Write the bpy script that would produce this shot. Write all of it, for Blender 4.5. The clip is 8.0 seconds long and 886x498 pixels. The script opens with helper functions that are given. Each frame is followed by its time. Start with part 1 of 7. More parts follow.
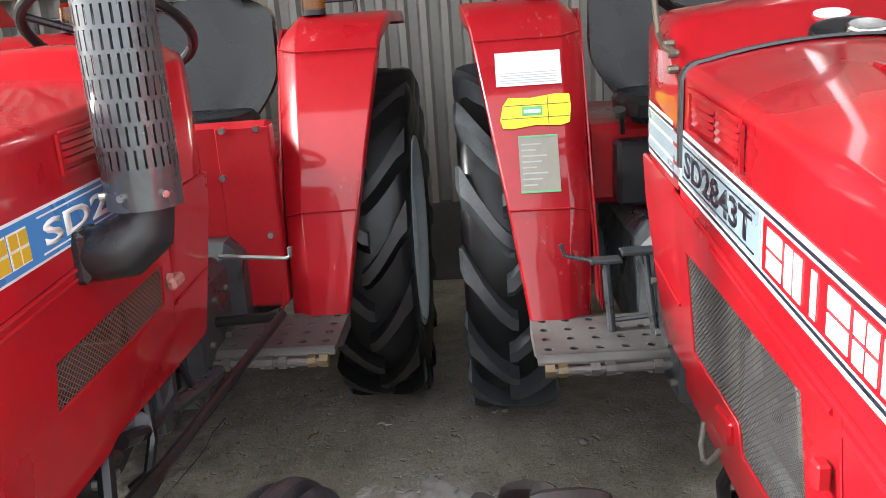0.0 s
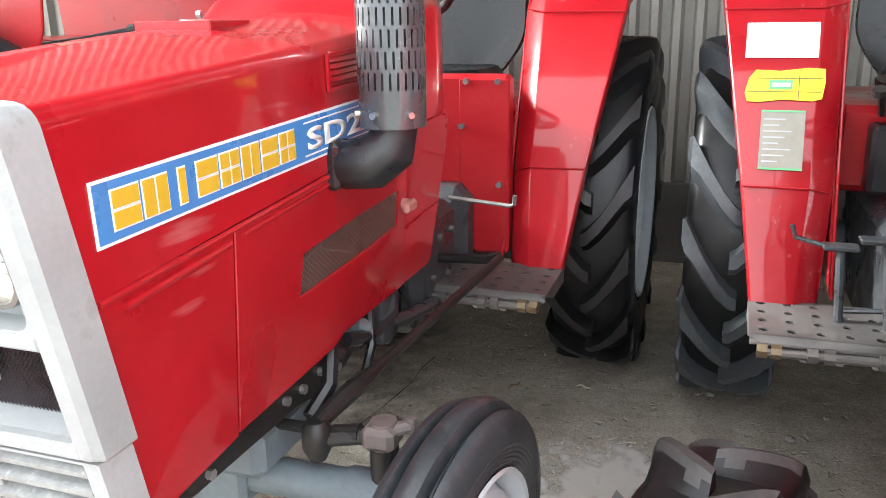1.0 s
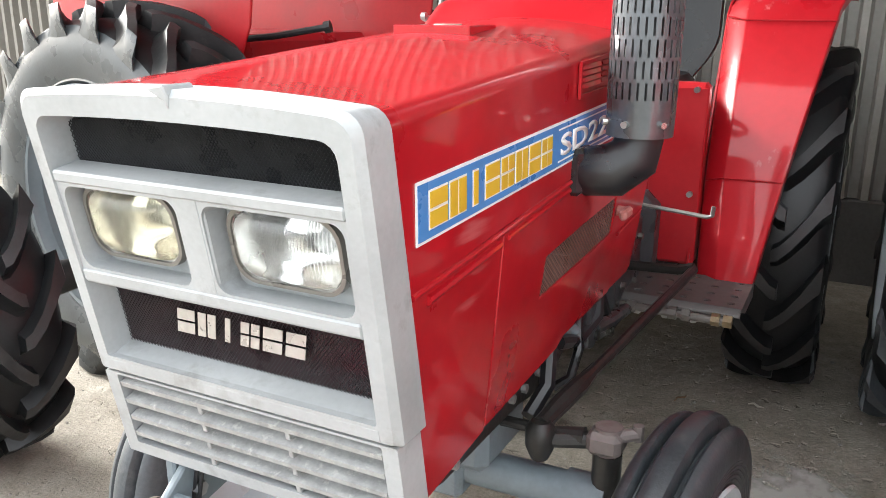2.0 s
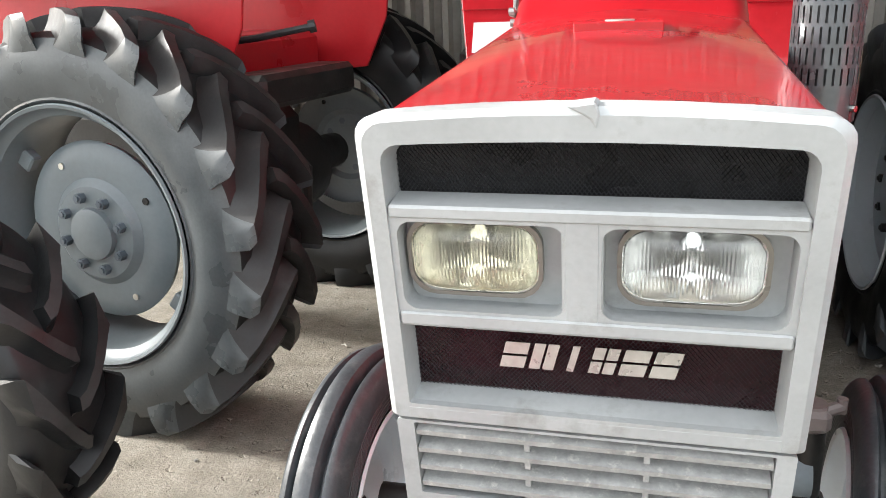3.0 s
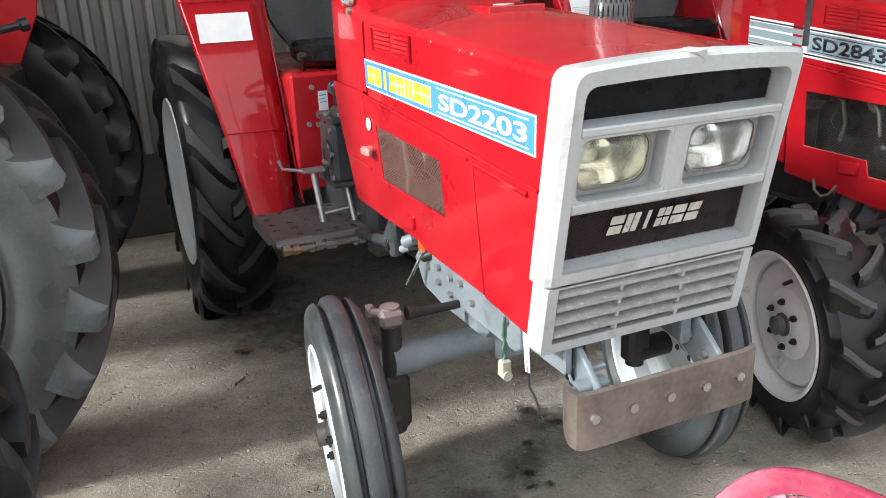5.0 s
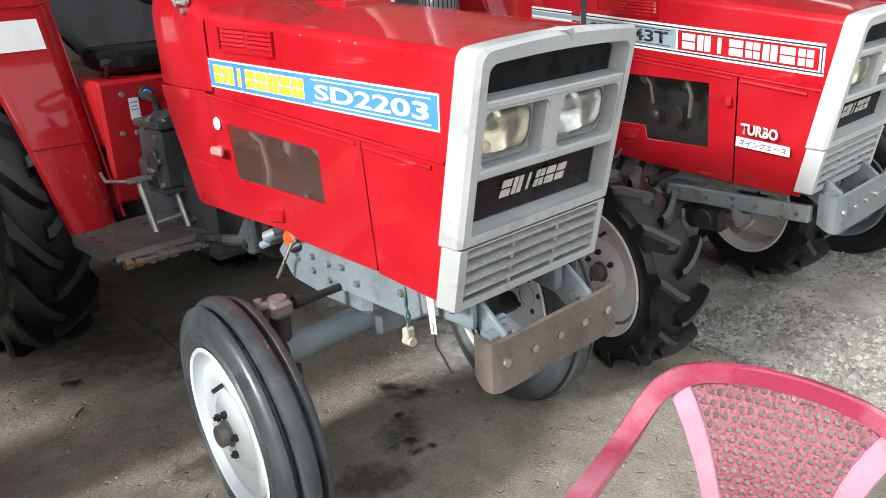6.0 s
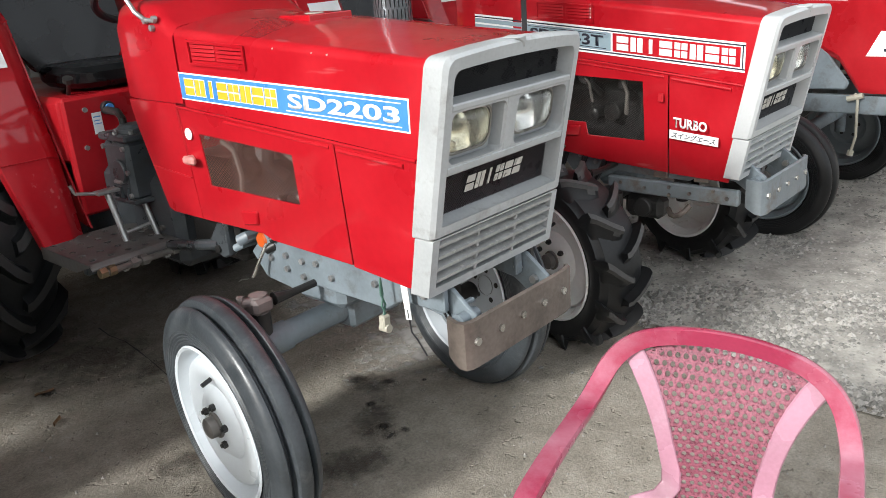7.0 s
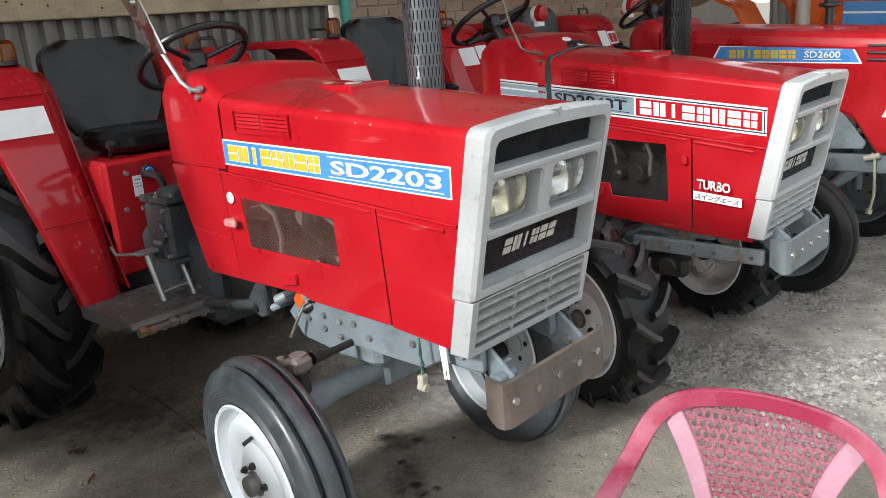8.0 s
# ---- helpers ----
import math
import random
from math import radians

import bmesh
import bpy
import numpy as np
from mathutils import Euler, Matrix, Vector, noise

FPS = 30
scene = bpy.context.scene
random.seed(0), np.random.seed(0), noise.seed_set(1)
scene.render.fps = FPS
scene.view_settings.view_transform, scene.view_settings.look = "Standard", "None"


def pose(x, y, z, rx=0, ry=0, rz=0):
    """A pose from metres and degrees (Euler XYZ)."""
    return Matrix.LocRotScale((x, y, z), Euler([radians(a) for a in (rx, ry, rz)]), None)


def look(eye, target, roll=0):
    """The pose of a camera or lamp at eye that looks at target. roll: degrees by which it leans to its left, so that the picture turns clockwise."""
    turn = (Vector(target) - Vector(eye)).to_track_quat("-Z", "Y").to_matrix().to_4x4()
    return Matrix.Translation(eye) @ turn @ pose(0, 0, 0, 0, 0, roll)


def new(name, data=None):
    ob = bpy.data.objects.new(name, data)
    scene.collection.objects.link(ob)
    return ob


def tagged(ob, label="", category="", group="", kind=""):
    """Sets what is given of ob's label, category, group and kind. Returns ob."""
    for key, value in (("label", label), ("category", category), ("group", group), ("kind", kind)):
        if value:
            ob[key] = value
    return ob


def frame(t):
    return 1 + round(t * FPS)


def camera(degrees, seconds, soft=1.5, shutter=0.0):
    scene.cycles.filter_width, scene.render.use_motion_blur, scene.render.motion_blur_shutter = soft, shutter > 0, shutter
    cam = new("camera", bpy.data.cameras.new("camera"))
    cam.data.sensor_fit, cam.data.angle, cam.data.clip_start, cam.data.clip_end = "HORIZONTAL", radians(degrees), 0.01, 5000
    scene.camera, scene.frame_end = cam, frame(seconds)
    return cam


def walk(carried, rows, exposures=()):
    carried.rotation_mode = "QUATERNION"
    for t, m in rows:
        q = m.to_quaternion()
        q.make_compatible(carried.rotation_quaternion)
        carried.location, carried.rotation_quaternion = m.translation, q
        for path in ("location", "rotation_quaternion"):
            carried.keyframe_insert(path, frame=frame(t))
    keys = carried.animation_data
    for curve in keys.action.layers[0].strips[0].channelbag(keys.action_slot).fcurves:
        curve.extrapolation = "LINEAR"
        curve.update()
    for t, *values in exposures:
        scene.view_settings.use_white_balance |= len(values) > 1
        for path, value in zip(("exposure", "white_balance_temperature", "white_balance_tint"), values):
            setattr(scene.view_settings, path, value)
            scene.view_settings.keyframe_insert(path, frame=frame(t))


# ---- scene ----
cam = camera(57.1, 8.0, 0.65)
PATH = [
    (0, (0.856, -0.494, 1.341), (0.758, 1.432, 0.81), -4.0),
    (0.5, (0.892, -0.564, 1.305), (0.482, 1.317, 0.764), -2.4),
    (1, (0.876, -0.575, 1.284), (0.247, 1.242, 0.733), -0.9),
    (1.5, (0.847, -0.578, 1.277), (0.065, 1.175, 0.714), 0.2),
    (2, (0.682, -0.677, 1.302), (-0.194, 1.033, 0.746), 0.4),
    (2.2, (0.577, -0.758, 1.265), (-0.296, 0.98, 0.799), -3.1),
    (3.3, (-0.122, -0.885, 1.349), (-0.434, 0.987, 0.717), -0.1),
    (3.5, (-0.233, -0.946, 1.352), (-0.422, 0.94, 0.712), -0.2),
    (4, (-0.506, -1.039, 1.333), (-0.382, 0.851, 0.69), -0.9),
    (4.2, (-0.616, -1.001, 1.336), (-0.341, 0.872, 0.691), -1.2),
    (5.3, (-1.086, -1.144, 1.374), (-0.15, 0.497, 0.718), -2.6),
    (5.5, (-1.157, -1.139, 1.372), (-0.104, 0.427, 0.711), -2.8),
    (6, (-1.317, -1.045, 1.364), (-0.037, 0.339, 0.694), -3.2),
    (6.5, (-1.442, -1.108, 1.374), (-0.081, 0.19, 0.696), -3.8),
    (7, (-1.483, -1.109, 1.393), (-0.098, 0.17, 0.725), -4.3),
    (7.5, (-1.497, -1.104, 1.424), (-0.097, 0.18, 0.798), -4.5),
    (8, (-1.562, -1.095, 1.435), (-0.159, 0.224, 0.894), -4.5),
]
walk(cam, [(t, look(eye, target, roll)) for t, eye, target, roll in PATH], exposures=[(0, 1.7, 6450, 8), (0.5, 2.12, 6450, 8), (1, 2.18, 6450, 8), (1.5, 2.12, 6450, 8), (2, 1.75, 6550, 8), (3.5, 1.4, 6600, 8), (4, 1.3, 6500, 8), (5.5, 0.88, 6450, 8), (8, 0.42, 6400, 8)])

# ==== body of the scene
# world and daylight
world = bpy.data.worlds.new("sky")
scene.world = world
world.use_nodes = True
wn = world.node_tree
sky = wn.nodes.new("ShaderNodeTexSky")
sky.sky_type = "NISHITA"
sky.sun_disc = False
sky.sun_elevation = radians(28)
sky.sun_rotation = radians(273)
sky.air_density, sky.dust_density = 1.0, 6.0
pale = wn.nodes.new("ShaderNodeHueSaturation")
pale.inputs["Saturation"].default_value = 0.6
wn.links.new(sky.outputs[0], pale.inputs["Color"])
haze = wn.nodes.new("ShaderNodeMix")
haze.data_type = "RGBA"
haze.inputs[0].default_value = 0.62
haze.inputs[7].default_value = (8.8, 9.05, 9.45, 1)
wn.links.new(pale.outputs[0], haze.inputs[6])
wn.links.new(haze.outputs[2], wn.nodes["Background"].inputs[0])
wn.nodes["Background"].inputs[1].default_value = 0.15
sun = new("sun", bpy.data.lights.new("sun", "SUN"))
sun.data.energy, sun.data.angle, sun.data.color = 3.3, radians(9), (1.0, 0.995, 0.985)
sun.matrix_world = look((-8, 0.4, 4.3), (0, 0, 0))


# materials
def nodes_of(name):
    m = bpy.data.materials.new(name)
    m.use_nodes = True
    return m, m.node_tree, m.node_tree.nodes["Principled BSDF"]


def surface(name, base, rough, metal=0.0, coat=0.0, vary=0.12, scale=6.0, fine=80.0, bump=0.08, dirt=None, dirt_amount=0.0,
            dirt_scale=3.0, rough_vary=0.12, spec=0.5, scuff=None):
    """Painted, moulded or rusty surface: two scales of colour change, roughness wear, fine relief and patchy dirt."""
    m, t, b = nodes_of(name)
    N, L = t.nodes, t.links
    co = N.new("ShaderNodeTexCoord")
    big = N.new("ShaderNodeTexNoise")
    big.inputs["Scale"].default_value, big.inputs["Detail"].default_value = scale, 6
    small = N.new("ShaderNodeTexNoise")
    small.inputs["Scale"].default_value, small.inputs["Detail"].default_value = fine, 4
    L.new(co.outputs["Object"], big.inputs["Vector"])
    L.new(co.outputs["Object"], small.inputs["Vector"])
    mix = N.new("ShaderNodeMath")
    mix.operation = "MULTIPLY_ADD"
    L.new(small.outputs["Fac"], mix.inputs[0])
    mix.inputs[1].default_value = 0.4
    L.new(big.outputs["Fac"], mix.inputs[2])
    ramp = N.new("ShaderNodeValToRGB")
    e = ramp.color_ramp.elements
    e[0].position, e[1].position = 0.45, 0.95
    e[0].color = (*[c * (1 - vary) for c in base], 1)
    e[1].color = (*[min(1, c * (1 + vary) + 0.02 * vary) for c in base], 1)
    L.new(mix.outputs[0], ramp.inputs[0])
    colour = ramp.outputs[0]
    if dirt:
        dn = N.new("ShaderNodeTexNoise")
        dn.inputs["Scale"].default_value, dn.inputs["Detail"].default_value, dn.inputs["Roughness"].default_value = dirt_scale, 9, 0.65
        L.new(co.outputs["Object"], dn.inputs["Vector"])
        dr = N.new("ShaderNodeValToRGB")
        dr.color_ramp.elements[0].position = 0.72 - 0.4 * dirt_amount
        dr.color_ramp.elements[1].position = 0.92 - 0.4 * dirt_amount
        L.new(dn.outputs["Fac"], dr.inputs[0])
        dm = N.new("ShaderNodeMix")
        dm.data_type = "RGBA"
        L.new(dr.outputs[0], dm.inputs[0])
        L.new(colour, dm.inputs[6])
        dm.inputs[7].default_value = (*dirt, 1)
        colour = dm.outputs[2]
    if scuff:
        mp = N.new("ShaderNodeMapping")
        mp.inputs["Scale"].default_value = (60, 3.5, 48)
        mp.inputs["Rotation"].default_value = (0.12, 0, 0.05)
        L.new(co.outputs["Object"], mp.inputs["Vector"])
        sn = N.new("ShaderNodeTexNoise")
        sn.inputs["Scale"].default_value, sn.inputs["Detail"].default_value = 1.0, 3
        L.new(mp.outputs[0], sn.inputs["Vector"])
        pn = N.new("ShaderNodeTexNoise")
        pn.inputs["Scale"].default_value, pn.inputs["Detail"].default_value = 3.2, 4
        L.new(co.outputs["Object"], pn.inputs["Vector"])
        pm = N.new("ShaderNodeMath")
        pm.operation = "MULTIPLY"
        L.new(sn.outputs["Fac"], pm.inputs[0])
        L.new(pn.outputs["Fac"], pm.inputs[1])
        sr = N.new("ShaderNodeValToRGB")
        sr.color_ramp.elements[0].position, sr.color_ramp.elements[1].position = 0.39, 0.47
        sr.color_ramp.elements[1].color = (0.4, 0.4, 0.4, 1)
        L.new(pm.outputs[0], sr.inputs[0])
        sm = N.new("ShaderNodeMix")
        sm.data_type = "RGBA"
        L.new(sr.outputs[0], sm.inputs[0])
        L.new(colour, sm.inputs[6])
        sm.inputs[7].default_value = (*scuff, 1)
        colour = sm.outputs[2]
    L.new(colour, b.inputs["Base Color"])
    rr = N.new("ShaderNodeMapRange")
    rr.inputs[3].default_value, rr.inputs[4].default_value = max(0.02, rough - rough_vary), min(1, rough + rough_vary)
    rr.inputs[1].default_value, rr.inputs[2].default_value = 0.35, 0.65
    L.new(big.outputs["Fac"], rr.inputs[0])
    L.new(rr.outputs[0], b.inputs["Roughness"])
    b.inputs["Metallic"].default_value = metal
    b.inputs["Coat Weight"].default_value = coat
    b.inputs["Coat Roughness"].default_value = 0.06
    b.inputs["Specular IOR Level"].default_value = spec
    if bump:
        bp = N.new("ShaderNodeBump")
        bp.inputs["Strength"].default_value, bp.inputs["Distance"].default_value = bump, 0.004
        L.new(mix.outputs[0], bp.inputs["Height"])
        L.new(bp.outputs[0], b.inputs["Normal"])
    return m


RED = surface("red paint", (0.385, 0.0065, 0.0135), 0.36, coat=0.75, spec=0.2, vary=0.12, scale=4, fine=45, bump=0.03,
              dirt=(0.33, 0.010, 0.015), dirt_amount=0.16, dirt_scale=9, scuff=(0.55, 0.20, 0.20))
RED_DULL = surface("weathered red paint", (0.37, 0.008, 0.014), 0.38, coat=0.2, spec=0.36, vary=0.14, scale=5, fine=50, bump=0.04,
                   dirt=(0.38, 0.035, 0.035), dirt_amount=0.2, dirt_scale=7)
SILVER = surface("silver grey plastic", (0.385, 0.402, 0.408), 0.42, metal=0.1, vary=0.12, scale=7, fine=120, bump=0.06,
                 dirt=(0.25, 0.25, 0.24), dirt_amount=0.42, dirt_scale=14)
LOUVRE_DUST = surface("dust-speckled silver plastic", (0.33, 0.335, 0.33), 0.5, metal=0.1, vary=0.25, scale=40, fine=200, bump=0.15,
                      dirt=(0.62, 0.61, 0.58), dirt_amount=0.38, dirt_scale=70)
SILVER_WHITE = surface("pale silver plastic", (0.48, 0.495, 0.50), 0.40, metal=0.1, vary=0.06, scale=7, fine=120, bump=0.05,
                       dirt=(0.40, 0.39, 0.37), dirt_amount=0.12, dirt_scale=11)
GREYBLUE = surface("grey chassis paint", (0.150, 0.18, 0.20), 0.48, vary=0.18, scale=9, fine=70, bump=0.15,
                   dirt=(0.06, 0.05, 0.042), dirt_amount=0.42, dirt_scale=8)
GREYRUST = surface("rust-stained grey paint", (0.17, 0.195, 0.21), 0.5, vary=0.2, scale=9, fine=70, bump=0.2,
                   dirt=(0.11, 0.075, 0.05), dirt_amount=0.5, dirt_scale=9)
GEARGREY = surface("greasy dark grey casting", (0.040, 0.046, 0.051), 0.36, vary=0.25, scale=12, fine=80, bump=0.25,
                   dirt=(0.03, 0.027, 0.024), dirt_amount=0.45, dirt_scale=10)
IRON = surface("dark oily iron", (0.022, 0.021, 0.020), 0.45, metal=0.3, vary=0.3, scale=10, fine=90, bump=0.3,
               dirt=(0.05, 0.04, 0.033), dirt_amount=0.35, dirt_scale=9)
STEEL = surface("worn steel", (0.33, 0.33, 0.325), 0.42, metal=0.7, vary=0.2, scale=14, fine=110, bump=0.15,
                dirt=(0.13, 0.11, 0.09), dirt_amount=0.2, dirt_scale=12)
RUST = surface("rusty bumper steel", (0.15, 0.123, 0.105), 0.5, metal=0.3, vary=0.4, scale=9, fine=80, bump=0.3,
               dirt=(0.20, 0.17, 0.145), dirt_amount=0.4, dirt_scale=10)
RUBBER = surface("tyre rubber", (0.008, 0.0085, 0.0093), 0.40, spec=0.34, vary=0.25, scale=8, fine=110, bump=0.2,
                 dirt=(0.040, 0.037, 0.034), dirt_amount=0.22, dirt_scale=6)
RUBBER_WORN = surface("scuffed lug rubber", (0.048, 0.047, 0.046), 0.65, vary=0.35, scale=14, fine=90, bump=0.3,
                      dirt=(0.13, 0.11, 0.095), dirt_amount=0.35, dirt_scale=12)
RUBBER_SCUFF = surface("dull lug rubber", (0.014, 0.014, 0.0145), 0.55, vary=0.35, scale=14, fine=90, bump=0.3,
                       dirt=(0.055, 0.05, 0.045), dirt_amount=0.3, dirt_scale=12)
RUBBER_DUST = surface("dust-grey lug rubber", (0.055, 0.063, 0.070), 0.5, vary=0.35, scale=9, fine=90, bump=0.25,
                      dirt=(0.03, 0.03, 0.031), dirt_amount=0.4, dirt_scale=5)
RUBBER_DUSTY_LIT = surface("dusty rubber in the light", (0.056, 0.064, 0.068), 0.33, vary=0.3, scale=7, fine=110, bump=0.15, dirt=(0.07, 0.074, 0.075), dirt_amount=0.25, dirt_scale=9)
RUBBER_DUSTY = surface("dusty ribbed tyre rubber", (0.034, 0.040, 0.045), 0.42, vary=0.4, scale=9, fine=130, bump=0.35,
                       dirt=(0.092, 0.097, 0.099), dirt_amount=0.42, dirt_scale=16)
RIM_WHITE = surface("white rim paint", (0.56, 0.60, 0.63), 0.38, vary=0.05, scale=6, fine=60, bump=0.05,
                    dirt=(0.30, 0.20, 0.13), dirt_amount=0.08, dirt_scale=9)
RIM_RUSTY = surface("chipped white rim paint", (0.79, 0.785, 0.765), 0.45, vary=0.08, scale=6, fine=60, bump=0.08,
                    dirt=(0.22, 0.11, 0.06), dirt_amount=0.3, dirt_scale=12)
RIM_GREY = surface("grey rim paint", (0.135, 0.158, 0.170), 0.40, vary=0.12, scale=5, fine=60, bump=0.06,
                   dirt=(0.22, 0.21, 0.2), dirt_amount=0.2, dirt_scale=6)
BLACK = surface("black plastic", (0.012, 0.012, 0.014), 0.38, vary=0.2, scale=9, fine=100, bump=0.05)
VINYL = surface("black vinyl", (0.0055, 0.0062, 0.007), 0.27, spec=0.35, vary=0.2, scale=5, fine=160, bump=0.1,
                dirt=(0.035, 0.038, 0.042), dirt_amount=0.15, dirt_scale=5)
BADGE_DARK = surface("dark red badge panel", (0.035, 0.005, 0.008), 0.22, vary=0.2, scale=9, fine=100, bump=0.0)
BLUE = surface("blue decal", (0.06, 0.22, 0.52), 0.35, vary=0.06, scale=9, fine=60, bump=0.0, dirt=(0.25, 0.35, 0.5), dirt_amount=0.1)
GREYDECAL = surface("pale blue grey decal", (0.25, 0.34, 0.385), 0.35, vary=0.06, scale=9, fine=60, bump=0.0)
WHITE = surface("white decal", (0.78, 0.79, 0.78), 0.4, vary=0.04, scale=12, fine=60, bump=0.0)
PAPER = surface("paper sticker", (0.74, 0.76, 0.76), 0.6, vary=0.06, scale=20, fine=90, bump=0.05)
PAPER_OLD = surface("dirty paper sticker", (0.29, 0.275, 0.235), 0.65, vary=0.12, scale=14, fine=60, bump=0.1,
                    dirt=(0.30, 0.26, 0.2), dirt_amount=0.3, dirt_scale=25)
YELLOW = surface("yellow sticker", (0.80, 0.66, 0.02), 0.45, vary=0.06, scale=12, fine=60, bump=0.0)
YELLOW_LETTER = surface("yellow decal", (0.62, 0.40, 0.03), 0.4, vary=0.06, scale=12, fine=60, bump=0.0)
NAVY = surface("black decal", (0.015, 0.018, 0.03), 0.35, vary=0.1, scale=12, fine=60, bump=0.0)
GREEN = surface("green decal", (0.12, 0.45, 0.2), 0.45, vary=0.06, scale=12, fine=60, bump=0.0)
CHROME = surface("dull chrome", (0.62, 0.61, 0.58), 0.25, metal=1.0, vary=0.08, scale=12, fine=90, bump=0.05)
TEAL = surface("teal paint", (0.08, 0.42, 0.34), 0.5, vary=0.1, scale=12, fine=60, bump=0.1)
ORANGE = surface("orange paint", (0.52, 0.085, 0.010), 0.35, coat=0.4, vary=0.1, scale=5, fine=50, bump=0.03)
# pale tones of rim and posts mix fading with painted sky reflection
PINK = surface("faded red chair plastic", (0.30, 0.030, 0.070), 0.25, coat=0.8, vary=0.15, scale=4, fine=120, bump=0.04,
               dirt=(0.45, 0.185, 0.245), dirt_amount=0.68, dirt_scale=2.5)
PINK_PALE = surface("bleached chair plastic with sky sheen", (0.38, 0.20, 0.262), 0.22, coat=0.5, vary=0.16, scale=6, fine=120, bump=0.05,
                    dirt=(0.52, 0.36, 0.42), dirt_amount=0.45, dirt_scale=4)
PINK_WEAVE = surface("woven pattern chair plastic", (0.205, 0.060, 0.088), 0.35, vary=0.6, scale=170, fine=420, bump=1.0,
                     dirt=(0.17, 0.022, 0.042), dirt_amount=0.4, dirt_scale=190)
TIMBER = surface("weathered timber", (0.50, 0.40, 0.265), 0.8, vary=0.3, scale=6, fine=60, bump=0.4,
                 dirt=(0.27, 0.22, 0.15), dirt_amount=0.4, dirt_scale=4)
TIN = surface("corrugated sheet steel", (0.235, 0.222, 0.20), 0.55, metal=0.15, vary=0.15, scale=3, fine=40, bump=0.1,
              dirt=(0.16, 0.135, 0.105), dirt_amount=0.35, dirt_scale=2)


def clear(name, tint, rough, milky=0.0):
    m, t, b = nodes_of(name)
    b.inputs["Base Color"].default_value = (*tint, 1)
    b.inputs["Roughness"].default_value = rough
    b.inputs["Transmission Weight"].default_value = 1.0 - milky
    b.inputs["IOR"].default_value = 1.45
    return m


LENS = clear("headlamp glass", (0.97, 0.98, 0.97), 0.02, 0.02)
LENS_YELLOW = clear("yellowed headlamp glass", (0.95, 0.925, 0.80), 0.03, 0.03)
AMBER = clear("amber lens", (0.95, 0.30, 0.03), 0.15)
REFLECTOR = surface("headlamp reflector", (0.95, 0.95, 0.93), 0.27, metal=1.0, vary=0.04, bump=0.0, rough_vary=0.05)


def ground_material():
    m, t, b = nodes_of("dusty concrete")
    N, L = t.nodes, t.links
    co = N.new("ShaderNodeTexCoord")

    def noise_at(scale, detail, rough=0.6):
        n = N.new("ShaderNodeTexNoise")
        n.inputs["Scale"].default_value, n.inputs["Detail"].default_value, n.inputs["Roughness"].default_value = scale, detail, rough
        L.new(co.outputs["Object"], n.inputs["Vector"])
        return n
    a, c, d = noise_at(1.3, 9, 0.68), noise_at(9, 9, 0.72), noise_at(110, 5, 0.7)
    r1 = N.new("ShaderNodeValToRGB")
    r1.color_ramp.elements[0].position, r1.color_ramp.elements[1].position = 0.3, 0.72
    r1.color_ramp.elements[0].color = (0.262, 0.236, 0.194, 1)
    r1.color_ramp.elements[1].color = (0.51, 0.472, 0.405, 1)
    L.new(a.outputs["Fac"], r1.inputs[0])
    r2 = N.new("ShaderNodeValToRGB")
    r2.color_ramp.elements[0].position, r2.color_ramp.elements[1].position = 0.35, 0.7
    r2.color_ramp.elements[0].color = (0.60, 0.585, 0.56, 1)
    r2.color_ramp.elements[1].color = (1.0, 1.0, 1.0, 1)
    L.new(c.outputs["Fac"], r2.inputs[0])
    m1 = N.new("ShaderNodeMix")
    m1.data_type, m1.blend_type = "RGBA", "MULTIPLY"
    m1.inputs[0].default_value = 1
    L.new(r1.outputs[0], m1.inputs[6])
    L.new(r2.outputs[0], m1.inputs[7])
    r3 = N.new("ShaderNodeValToRGB")
    r3.color_ramp.elements[0].position, r3.color_ramp.elements[1].position = 0.3, 0.7
    r3.color_ramp.elements[0].color = (0.60, 0.59, 0.575, 1)
    r3.color_ramp.elements[1].color = (1.08, 1.075, 1.07, 1)
    L.new(d.outputs["Fac"], r3.inputs[0])
    m2 = N.new("ShaderNodeMix")
    m2.data_type, m2.blend_type = "RGBA", "MULTIPLY"
    m2.inputs[0].default_value = 1
    L.new(m1.outputs[2], m2.inputs[6])
    L.new(r3.outputs[0], m2.inputs[7])
    L.new(m2.outputs[2], b.inputs["Base Color"])
    b.inputs["Roughness"].default_value = 0.8
    add = N.new("ShaderNodeMath")
    add.operation = "MULTIPLY_ADD"
    L.new(d.outputs["Fac"], add.inputs[0])
    add.inputs[1].default_value = 0.3
    L.new(c.outputs["Fac"], add.inputs[2])
    # small pits where the cement skin has broken out
    pit = noise_at(24, 3, 0.5)
    hollow = N.new("ShaderNodeMapRange")
    hollow.inputs["From Min"].default_value, hollow.inputs["From Max"].default_value = 0.63, 0.69
    hollow.inputs["To Max"].default_value = -0.55
    L.new(pit.outputs["Fac"], hollow.inputs["Value"])
    relief = N.new("ShaderNodeMath")
    L.new(add.outputs[0], relief.inputs[0])
    L.new(hollow.outputs[0], relief.inputs[1])
    bp = N.new("ShaderNodeBump")
    bp.inputs["Strength"].default_value, bp.inputs["Distance"].default_value = 0.7, 0.018
    L.new(relief.outputs[0], bp.inputs["Height"])
    L.new(bp.outputs[0], b.inputs["Normal"])
    return m


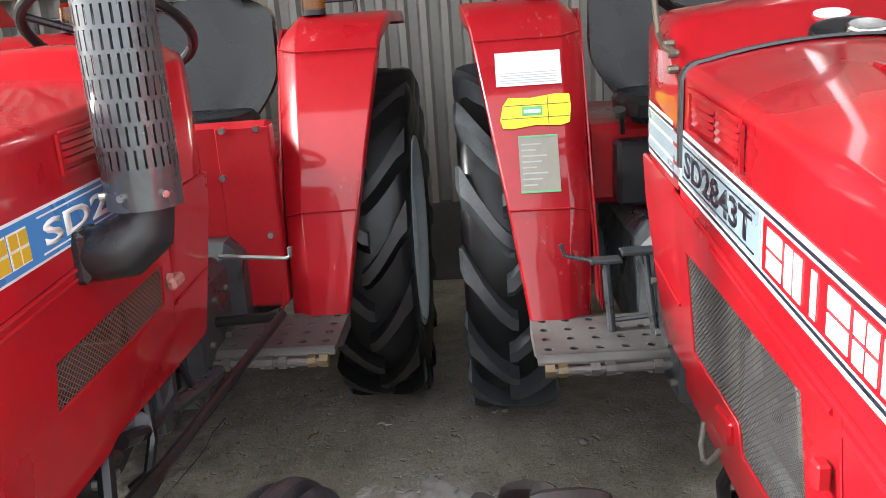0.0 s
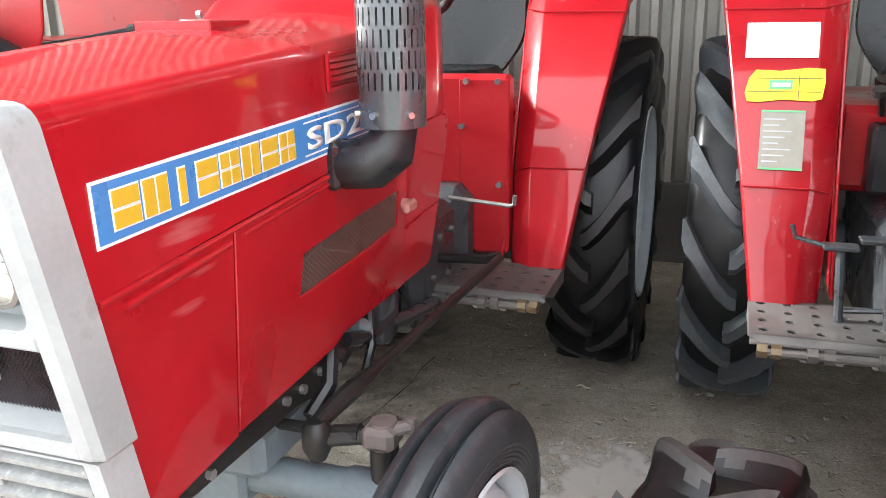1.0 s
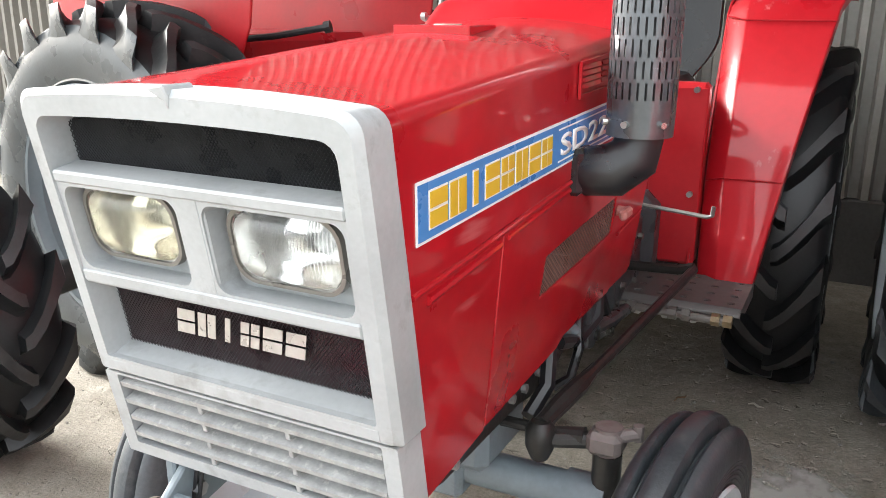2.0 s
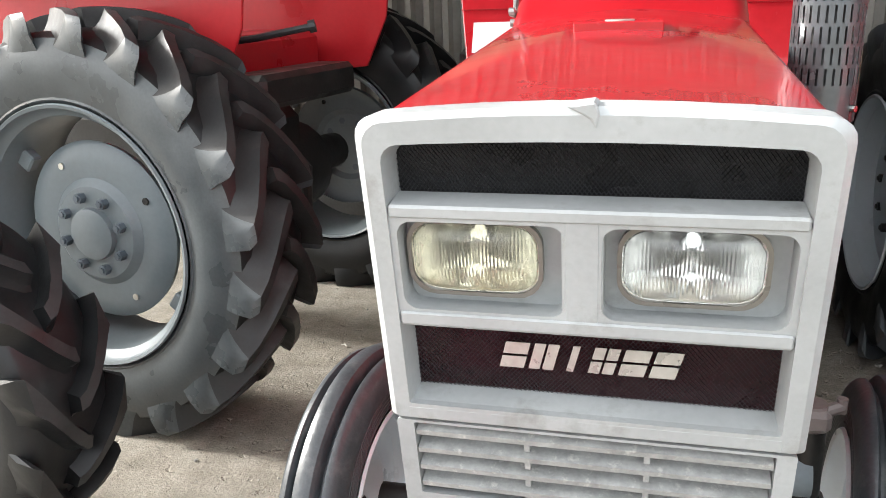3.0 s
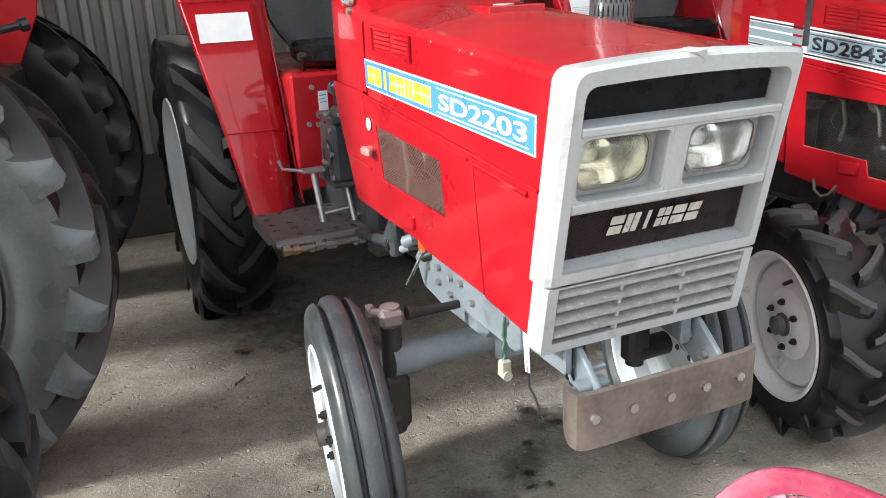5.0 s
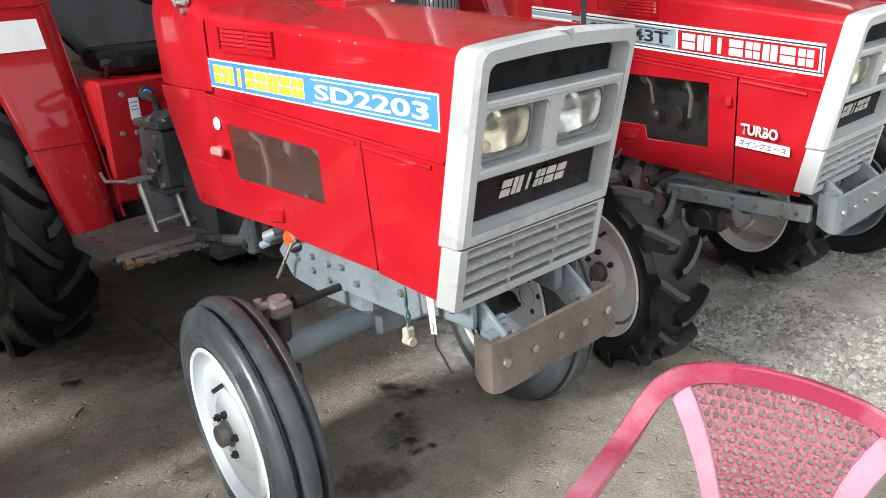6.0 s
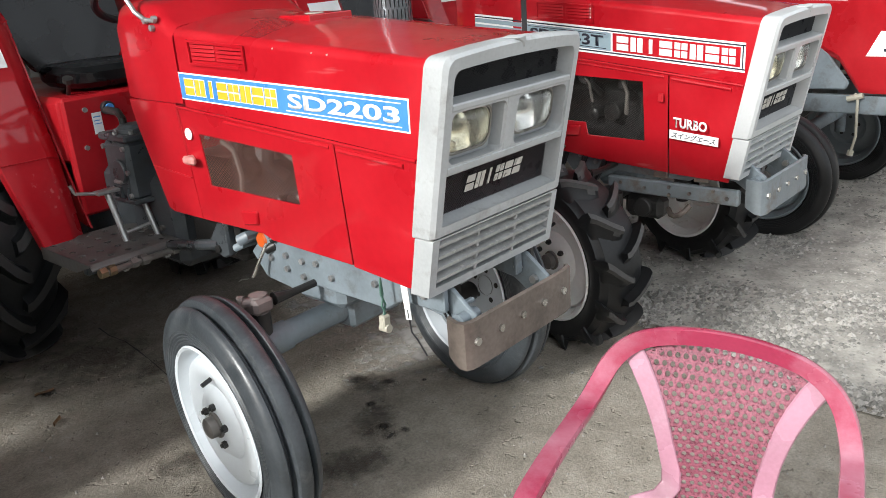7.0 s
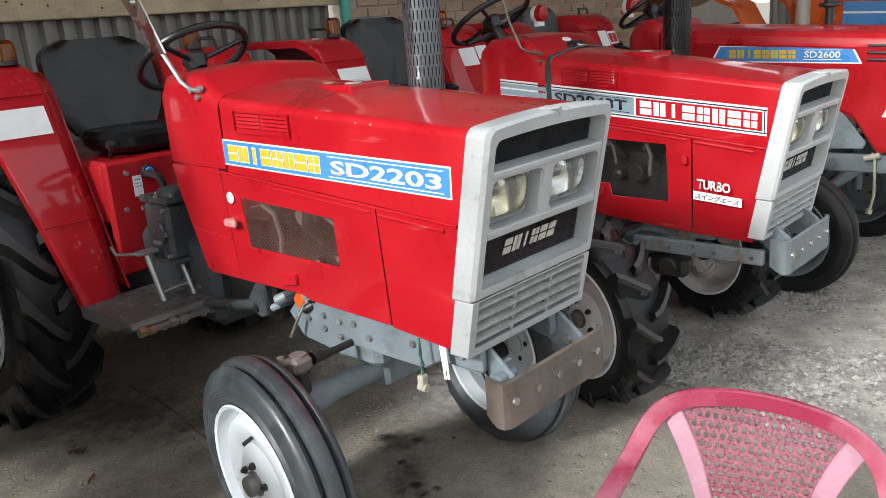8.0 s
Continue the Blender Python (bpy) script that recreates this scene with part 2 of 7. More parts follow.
CONCRETE = ground_material()
GRAVEL_BED = surface("grey gravel bed", (0.29, 0.275, 0.245), 0.9, vary=0.5, scale=7, fine=70, bump=1.0,
                     dirt=(0.19, 0.18, 0.165), dirt_amount=0.36, dirt_scale=5)
STONE = surface("grey stones", (0.215, 0.205, 0.188), 0.9, vary=0.45, scale=24, fine=90, bump=0.4)


def crushed_stone():
    """Broken stones of many greys, each one a shade of its own."""
    m, t, b = nodes_of("crushed stone")
    N, L = t.nodes, t.links
    geo = N.new("ShaderNodeNewGeometry")
    ramp = N.new("ShaderNodeValToRGB")
    e = ramp.color_ramp.elements
    e[0].color, e[1].color = (0.16, 0.153, 0.139, 1), (0.45, 0.43, 0.395, 1)
    mid = ramp.color_ramp.elements.new(0.55)
    mid.color = (0.29, 0.277, 0.252, 1)
    L.new(geo.outputs["Random Per Island"], ramp.inputs[0])
    co = N.new("ShaderNodeTexCoord")
    n = N.new("ShaderNodeTexNoise")
    n.inputs["Scale"].default_value = 140
    L.new(co.outputs["Object"], n.inputs["Vector"])
    mx = N.new("ShaderNodeMix")
    mx.data_type, mx.blend_type = "RGBA", "MULTIPLY"
    mx.inputs[0].default_value = 0.5
    L.new(ramp.outputs[0], mx.inputs[6])
    L.new(n.outputs["Fac"], mx.inputs[7])
    L.new(mx.outputs[2], b.inputs["Base Color"])
    b.inputs["Roughness"].default_value = 0.85
    return m


CRUSHED = crushed_stone()


def soft_stain(name, colour, rough, strength):
    """A stain that soaks out unevenly towards its rim and lets the floor show through."""
    m, t, b = nodes_of(name)
    N, L = t.nodes, t.links
    b.inputs["Base Color"].default_value = (*colour, 1)
    b.inputs["Roughness"].default_value = rough
    co = N.new("ShaderNodeTexCoord")
    off = N.new("ShaderNodeVectorMath")
    off.operation = "SUBTRACT"
    off.inputs[1].default_value = (0.5, 0.5, 0.0)
    L.new(co.outputs["Generated"], off.inputs[0])
    flat = N.new("ShaderNodeVectorMath")
    flat.operation = "MULTIPLY"
    flat.inputs[1].default_value = (2, 2, 0)
    L.new(off.outputs[0], flat.inputs[0])
    ln = N.new("ShaderNodeVectorMath")
    ln.operation = "LENGTH"
    L.new(flat.outputs[0], ln.inputs[0])
    n = N.new("ShaderNodeTexNoise")
    n.inputs["Scale"].default_value, n.inputs["Detail"].default_value = 16, 6
    L.new(co.outputs["Object"], n.inputs["Vector"])
    ad = N.new("ShaderNodeMath")
    ad.operation = "MULTIPLY_ADD"
    L.new(n.outputs["Fac"], ad.inputs[0])
    ad.inputs[1].default_value = 1.5
    sb = N.new("ShaderNodeMath")
    sb.operation = "SUBTRACT"
    sb.inputs[0].default_value = 0.0
    L.new(ln.outputs["Value"], sb.inputs[1])
    L.new(sb.outputs[0], ad.inputs[2])
    mr = N.new("ShaderNodeMapRange")
    mr.inputs["From Min"].default_value, mr.inputs["From Max"].default_value = 0.05, 0.55
    mr.inputs["To Max"].default_value = strength
    L.new(ad.outputs[0], mr.inputs["Value"])
    L.new(mr.outputs[0], b.inputs["Alpha"])
    return m



# mesh helpers
def part(name, bm, material, parent=None, label="", smooth=35):
    me = bpy.data.meshes.new(name)
    bmesh.ops.recalc_face_normals(bm, faces=bm.faces)
    bm.to_mesh(me)
    bm.free()
    me.materials.append(material)
    if smooth:
        me.shade_smooth()
        me.set_sharp_from_angle(angle=radians(smooth))
    ob = new(name, me)
    if parent:
        ob.parent = parent
    if label:
        tagged(ob, label)
    return ob


def thing(name, m, label, category, group="", kind=""):
    ob = new(name)
    ob.matrix_basis = m
    ob.empty_display_size = 0.1
    return tagged(ob, label, category, group, kind)


def faces(bm, verts, quads):
    vs = [bm.verts.new(v) for v in verts]
    for q in quads:
        try:
            bm.faces.new([vs[i] for i in q])
        except ValueError:
            pass
    return vs


def box(bm, x0, x1, y0, y1, z0, z1, bevel=0.003, m=None, seg=1):
    tmp = bmesh.new()
    faces(tmp, [(x0, y0, z0), (x1, y0, z0), (x1, y1, z0), (x0, y1, z0), (x0, y0, z1), (x1, y0, z1), (x1, y1, z1), (x0, y1, z1)],
          [(0, 3, 2, 1), (4, 5, 6, 7), (0, 1, 5, 4), (1, 2, 6, 5), (2, 3, 7, 6), (3, 0, 4, 7)])
    finish(bm, tmp, bevel, m, seg)


def finish(bm, tmp, bevel, m, seg=1):
    bmesh.ops.recalc_face_normals(tmp, faces=tmp.faces)
    if bevel:
        sharp = [e for e in tmp.edges if len(e.link_faces) == 2 and e.calc_face_angle(0) > 0.5]
        bmesh.ops.bevel(tmp, geom=sharp, offset=bevel, segments=seg, profile=0.5, affect="EDGES", clamp_overlap=True)
    if m:
        bmesh.ops.transform(tmp, matrix=m, verts=tmp.verts)
    merge(bm, tmp)


def merge(bm, tmp):
    index = {v: bm.verts.new(v.co) for v in tmp.verts}
    for f in tmp.faces:
        try:
            bm.faces.new([index[v] for v in f.verts])
        except ValueError:
            pass
    tmp.free()


def prism(bm, outline, axis, a, b, bevel=0.003, m=None, seg=1):
    """A flat outline, given in the two other axes in order, pushed out from a to b along axis."""
    def at(p, d):
        return {"x": (d, *p), "y": (p[0], d, p[1]), "z": (*p, d)}[axis]
    n = len(outline)
    tmp = bmesh.new()
    faces(tmp, [at(p, a) for p in outline] + [at(p, b) for p in outline],
          [tuple(range(n)), tuple(range(2 * n - 1, n - 1, -1))] + [(i, (i + 1) % n, n + (i + 1) % n, n + i) for i in range(n)])
    finish(bm, tmp, bevel, m, seg)


def loft(bm, rings, closed=True, caps=True):
    n = len(rings[0])
    vs = [[bm.verts.new(p) for p in r] for r in rings]
    for a, b in zip(vs, vs[1:]):
        for i in range(n if closed else n - 1):
            j = (i + 1) % n
            try:
                bm.faces.new((a[i], a[j], b[j], b[i]))
            except ValueError:
                pass
    if caps and closed:
        bm.faces.new(vs[0][::-1])
        bm.faces.new(vs[-1])


def tube(bm, points, r, n=10, caps=True):
    """A round bar along points; r one number or one a point."""
    P = [Vector(p) for p in points]
    R = r if isinstance(r, (list, tuple)) else [r] * len(P)
    rings, side = [], None
    for i, p in enumerate(P):
        d = (P[min(i + 1, len(P) - 1)] - P[max(i - 1, 0)]).normalized()
        if side is None:
            side = d.orthogonal().normalized()
        side = (side - d * side.dot(d)).normalized()
        up = d.cross(side)
        rings.append([p + (side * math.cos(a) + up * math.sin(a)) * R[i] for a in (2 * math.pi * k / n for k in range(n))])
    loft(bm, rings, True, caps)


def revolve(bm, profile, centre=(0, 0, 0), axis="x", n=48, closed=False, m=None):
    """A profile of (along the axis, radius) turned round the axis."""
    c = Vector(centre)
    rings = []
    for k in range(n):
        a = 2 * math.pi * k / n
        ring = []
        for d, r in profile:
            u, v = r * math.cos(a), r * math.sin(a)
            p = {"x": (d, u, v), "y": (u, d, v), "z": (u, v, d)}[axis]
            ring.append(c + Vector(p))
        rings.append(ring)
    tmp = bmesh.new()
    vs = [[tmp.verts.new(p) for p in r] for r in rings]
    k = len(profile)
    for i in range(n):
        a, b = vs[i], vs[(i + 1) % n]
        for j in range(k if closed else k - 1):
            q = (a[j], a[(j + 1) % k], b[(j + 1) % k], b[j])
            tmp.faces.new(q)
    bmesh.ops.remove_doubles(tmp, verts=tmp.verts, dist=1e-6)
    if m:
        bmesh.ops.transform(tmp, matrix=m, verts=tmp.verts)
    bmesh.ops.recalc_face_normals(tmp, faces=tmp.faces)
    merge(bm, tmp)


def disc(bm, centre, axis, r, a, b, n=20, bevel=0.0):
    """A short solid cylinder from a to b along axis, through centre."""
    revolve(bm, [(a, 0.0), (a, r - bevel), (a + (bevel if b > a else -bevel), r), (b - (bevel if b > a else -bevel), r), (b, r - bevel), (b, 0.0)]
            if bevel else [(a, 0.0), (a, r), (b, r), (b, 0.0)], centre, axis, n)


def rounded(x0, x1, z0, z1, r, n=5):
    """Outline of a rectangle with round corners."""
    out = []
    for cx, cz, a0 in ((x1 - r, z1 - r, 0), (x0 + r, z1 - r, 90), (x0 + r, z0 + r, 180), (x1 - r, z0 + r, 270)):
        for k in range(n + 1):
            a = radians(a0 + 90 * k / n)
            out.append((cx + r * math.cos(a), cz + r * math.sin(a)))
    return out


def ring_frame(bm, outer, inner, y0, y1, y_in=None):
    """A frame between two outlines of the same count, in x and z, y0 in front and y1 behind."""
    n = len(outer)
    y_in = y1 if y_in is None else y_in
    tmp = bmesh.new()
    V = [(x, y0, z) for x, z in outer] + [(x, y0, z) for x, z in inner] + [(x, y_in, z) for x, z in inner] + [(x, y1, z) for x, z in outer]
    Q = []
    for i in range(n):
        j = (i + 1) % n
        for k in range(4):
            a, b = k * n, ((k + 1) % 4) * n
            Q.append((a + i, a + j, b + j, b + i))
    faces(tmp, V, Q)
    bmesh.ops.recalc_face_normals(tmp, faces=tmp.faces)
    merge(bm, tmp)


def perforated(bm, nu, nv, at, ru=0.3, rv=0.3, stagger=True, sides=8, thick=1.0, row_off=0.5):
    """A sheet of nu x nv cells, each with a hole; at(u, v, d) gives the place, d from 0 (face) to 1 (back)."""
    base = [(0.5, 0.0), (0.5, 0.5), (0.0, 0.5), (-0.5, 0.5), (-0.5, 0.0), (-0.5, -0.5), (0.0, -0.5), (0.5, -0.5)]
    for j in range(nv):
        shift = row_off if stagger and j % 2 else 0.0
        for i in range(nu):
            cu, cv = i + 0.5 + shift, j + 0.5
            rings = []
            for d in (0.0, thick):
                out = [at((cu + a) / nu, (cv + b) / nv, d) for a, b in base]
                if sides == 4:
                    hole = [(ru, 0), (ru, rv), (0, rv), (-ru, rv), (-ru, 0), (-ru, -rv), (0, -rv), (ru, -rv)]
                else:
                    hole = [(ru * math.cos(k * math.pi / 4), rv * math.sin(k * math.pi / 4)) for k in range(8)]
                rings.append([bm.verts.new(p) for p in out])
                rings.append([bm.verts.new(at((cu + a) / nu, (cv + b) / nv, d)) for a, b in hole])
            o0, h0, o1, h1 = rings
            for k in range(8):
                m = (k + 1) % 8
                bm.faces.new((o0[k], o0[m], h0[m], h0[k]))
                bm.faces.new((o1[m], o1[k], h1[k], h1[m]))
                bm.faces.new((h0[k], h0[m], h1[m], h1[k]))
    bmesh.ops.remove_doubles(bm, verts=bm.verts, dist=1e-5)


def clip_line(p, d, poly):
    """The stretch of the line p + t d inside a convex outline that runs anticlockwise."""
    t0, t1 = -1e9, 1e9
    n = len(poly)
    for i in range(n):
        (ax, ay), (bx, by) = poly[i], poly[(i + 1) % n]
        nx, ny = -(by - ay), bx - ax
        den, num = nx * d[0] + ny * d[1], nx * (ax - p[0]) + ny * (ay - p[1])
        if abs(den) < 1e-12:
            if num > 0:
                return None
        elif den > 0:
            t0 = max(t0, num / den)
        else:
            t1 = min(t1, num / den)
    return (t0, t1) if t1 > t0 else None


def wire_screen(bm, poly, at, pitch, wire, slope=1.0, wave=0.0012):
    """Expanded metal: two families of slanting strands inside a convex outline; at(u, v, d) gives the place."""
    area = sum(poly[i][0] * poly[(i + 1) % len(poly)][1] - poly[(i + 1) % len(poly)][0] * poly[i][1] for i in range(len(poly)))
    if area < 0:
        poly = poly[::-1]
    us = [p[0] for p in poly]
    vs = [p[1] for p in poly]
    span = (max(us) - min(us)) + (max(vs) - min(vs)) / slope
    for s in (1, -1):
        k, d = 0, (1.0, s * slope)
        ln = math.hypot(*d)
        d = (d[0] / ln, d[1] / ln)
        c = -span
        while c < span:
            hit_ = clip_line((min(us) + c, min(vs) if s > 0 else max(vs)), d, poly)
            if hit_:
                p0 = (min(us) + c, min(vs) if s > 0 else max(vs))
                a = [p0[i] + d[i] * hit_[0] for i in (0, 1)]
                b = [p0[i] + d[i] * hit_[1] for i in (0, 1)]
                nx, ny = -d[1] * wire / 2, d[0] * wire / 2
                f0, f1 = (0.0, wave) if s > 0 else (wave, 2 * wave)
                V = [(a[0] + nx, a[1] + ny, f0), (a[0] - nx, a[1] - ny, f0), (b[0] - nx, b[1] - ny, f0), (b[0] + nx, b[1] + ny, f0),
                     (a[0], a[1], f1 + wire / 2), (b[0], b[1], f1 + wire / 2)]
                faces(bm, [at(*v) for v in V], [(0, 1, 2, 3), (0, 4, 5, 3), (1, 4, 5, 2)])
            c += pitch


def text_outline(words, bold=0.0):
    """A mesh of words with the built-in font, scaled to the unit box."""
    cu = bpy.data.curves.new("words", "FONT")
    cu.body = words
    cu.offset = bold
    cu.resolution_u = 3
    ob = new("words", cu)
    bpy.context.view_layer.update()
    me = bpy.data.meshes.new_from_object(ob.evaluated_get(bpy.context.evaluated_depsgraph_get()))
    bpy.data.objects.remove(ob)
    bpy.data.curves.remove(cu)
    xs = [v.co.x for v in me.vertices]
    ys = [v.co.y for v in me.vertices]
    for v in me.vertices:
        v.co = ((v.co.x - min(xs)) / (max(xs) - min(xs)), (v.co.y - min(ys)) / (max(ys) - min(ys)), 0)
    return me


class Face:
    """A flat place for decals: a corner, the way along it, the way up, and outwards."""

    def __init__(self, corner, along, up):
        self.o, self.s, self.h = Vector(corner), Vector(along).normalized(), Vector(up).normalized()
        self.n = self.s.cross(self.h).normalized()

    def at(self, s, h, d=0.0):
        return self.o + self.s * s + self.h * h + self.n * d


def plate(bm, face, s0, s1, h0, h1, d0, d1, lean=0.0):
    V = [face.at(s + lean * h, h, d) for d in (d0, d1) for s, h in ((s0, h0), (s1, h0), (s1, h1), (s0, h1))]
    faces(bm, V, [(0, 1, 2, 3), (4, 5, 6, 7), (0, 1, 5, 4), (1, 2, 6, 5), (2, 3, 7, 6), (3, 0, 4, 7)])


def lettering(words, face, s0, s1, h0, h1, d, material, parent, name="lettering", bold=0.0, lean=0.0):
    me = text_outline(words, bold)
    bm = bmesh.new()
    bm.from_mesh(me)
    bpy.data.meshes.remove(me)
    for v in bm.verts:
        h = h0 + v.co.y * (h1 - h0)
        v.co = face.at(s0 + v.co.x * (s1 - s0) + lean * (h - h0), h, d)
    ex = bmesh.ops.extrude_face_region(bm, geom=bm.faces[:])
    for g in ex["geom"]:
        if isinstance(g, bmesh.types.BMVert):
            g.co += face.n * 0.0008
    return part(name, bm, material, parent, smooth=0)


def mark_blocks(face, s0, s1, h0, h1, d, material, parent, cuts, lean=0.0, edge=None, name="emblem"):
    """Plain blocks in a row that stand for a maker's mark: each a slab with slits; cuts gives the slits of each."""
    n = len(cuts)
    step = (s1 - s0) / n
    H = h1 - h0
    for i, cut in enumerate(cuts):
        a, b = s0 + i * step, s0 + (i + 0.84) * step
        if cut == "n":
            a, b = a + 0.28 * step, a + 0.52 * step
        rows = {"s": [(0, 1, 0, 1)], "b": [(0, 1, 0.55, 1), (0, 1, 0, 0.45)], "v": [(0, 0.45, 0, 1), (0.55, 1, 0, 1)], "n": [(0, 1, 0, 1)],
                "q": [(0, 0.45, 0.55, 1), (0.55, 1, 0.55, 1), (0, 0.45, 0, 0.45), (0.55, 1, 0, 0.45)]}[cut]
        for x0, x1, z0, z1 in rows:
            bm = bmesh.new()
            plate(bm, face, a + (b - a) * x0, a + (b - a) * x1, h0 + H * z0, h0 + H * z1, d, d + 0.001, lean)
            ob = part(name, bm, material, parent, smooth=0)
            if edge:
                back = bmesh.new()
                g = 0.055 * H
                plate(back, face, a + (b - a) * x0 - g, a + (b - a) * x1 + g, h0 + H * z0 - g, h0 + H * z1 + g, d - 0.0008, d - 0.0002, lean)
                part("emblem_border", back, edge, parent, smooth=0)
    return ob


# wheels: built round the x axis, outwards is +x for side 1
def tyre_body(R, W, rim, lug):
    """The plain casing of a lugged tyre."""
    bm = bmesh.new()
    R0 = R - lug
    h = R0 - rim
    half = [(0.36, rim - 0.004), (0.43, rim + 0.012), (0.455, rim + 0.10 * h), (0.447, rim + 0.13 * h), (0.485, rim + 0.3 * h), (0.50, rim + 0.52 * h), (0.49, rim + 0.74 * h), (0.45, R0 - 0.022), (0.38, R0 - 0.006), (0.2, R0), (0.0, R0 + 0.002)]
    prof = [(-x * W, r) for x, r in half] + [(x * W, r) for x, r in half[-2::-1]]
    revolve(bm, prof, n=64)
    return bm


def lug_mesh(R, W, lug, s, a0, lean, width, broad):
    """One slanting tread bar on the side s of the tyre, at the angle a0."""
    bm = bmesh.new()
    R0 = R - lug
    rings = []
    for u, x, base, top, fat in ((0, -0.05, R0 - 0.01, R - 0.006, 0.75), (0.10, 0.02, R0 - 0.01, R - 0.001, 0.9), (0.34, 0.15, R0 - 0.01, R, 1.0), (0.60, 0.29, R0 - 0.014, R - 0.001, 1.15),
                                 (0.80, 0.40, R0 - 0.045 * R, R - 0.004, 1.45), (0.92, 0.48, R0 - 0.09 * R, R - 0.010, 1.9), (0.98, 0.52, R0 - 0.15 * R, R - 0.030, 1.35), (1.03, 0.525, R0 - 0.19 * R, R - 0.075, 0.5)):
        xb = min(x, 0.475)
        if broad:
            fat, base = min(fat, 1.05), max(base, R0 - 0.11 * R)
        ang = a0 + lean * (0.78 * W / R) * (u ** 1.35)
        wt, wb = width * fat / R / 2, width * (fat + 0.45) / R / 2
        scoop = width * (fat + 2.3) / R / 2 + broad * min(1, u + 0.4)
        mid, xm = base + 0.38 * (top - base), xb + 0.4 * (x - xb)
        sec = [(xb, base, -lean * scoop), (xb, base, lean * wb), (x, top, lean * wt), (x, top, -lean * wt), (xm, mid, -lean * (wt + 0.25 * (scoop - wt)))]
        if broad:
            sec = sec[:4] + [(xb + h * (x - xb), base + h * (top - base), -lean * (wt + g * (scoop - wt))) for g, h in ((0.12, 0.72), (0.28, 0.46), (0.48, 0.24), (0.72, 0.08))]
        rings.append([(s * px * W, q * math.cos(ang + da), q * math.sin(ang + da)) for px, q, da in sec])
    loft(bm, rings)
    return bm


def lugged_tyre(wheel, R, W, rim, count, lug, lean, width, broad, sunk, material, worn, label):
    """Casing and tread bars under the wheel; bars that touch the ground are pressed flat with it."""
    casing = part("tyre", settle(tyre_body(R, W, rim, lug), sunk), RUBBER if material is RUBBER_DUST else material, wheel, label)
    if material is not RUBBER:
        # tread between the bars painted black for shade; the side wall is dusty
        casing.data.materials.append(RUBBER)
        for f in casing.data.polygons:
            if math.hypot(f.center.y, f.center.z) > R - lug - 0.03:
                f.material_index = 1
    # bar faces inside the shoulder turn from the light: painted dark as well
    shoulder = 0.46 * W if material is RUBBER_DUSTY_LIT else 0.0
    for s in (1, -1):
        pattern = None
        for k in range(count):
            a0 = 2 * math.pi * (k + (0.5 if s > 0 else 0)) / count
            reach = R * min(math.sin(a0 + lean * i * 0.1 * 0.78 * W / R) for i in range(11))
            if reach < 0.12 - sunk:
                ob = part("tyre_lug", settle(lug_mesh(R, W, lug, s, a0, lean, width, broad), sunk), material, wheel)
                worn_lugs(ob, worn, R, shoulder)
            else:
                if pattern is None:
                    pattern = part("tyre_lug", lug_mesh(R, W, lug, s, 0.0, lean, width, broad), material, wheel)
                    worn_lugs(pattern, worn, R, shoulder)
                    ob = pattern
                else:
                    ob = new("tyre_lug", pattern.data)
                    ob.parent = wheel
                ob.rotation_euler = (a0, 0, 0)


def worn_lugs(ob, material, R, shoulder=0.0, deep=0.028):
    """Gives the scuffed flat tops of the lugs a material of their own, or paints shade on all inside the shoulder where
    one is given.
    """
    ob.data.materials.append(material)
    co = ob.data.vertices
    for p in ob.data.polygons:
        if abs(p.center.x) < shoulder or not shoulder and min(math.hypot(co[i].co.y, co[i].co.z) for i in p.vertices) > R - deep:
            p.material_index = 1
    return ob


def rib_tyre(R, W, rim):
    bm = bmesh.new()
    h = R - rim
    half = [(0.34, rim - 0.006), (0.41, rim + 0.004), (0.45, rim + 0.10 * h)]
    for q in (0.16, 0.23, 0.30, 0.37, 0.44):
        x = 0.45 + 0.045 * min(1, q / 0.42)
        half += [(x, rim + (q - 0.018) * h), (x + 0.010, rim + (q - 0.008) * h), (x + 0.010, rim + (q + 0.008) * h), (x, rim + (q + 0.018) * h)]
    half += [(0.50, rim + 0.55 * h), (0.485, R - 0.046), (0.455, R - 0.030), (0.41, R - 0.020), (0.35, R - 0.013),
             (0.29, R - 0.012), (0.255, R - 0.017), (0.235, R - 0.030), (0.185, R - 0.030), (0.165, R - 0.010), (0.13, R - 0.003), (0.07, R), (0.0, R + 0.001)]
    prof = [(-x * W, r) for x, r in half] + [(x * W, r) for x, r in half[-2::-1]]
    revolve(bm, prof, n=72)
    return bm


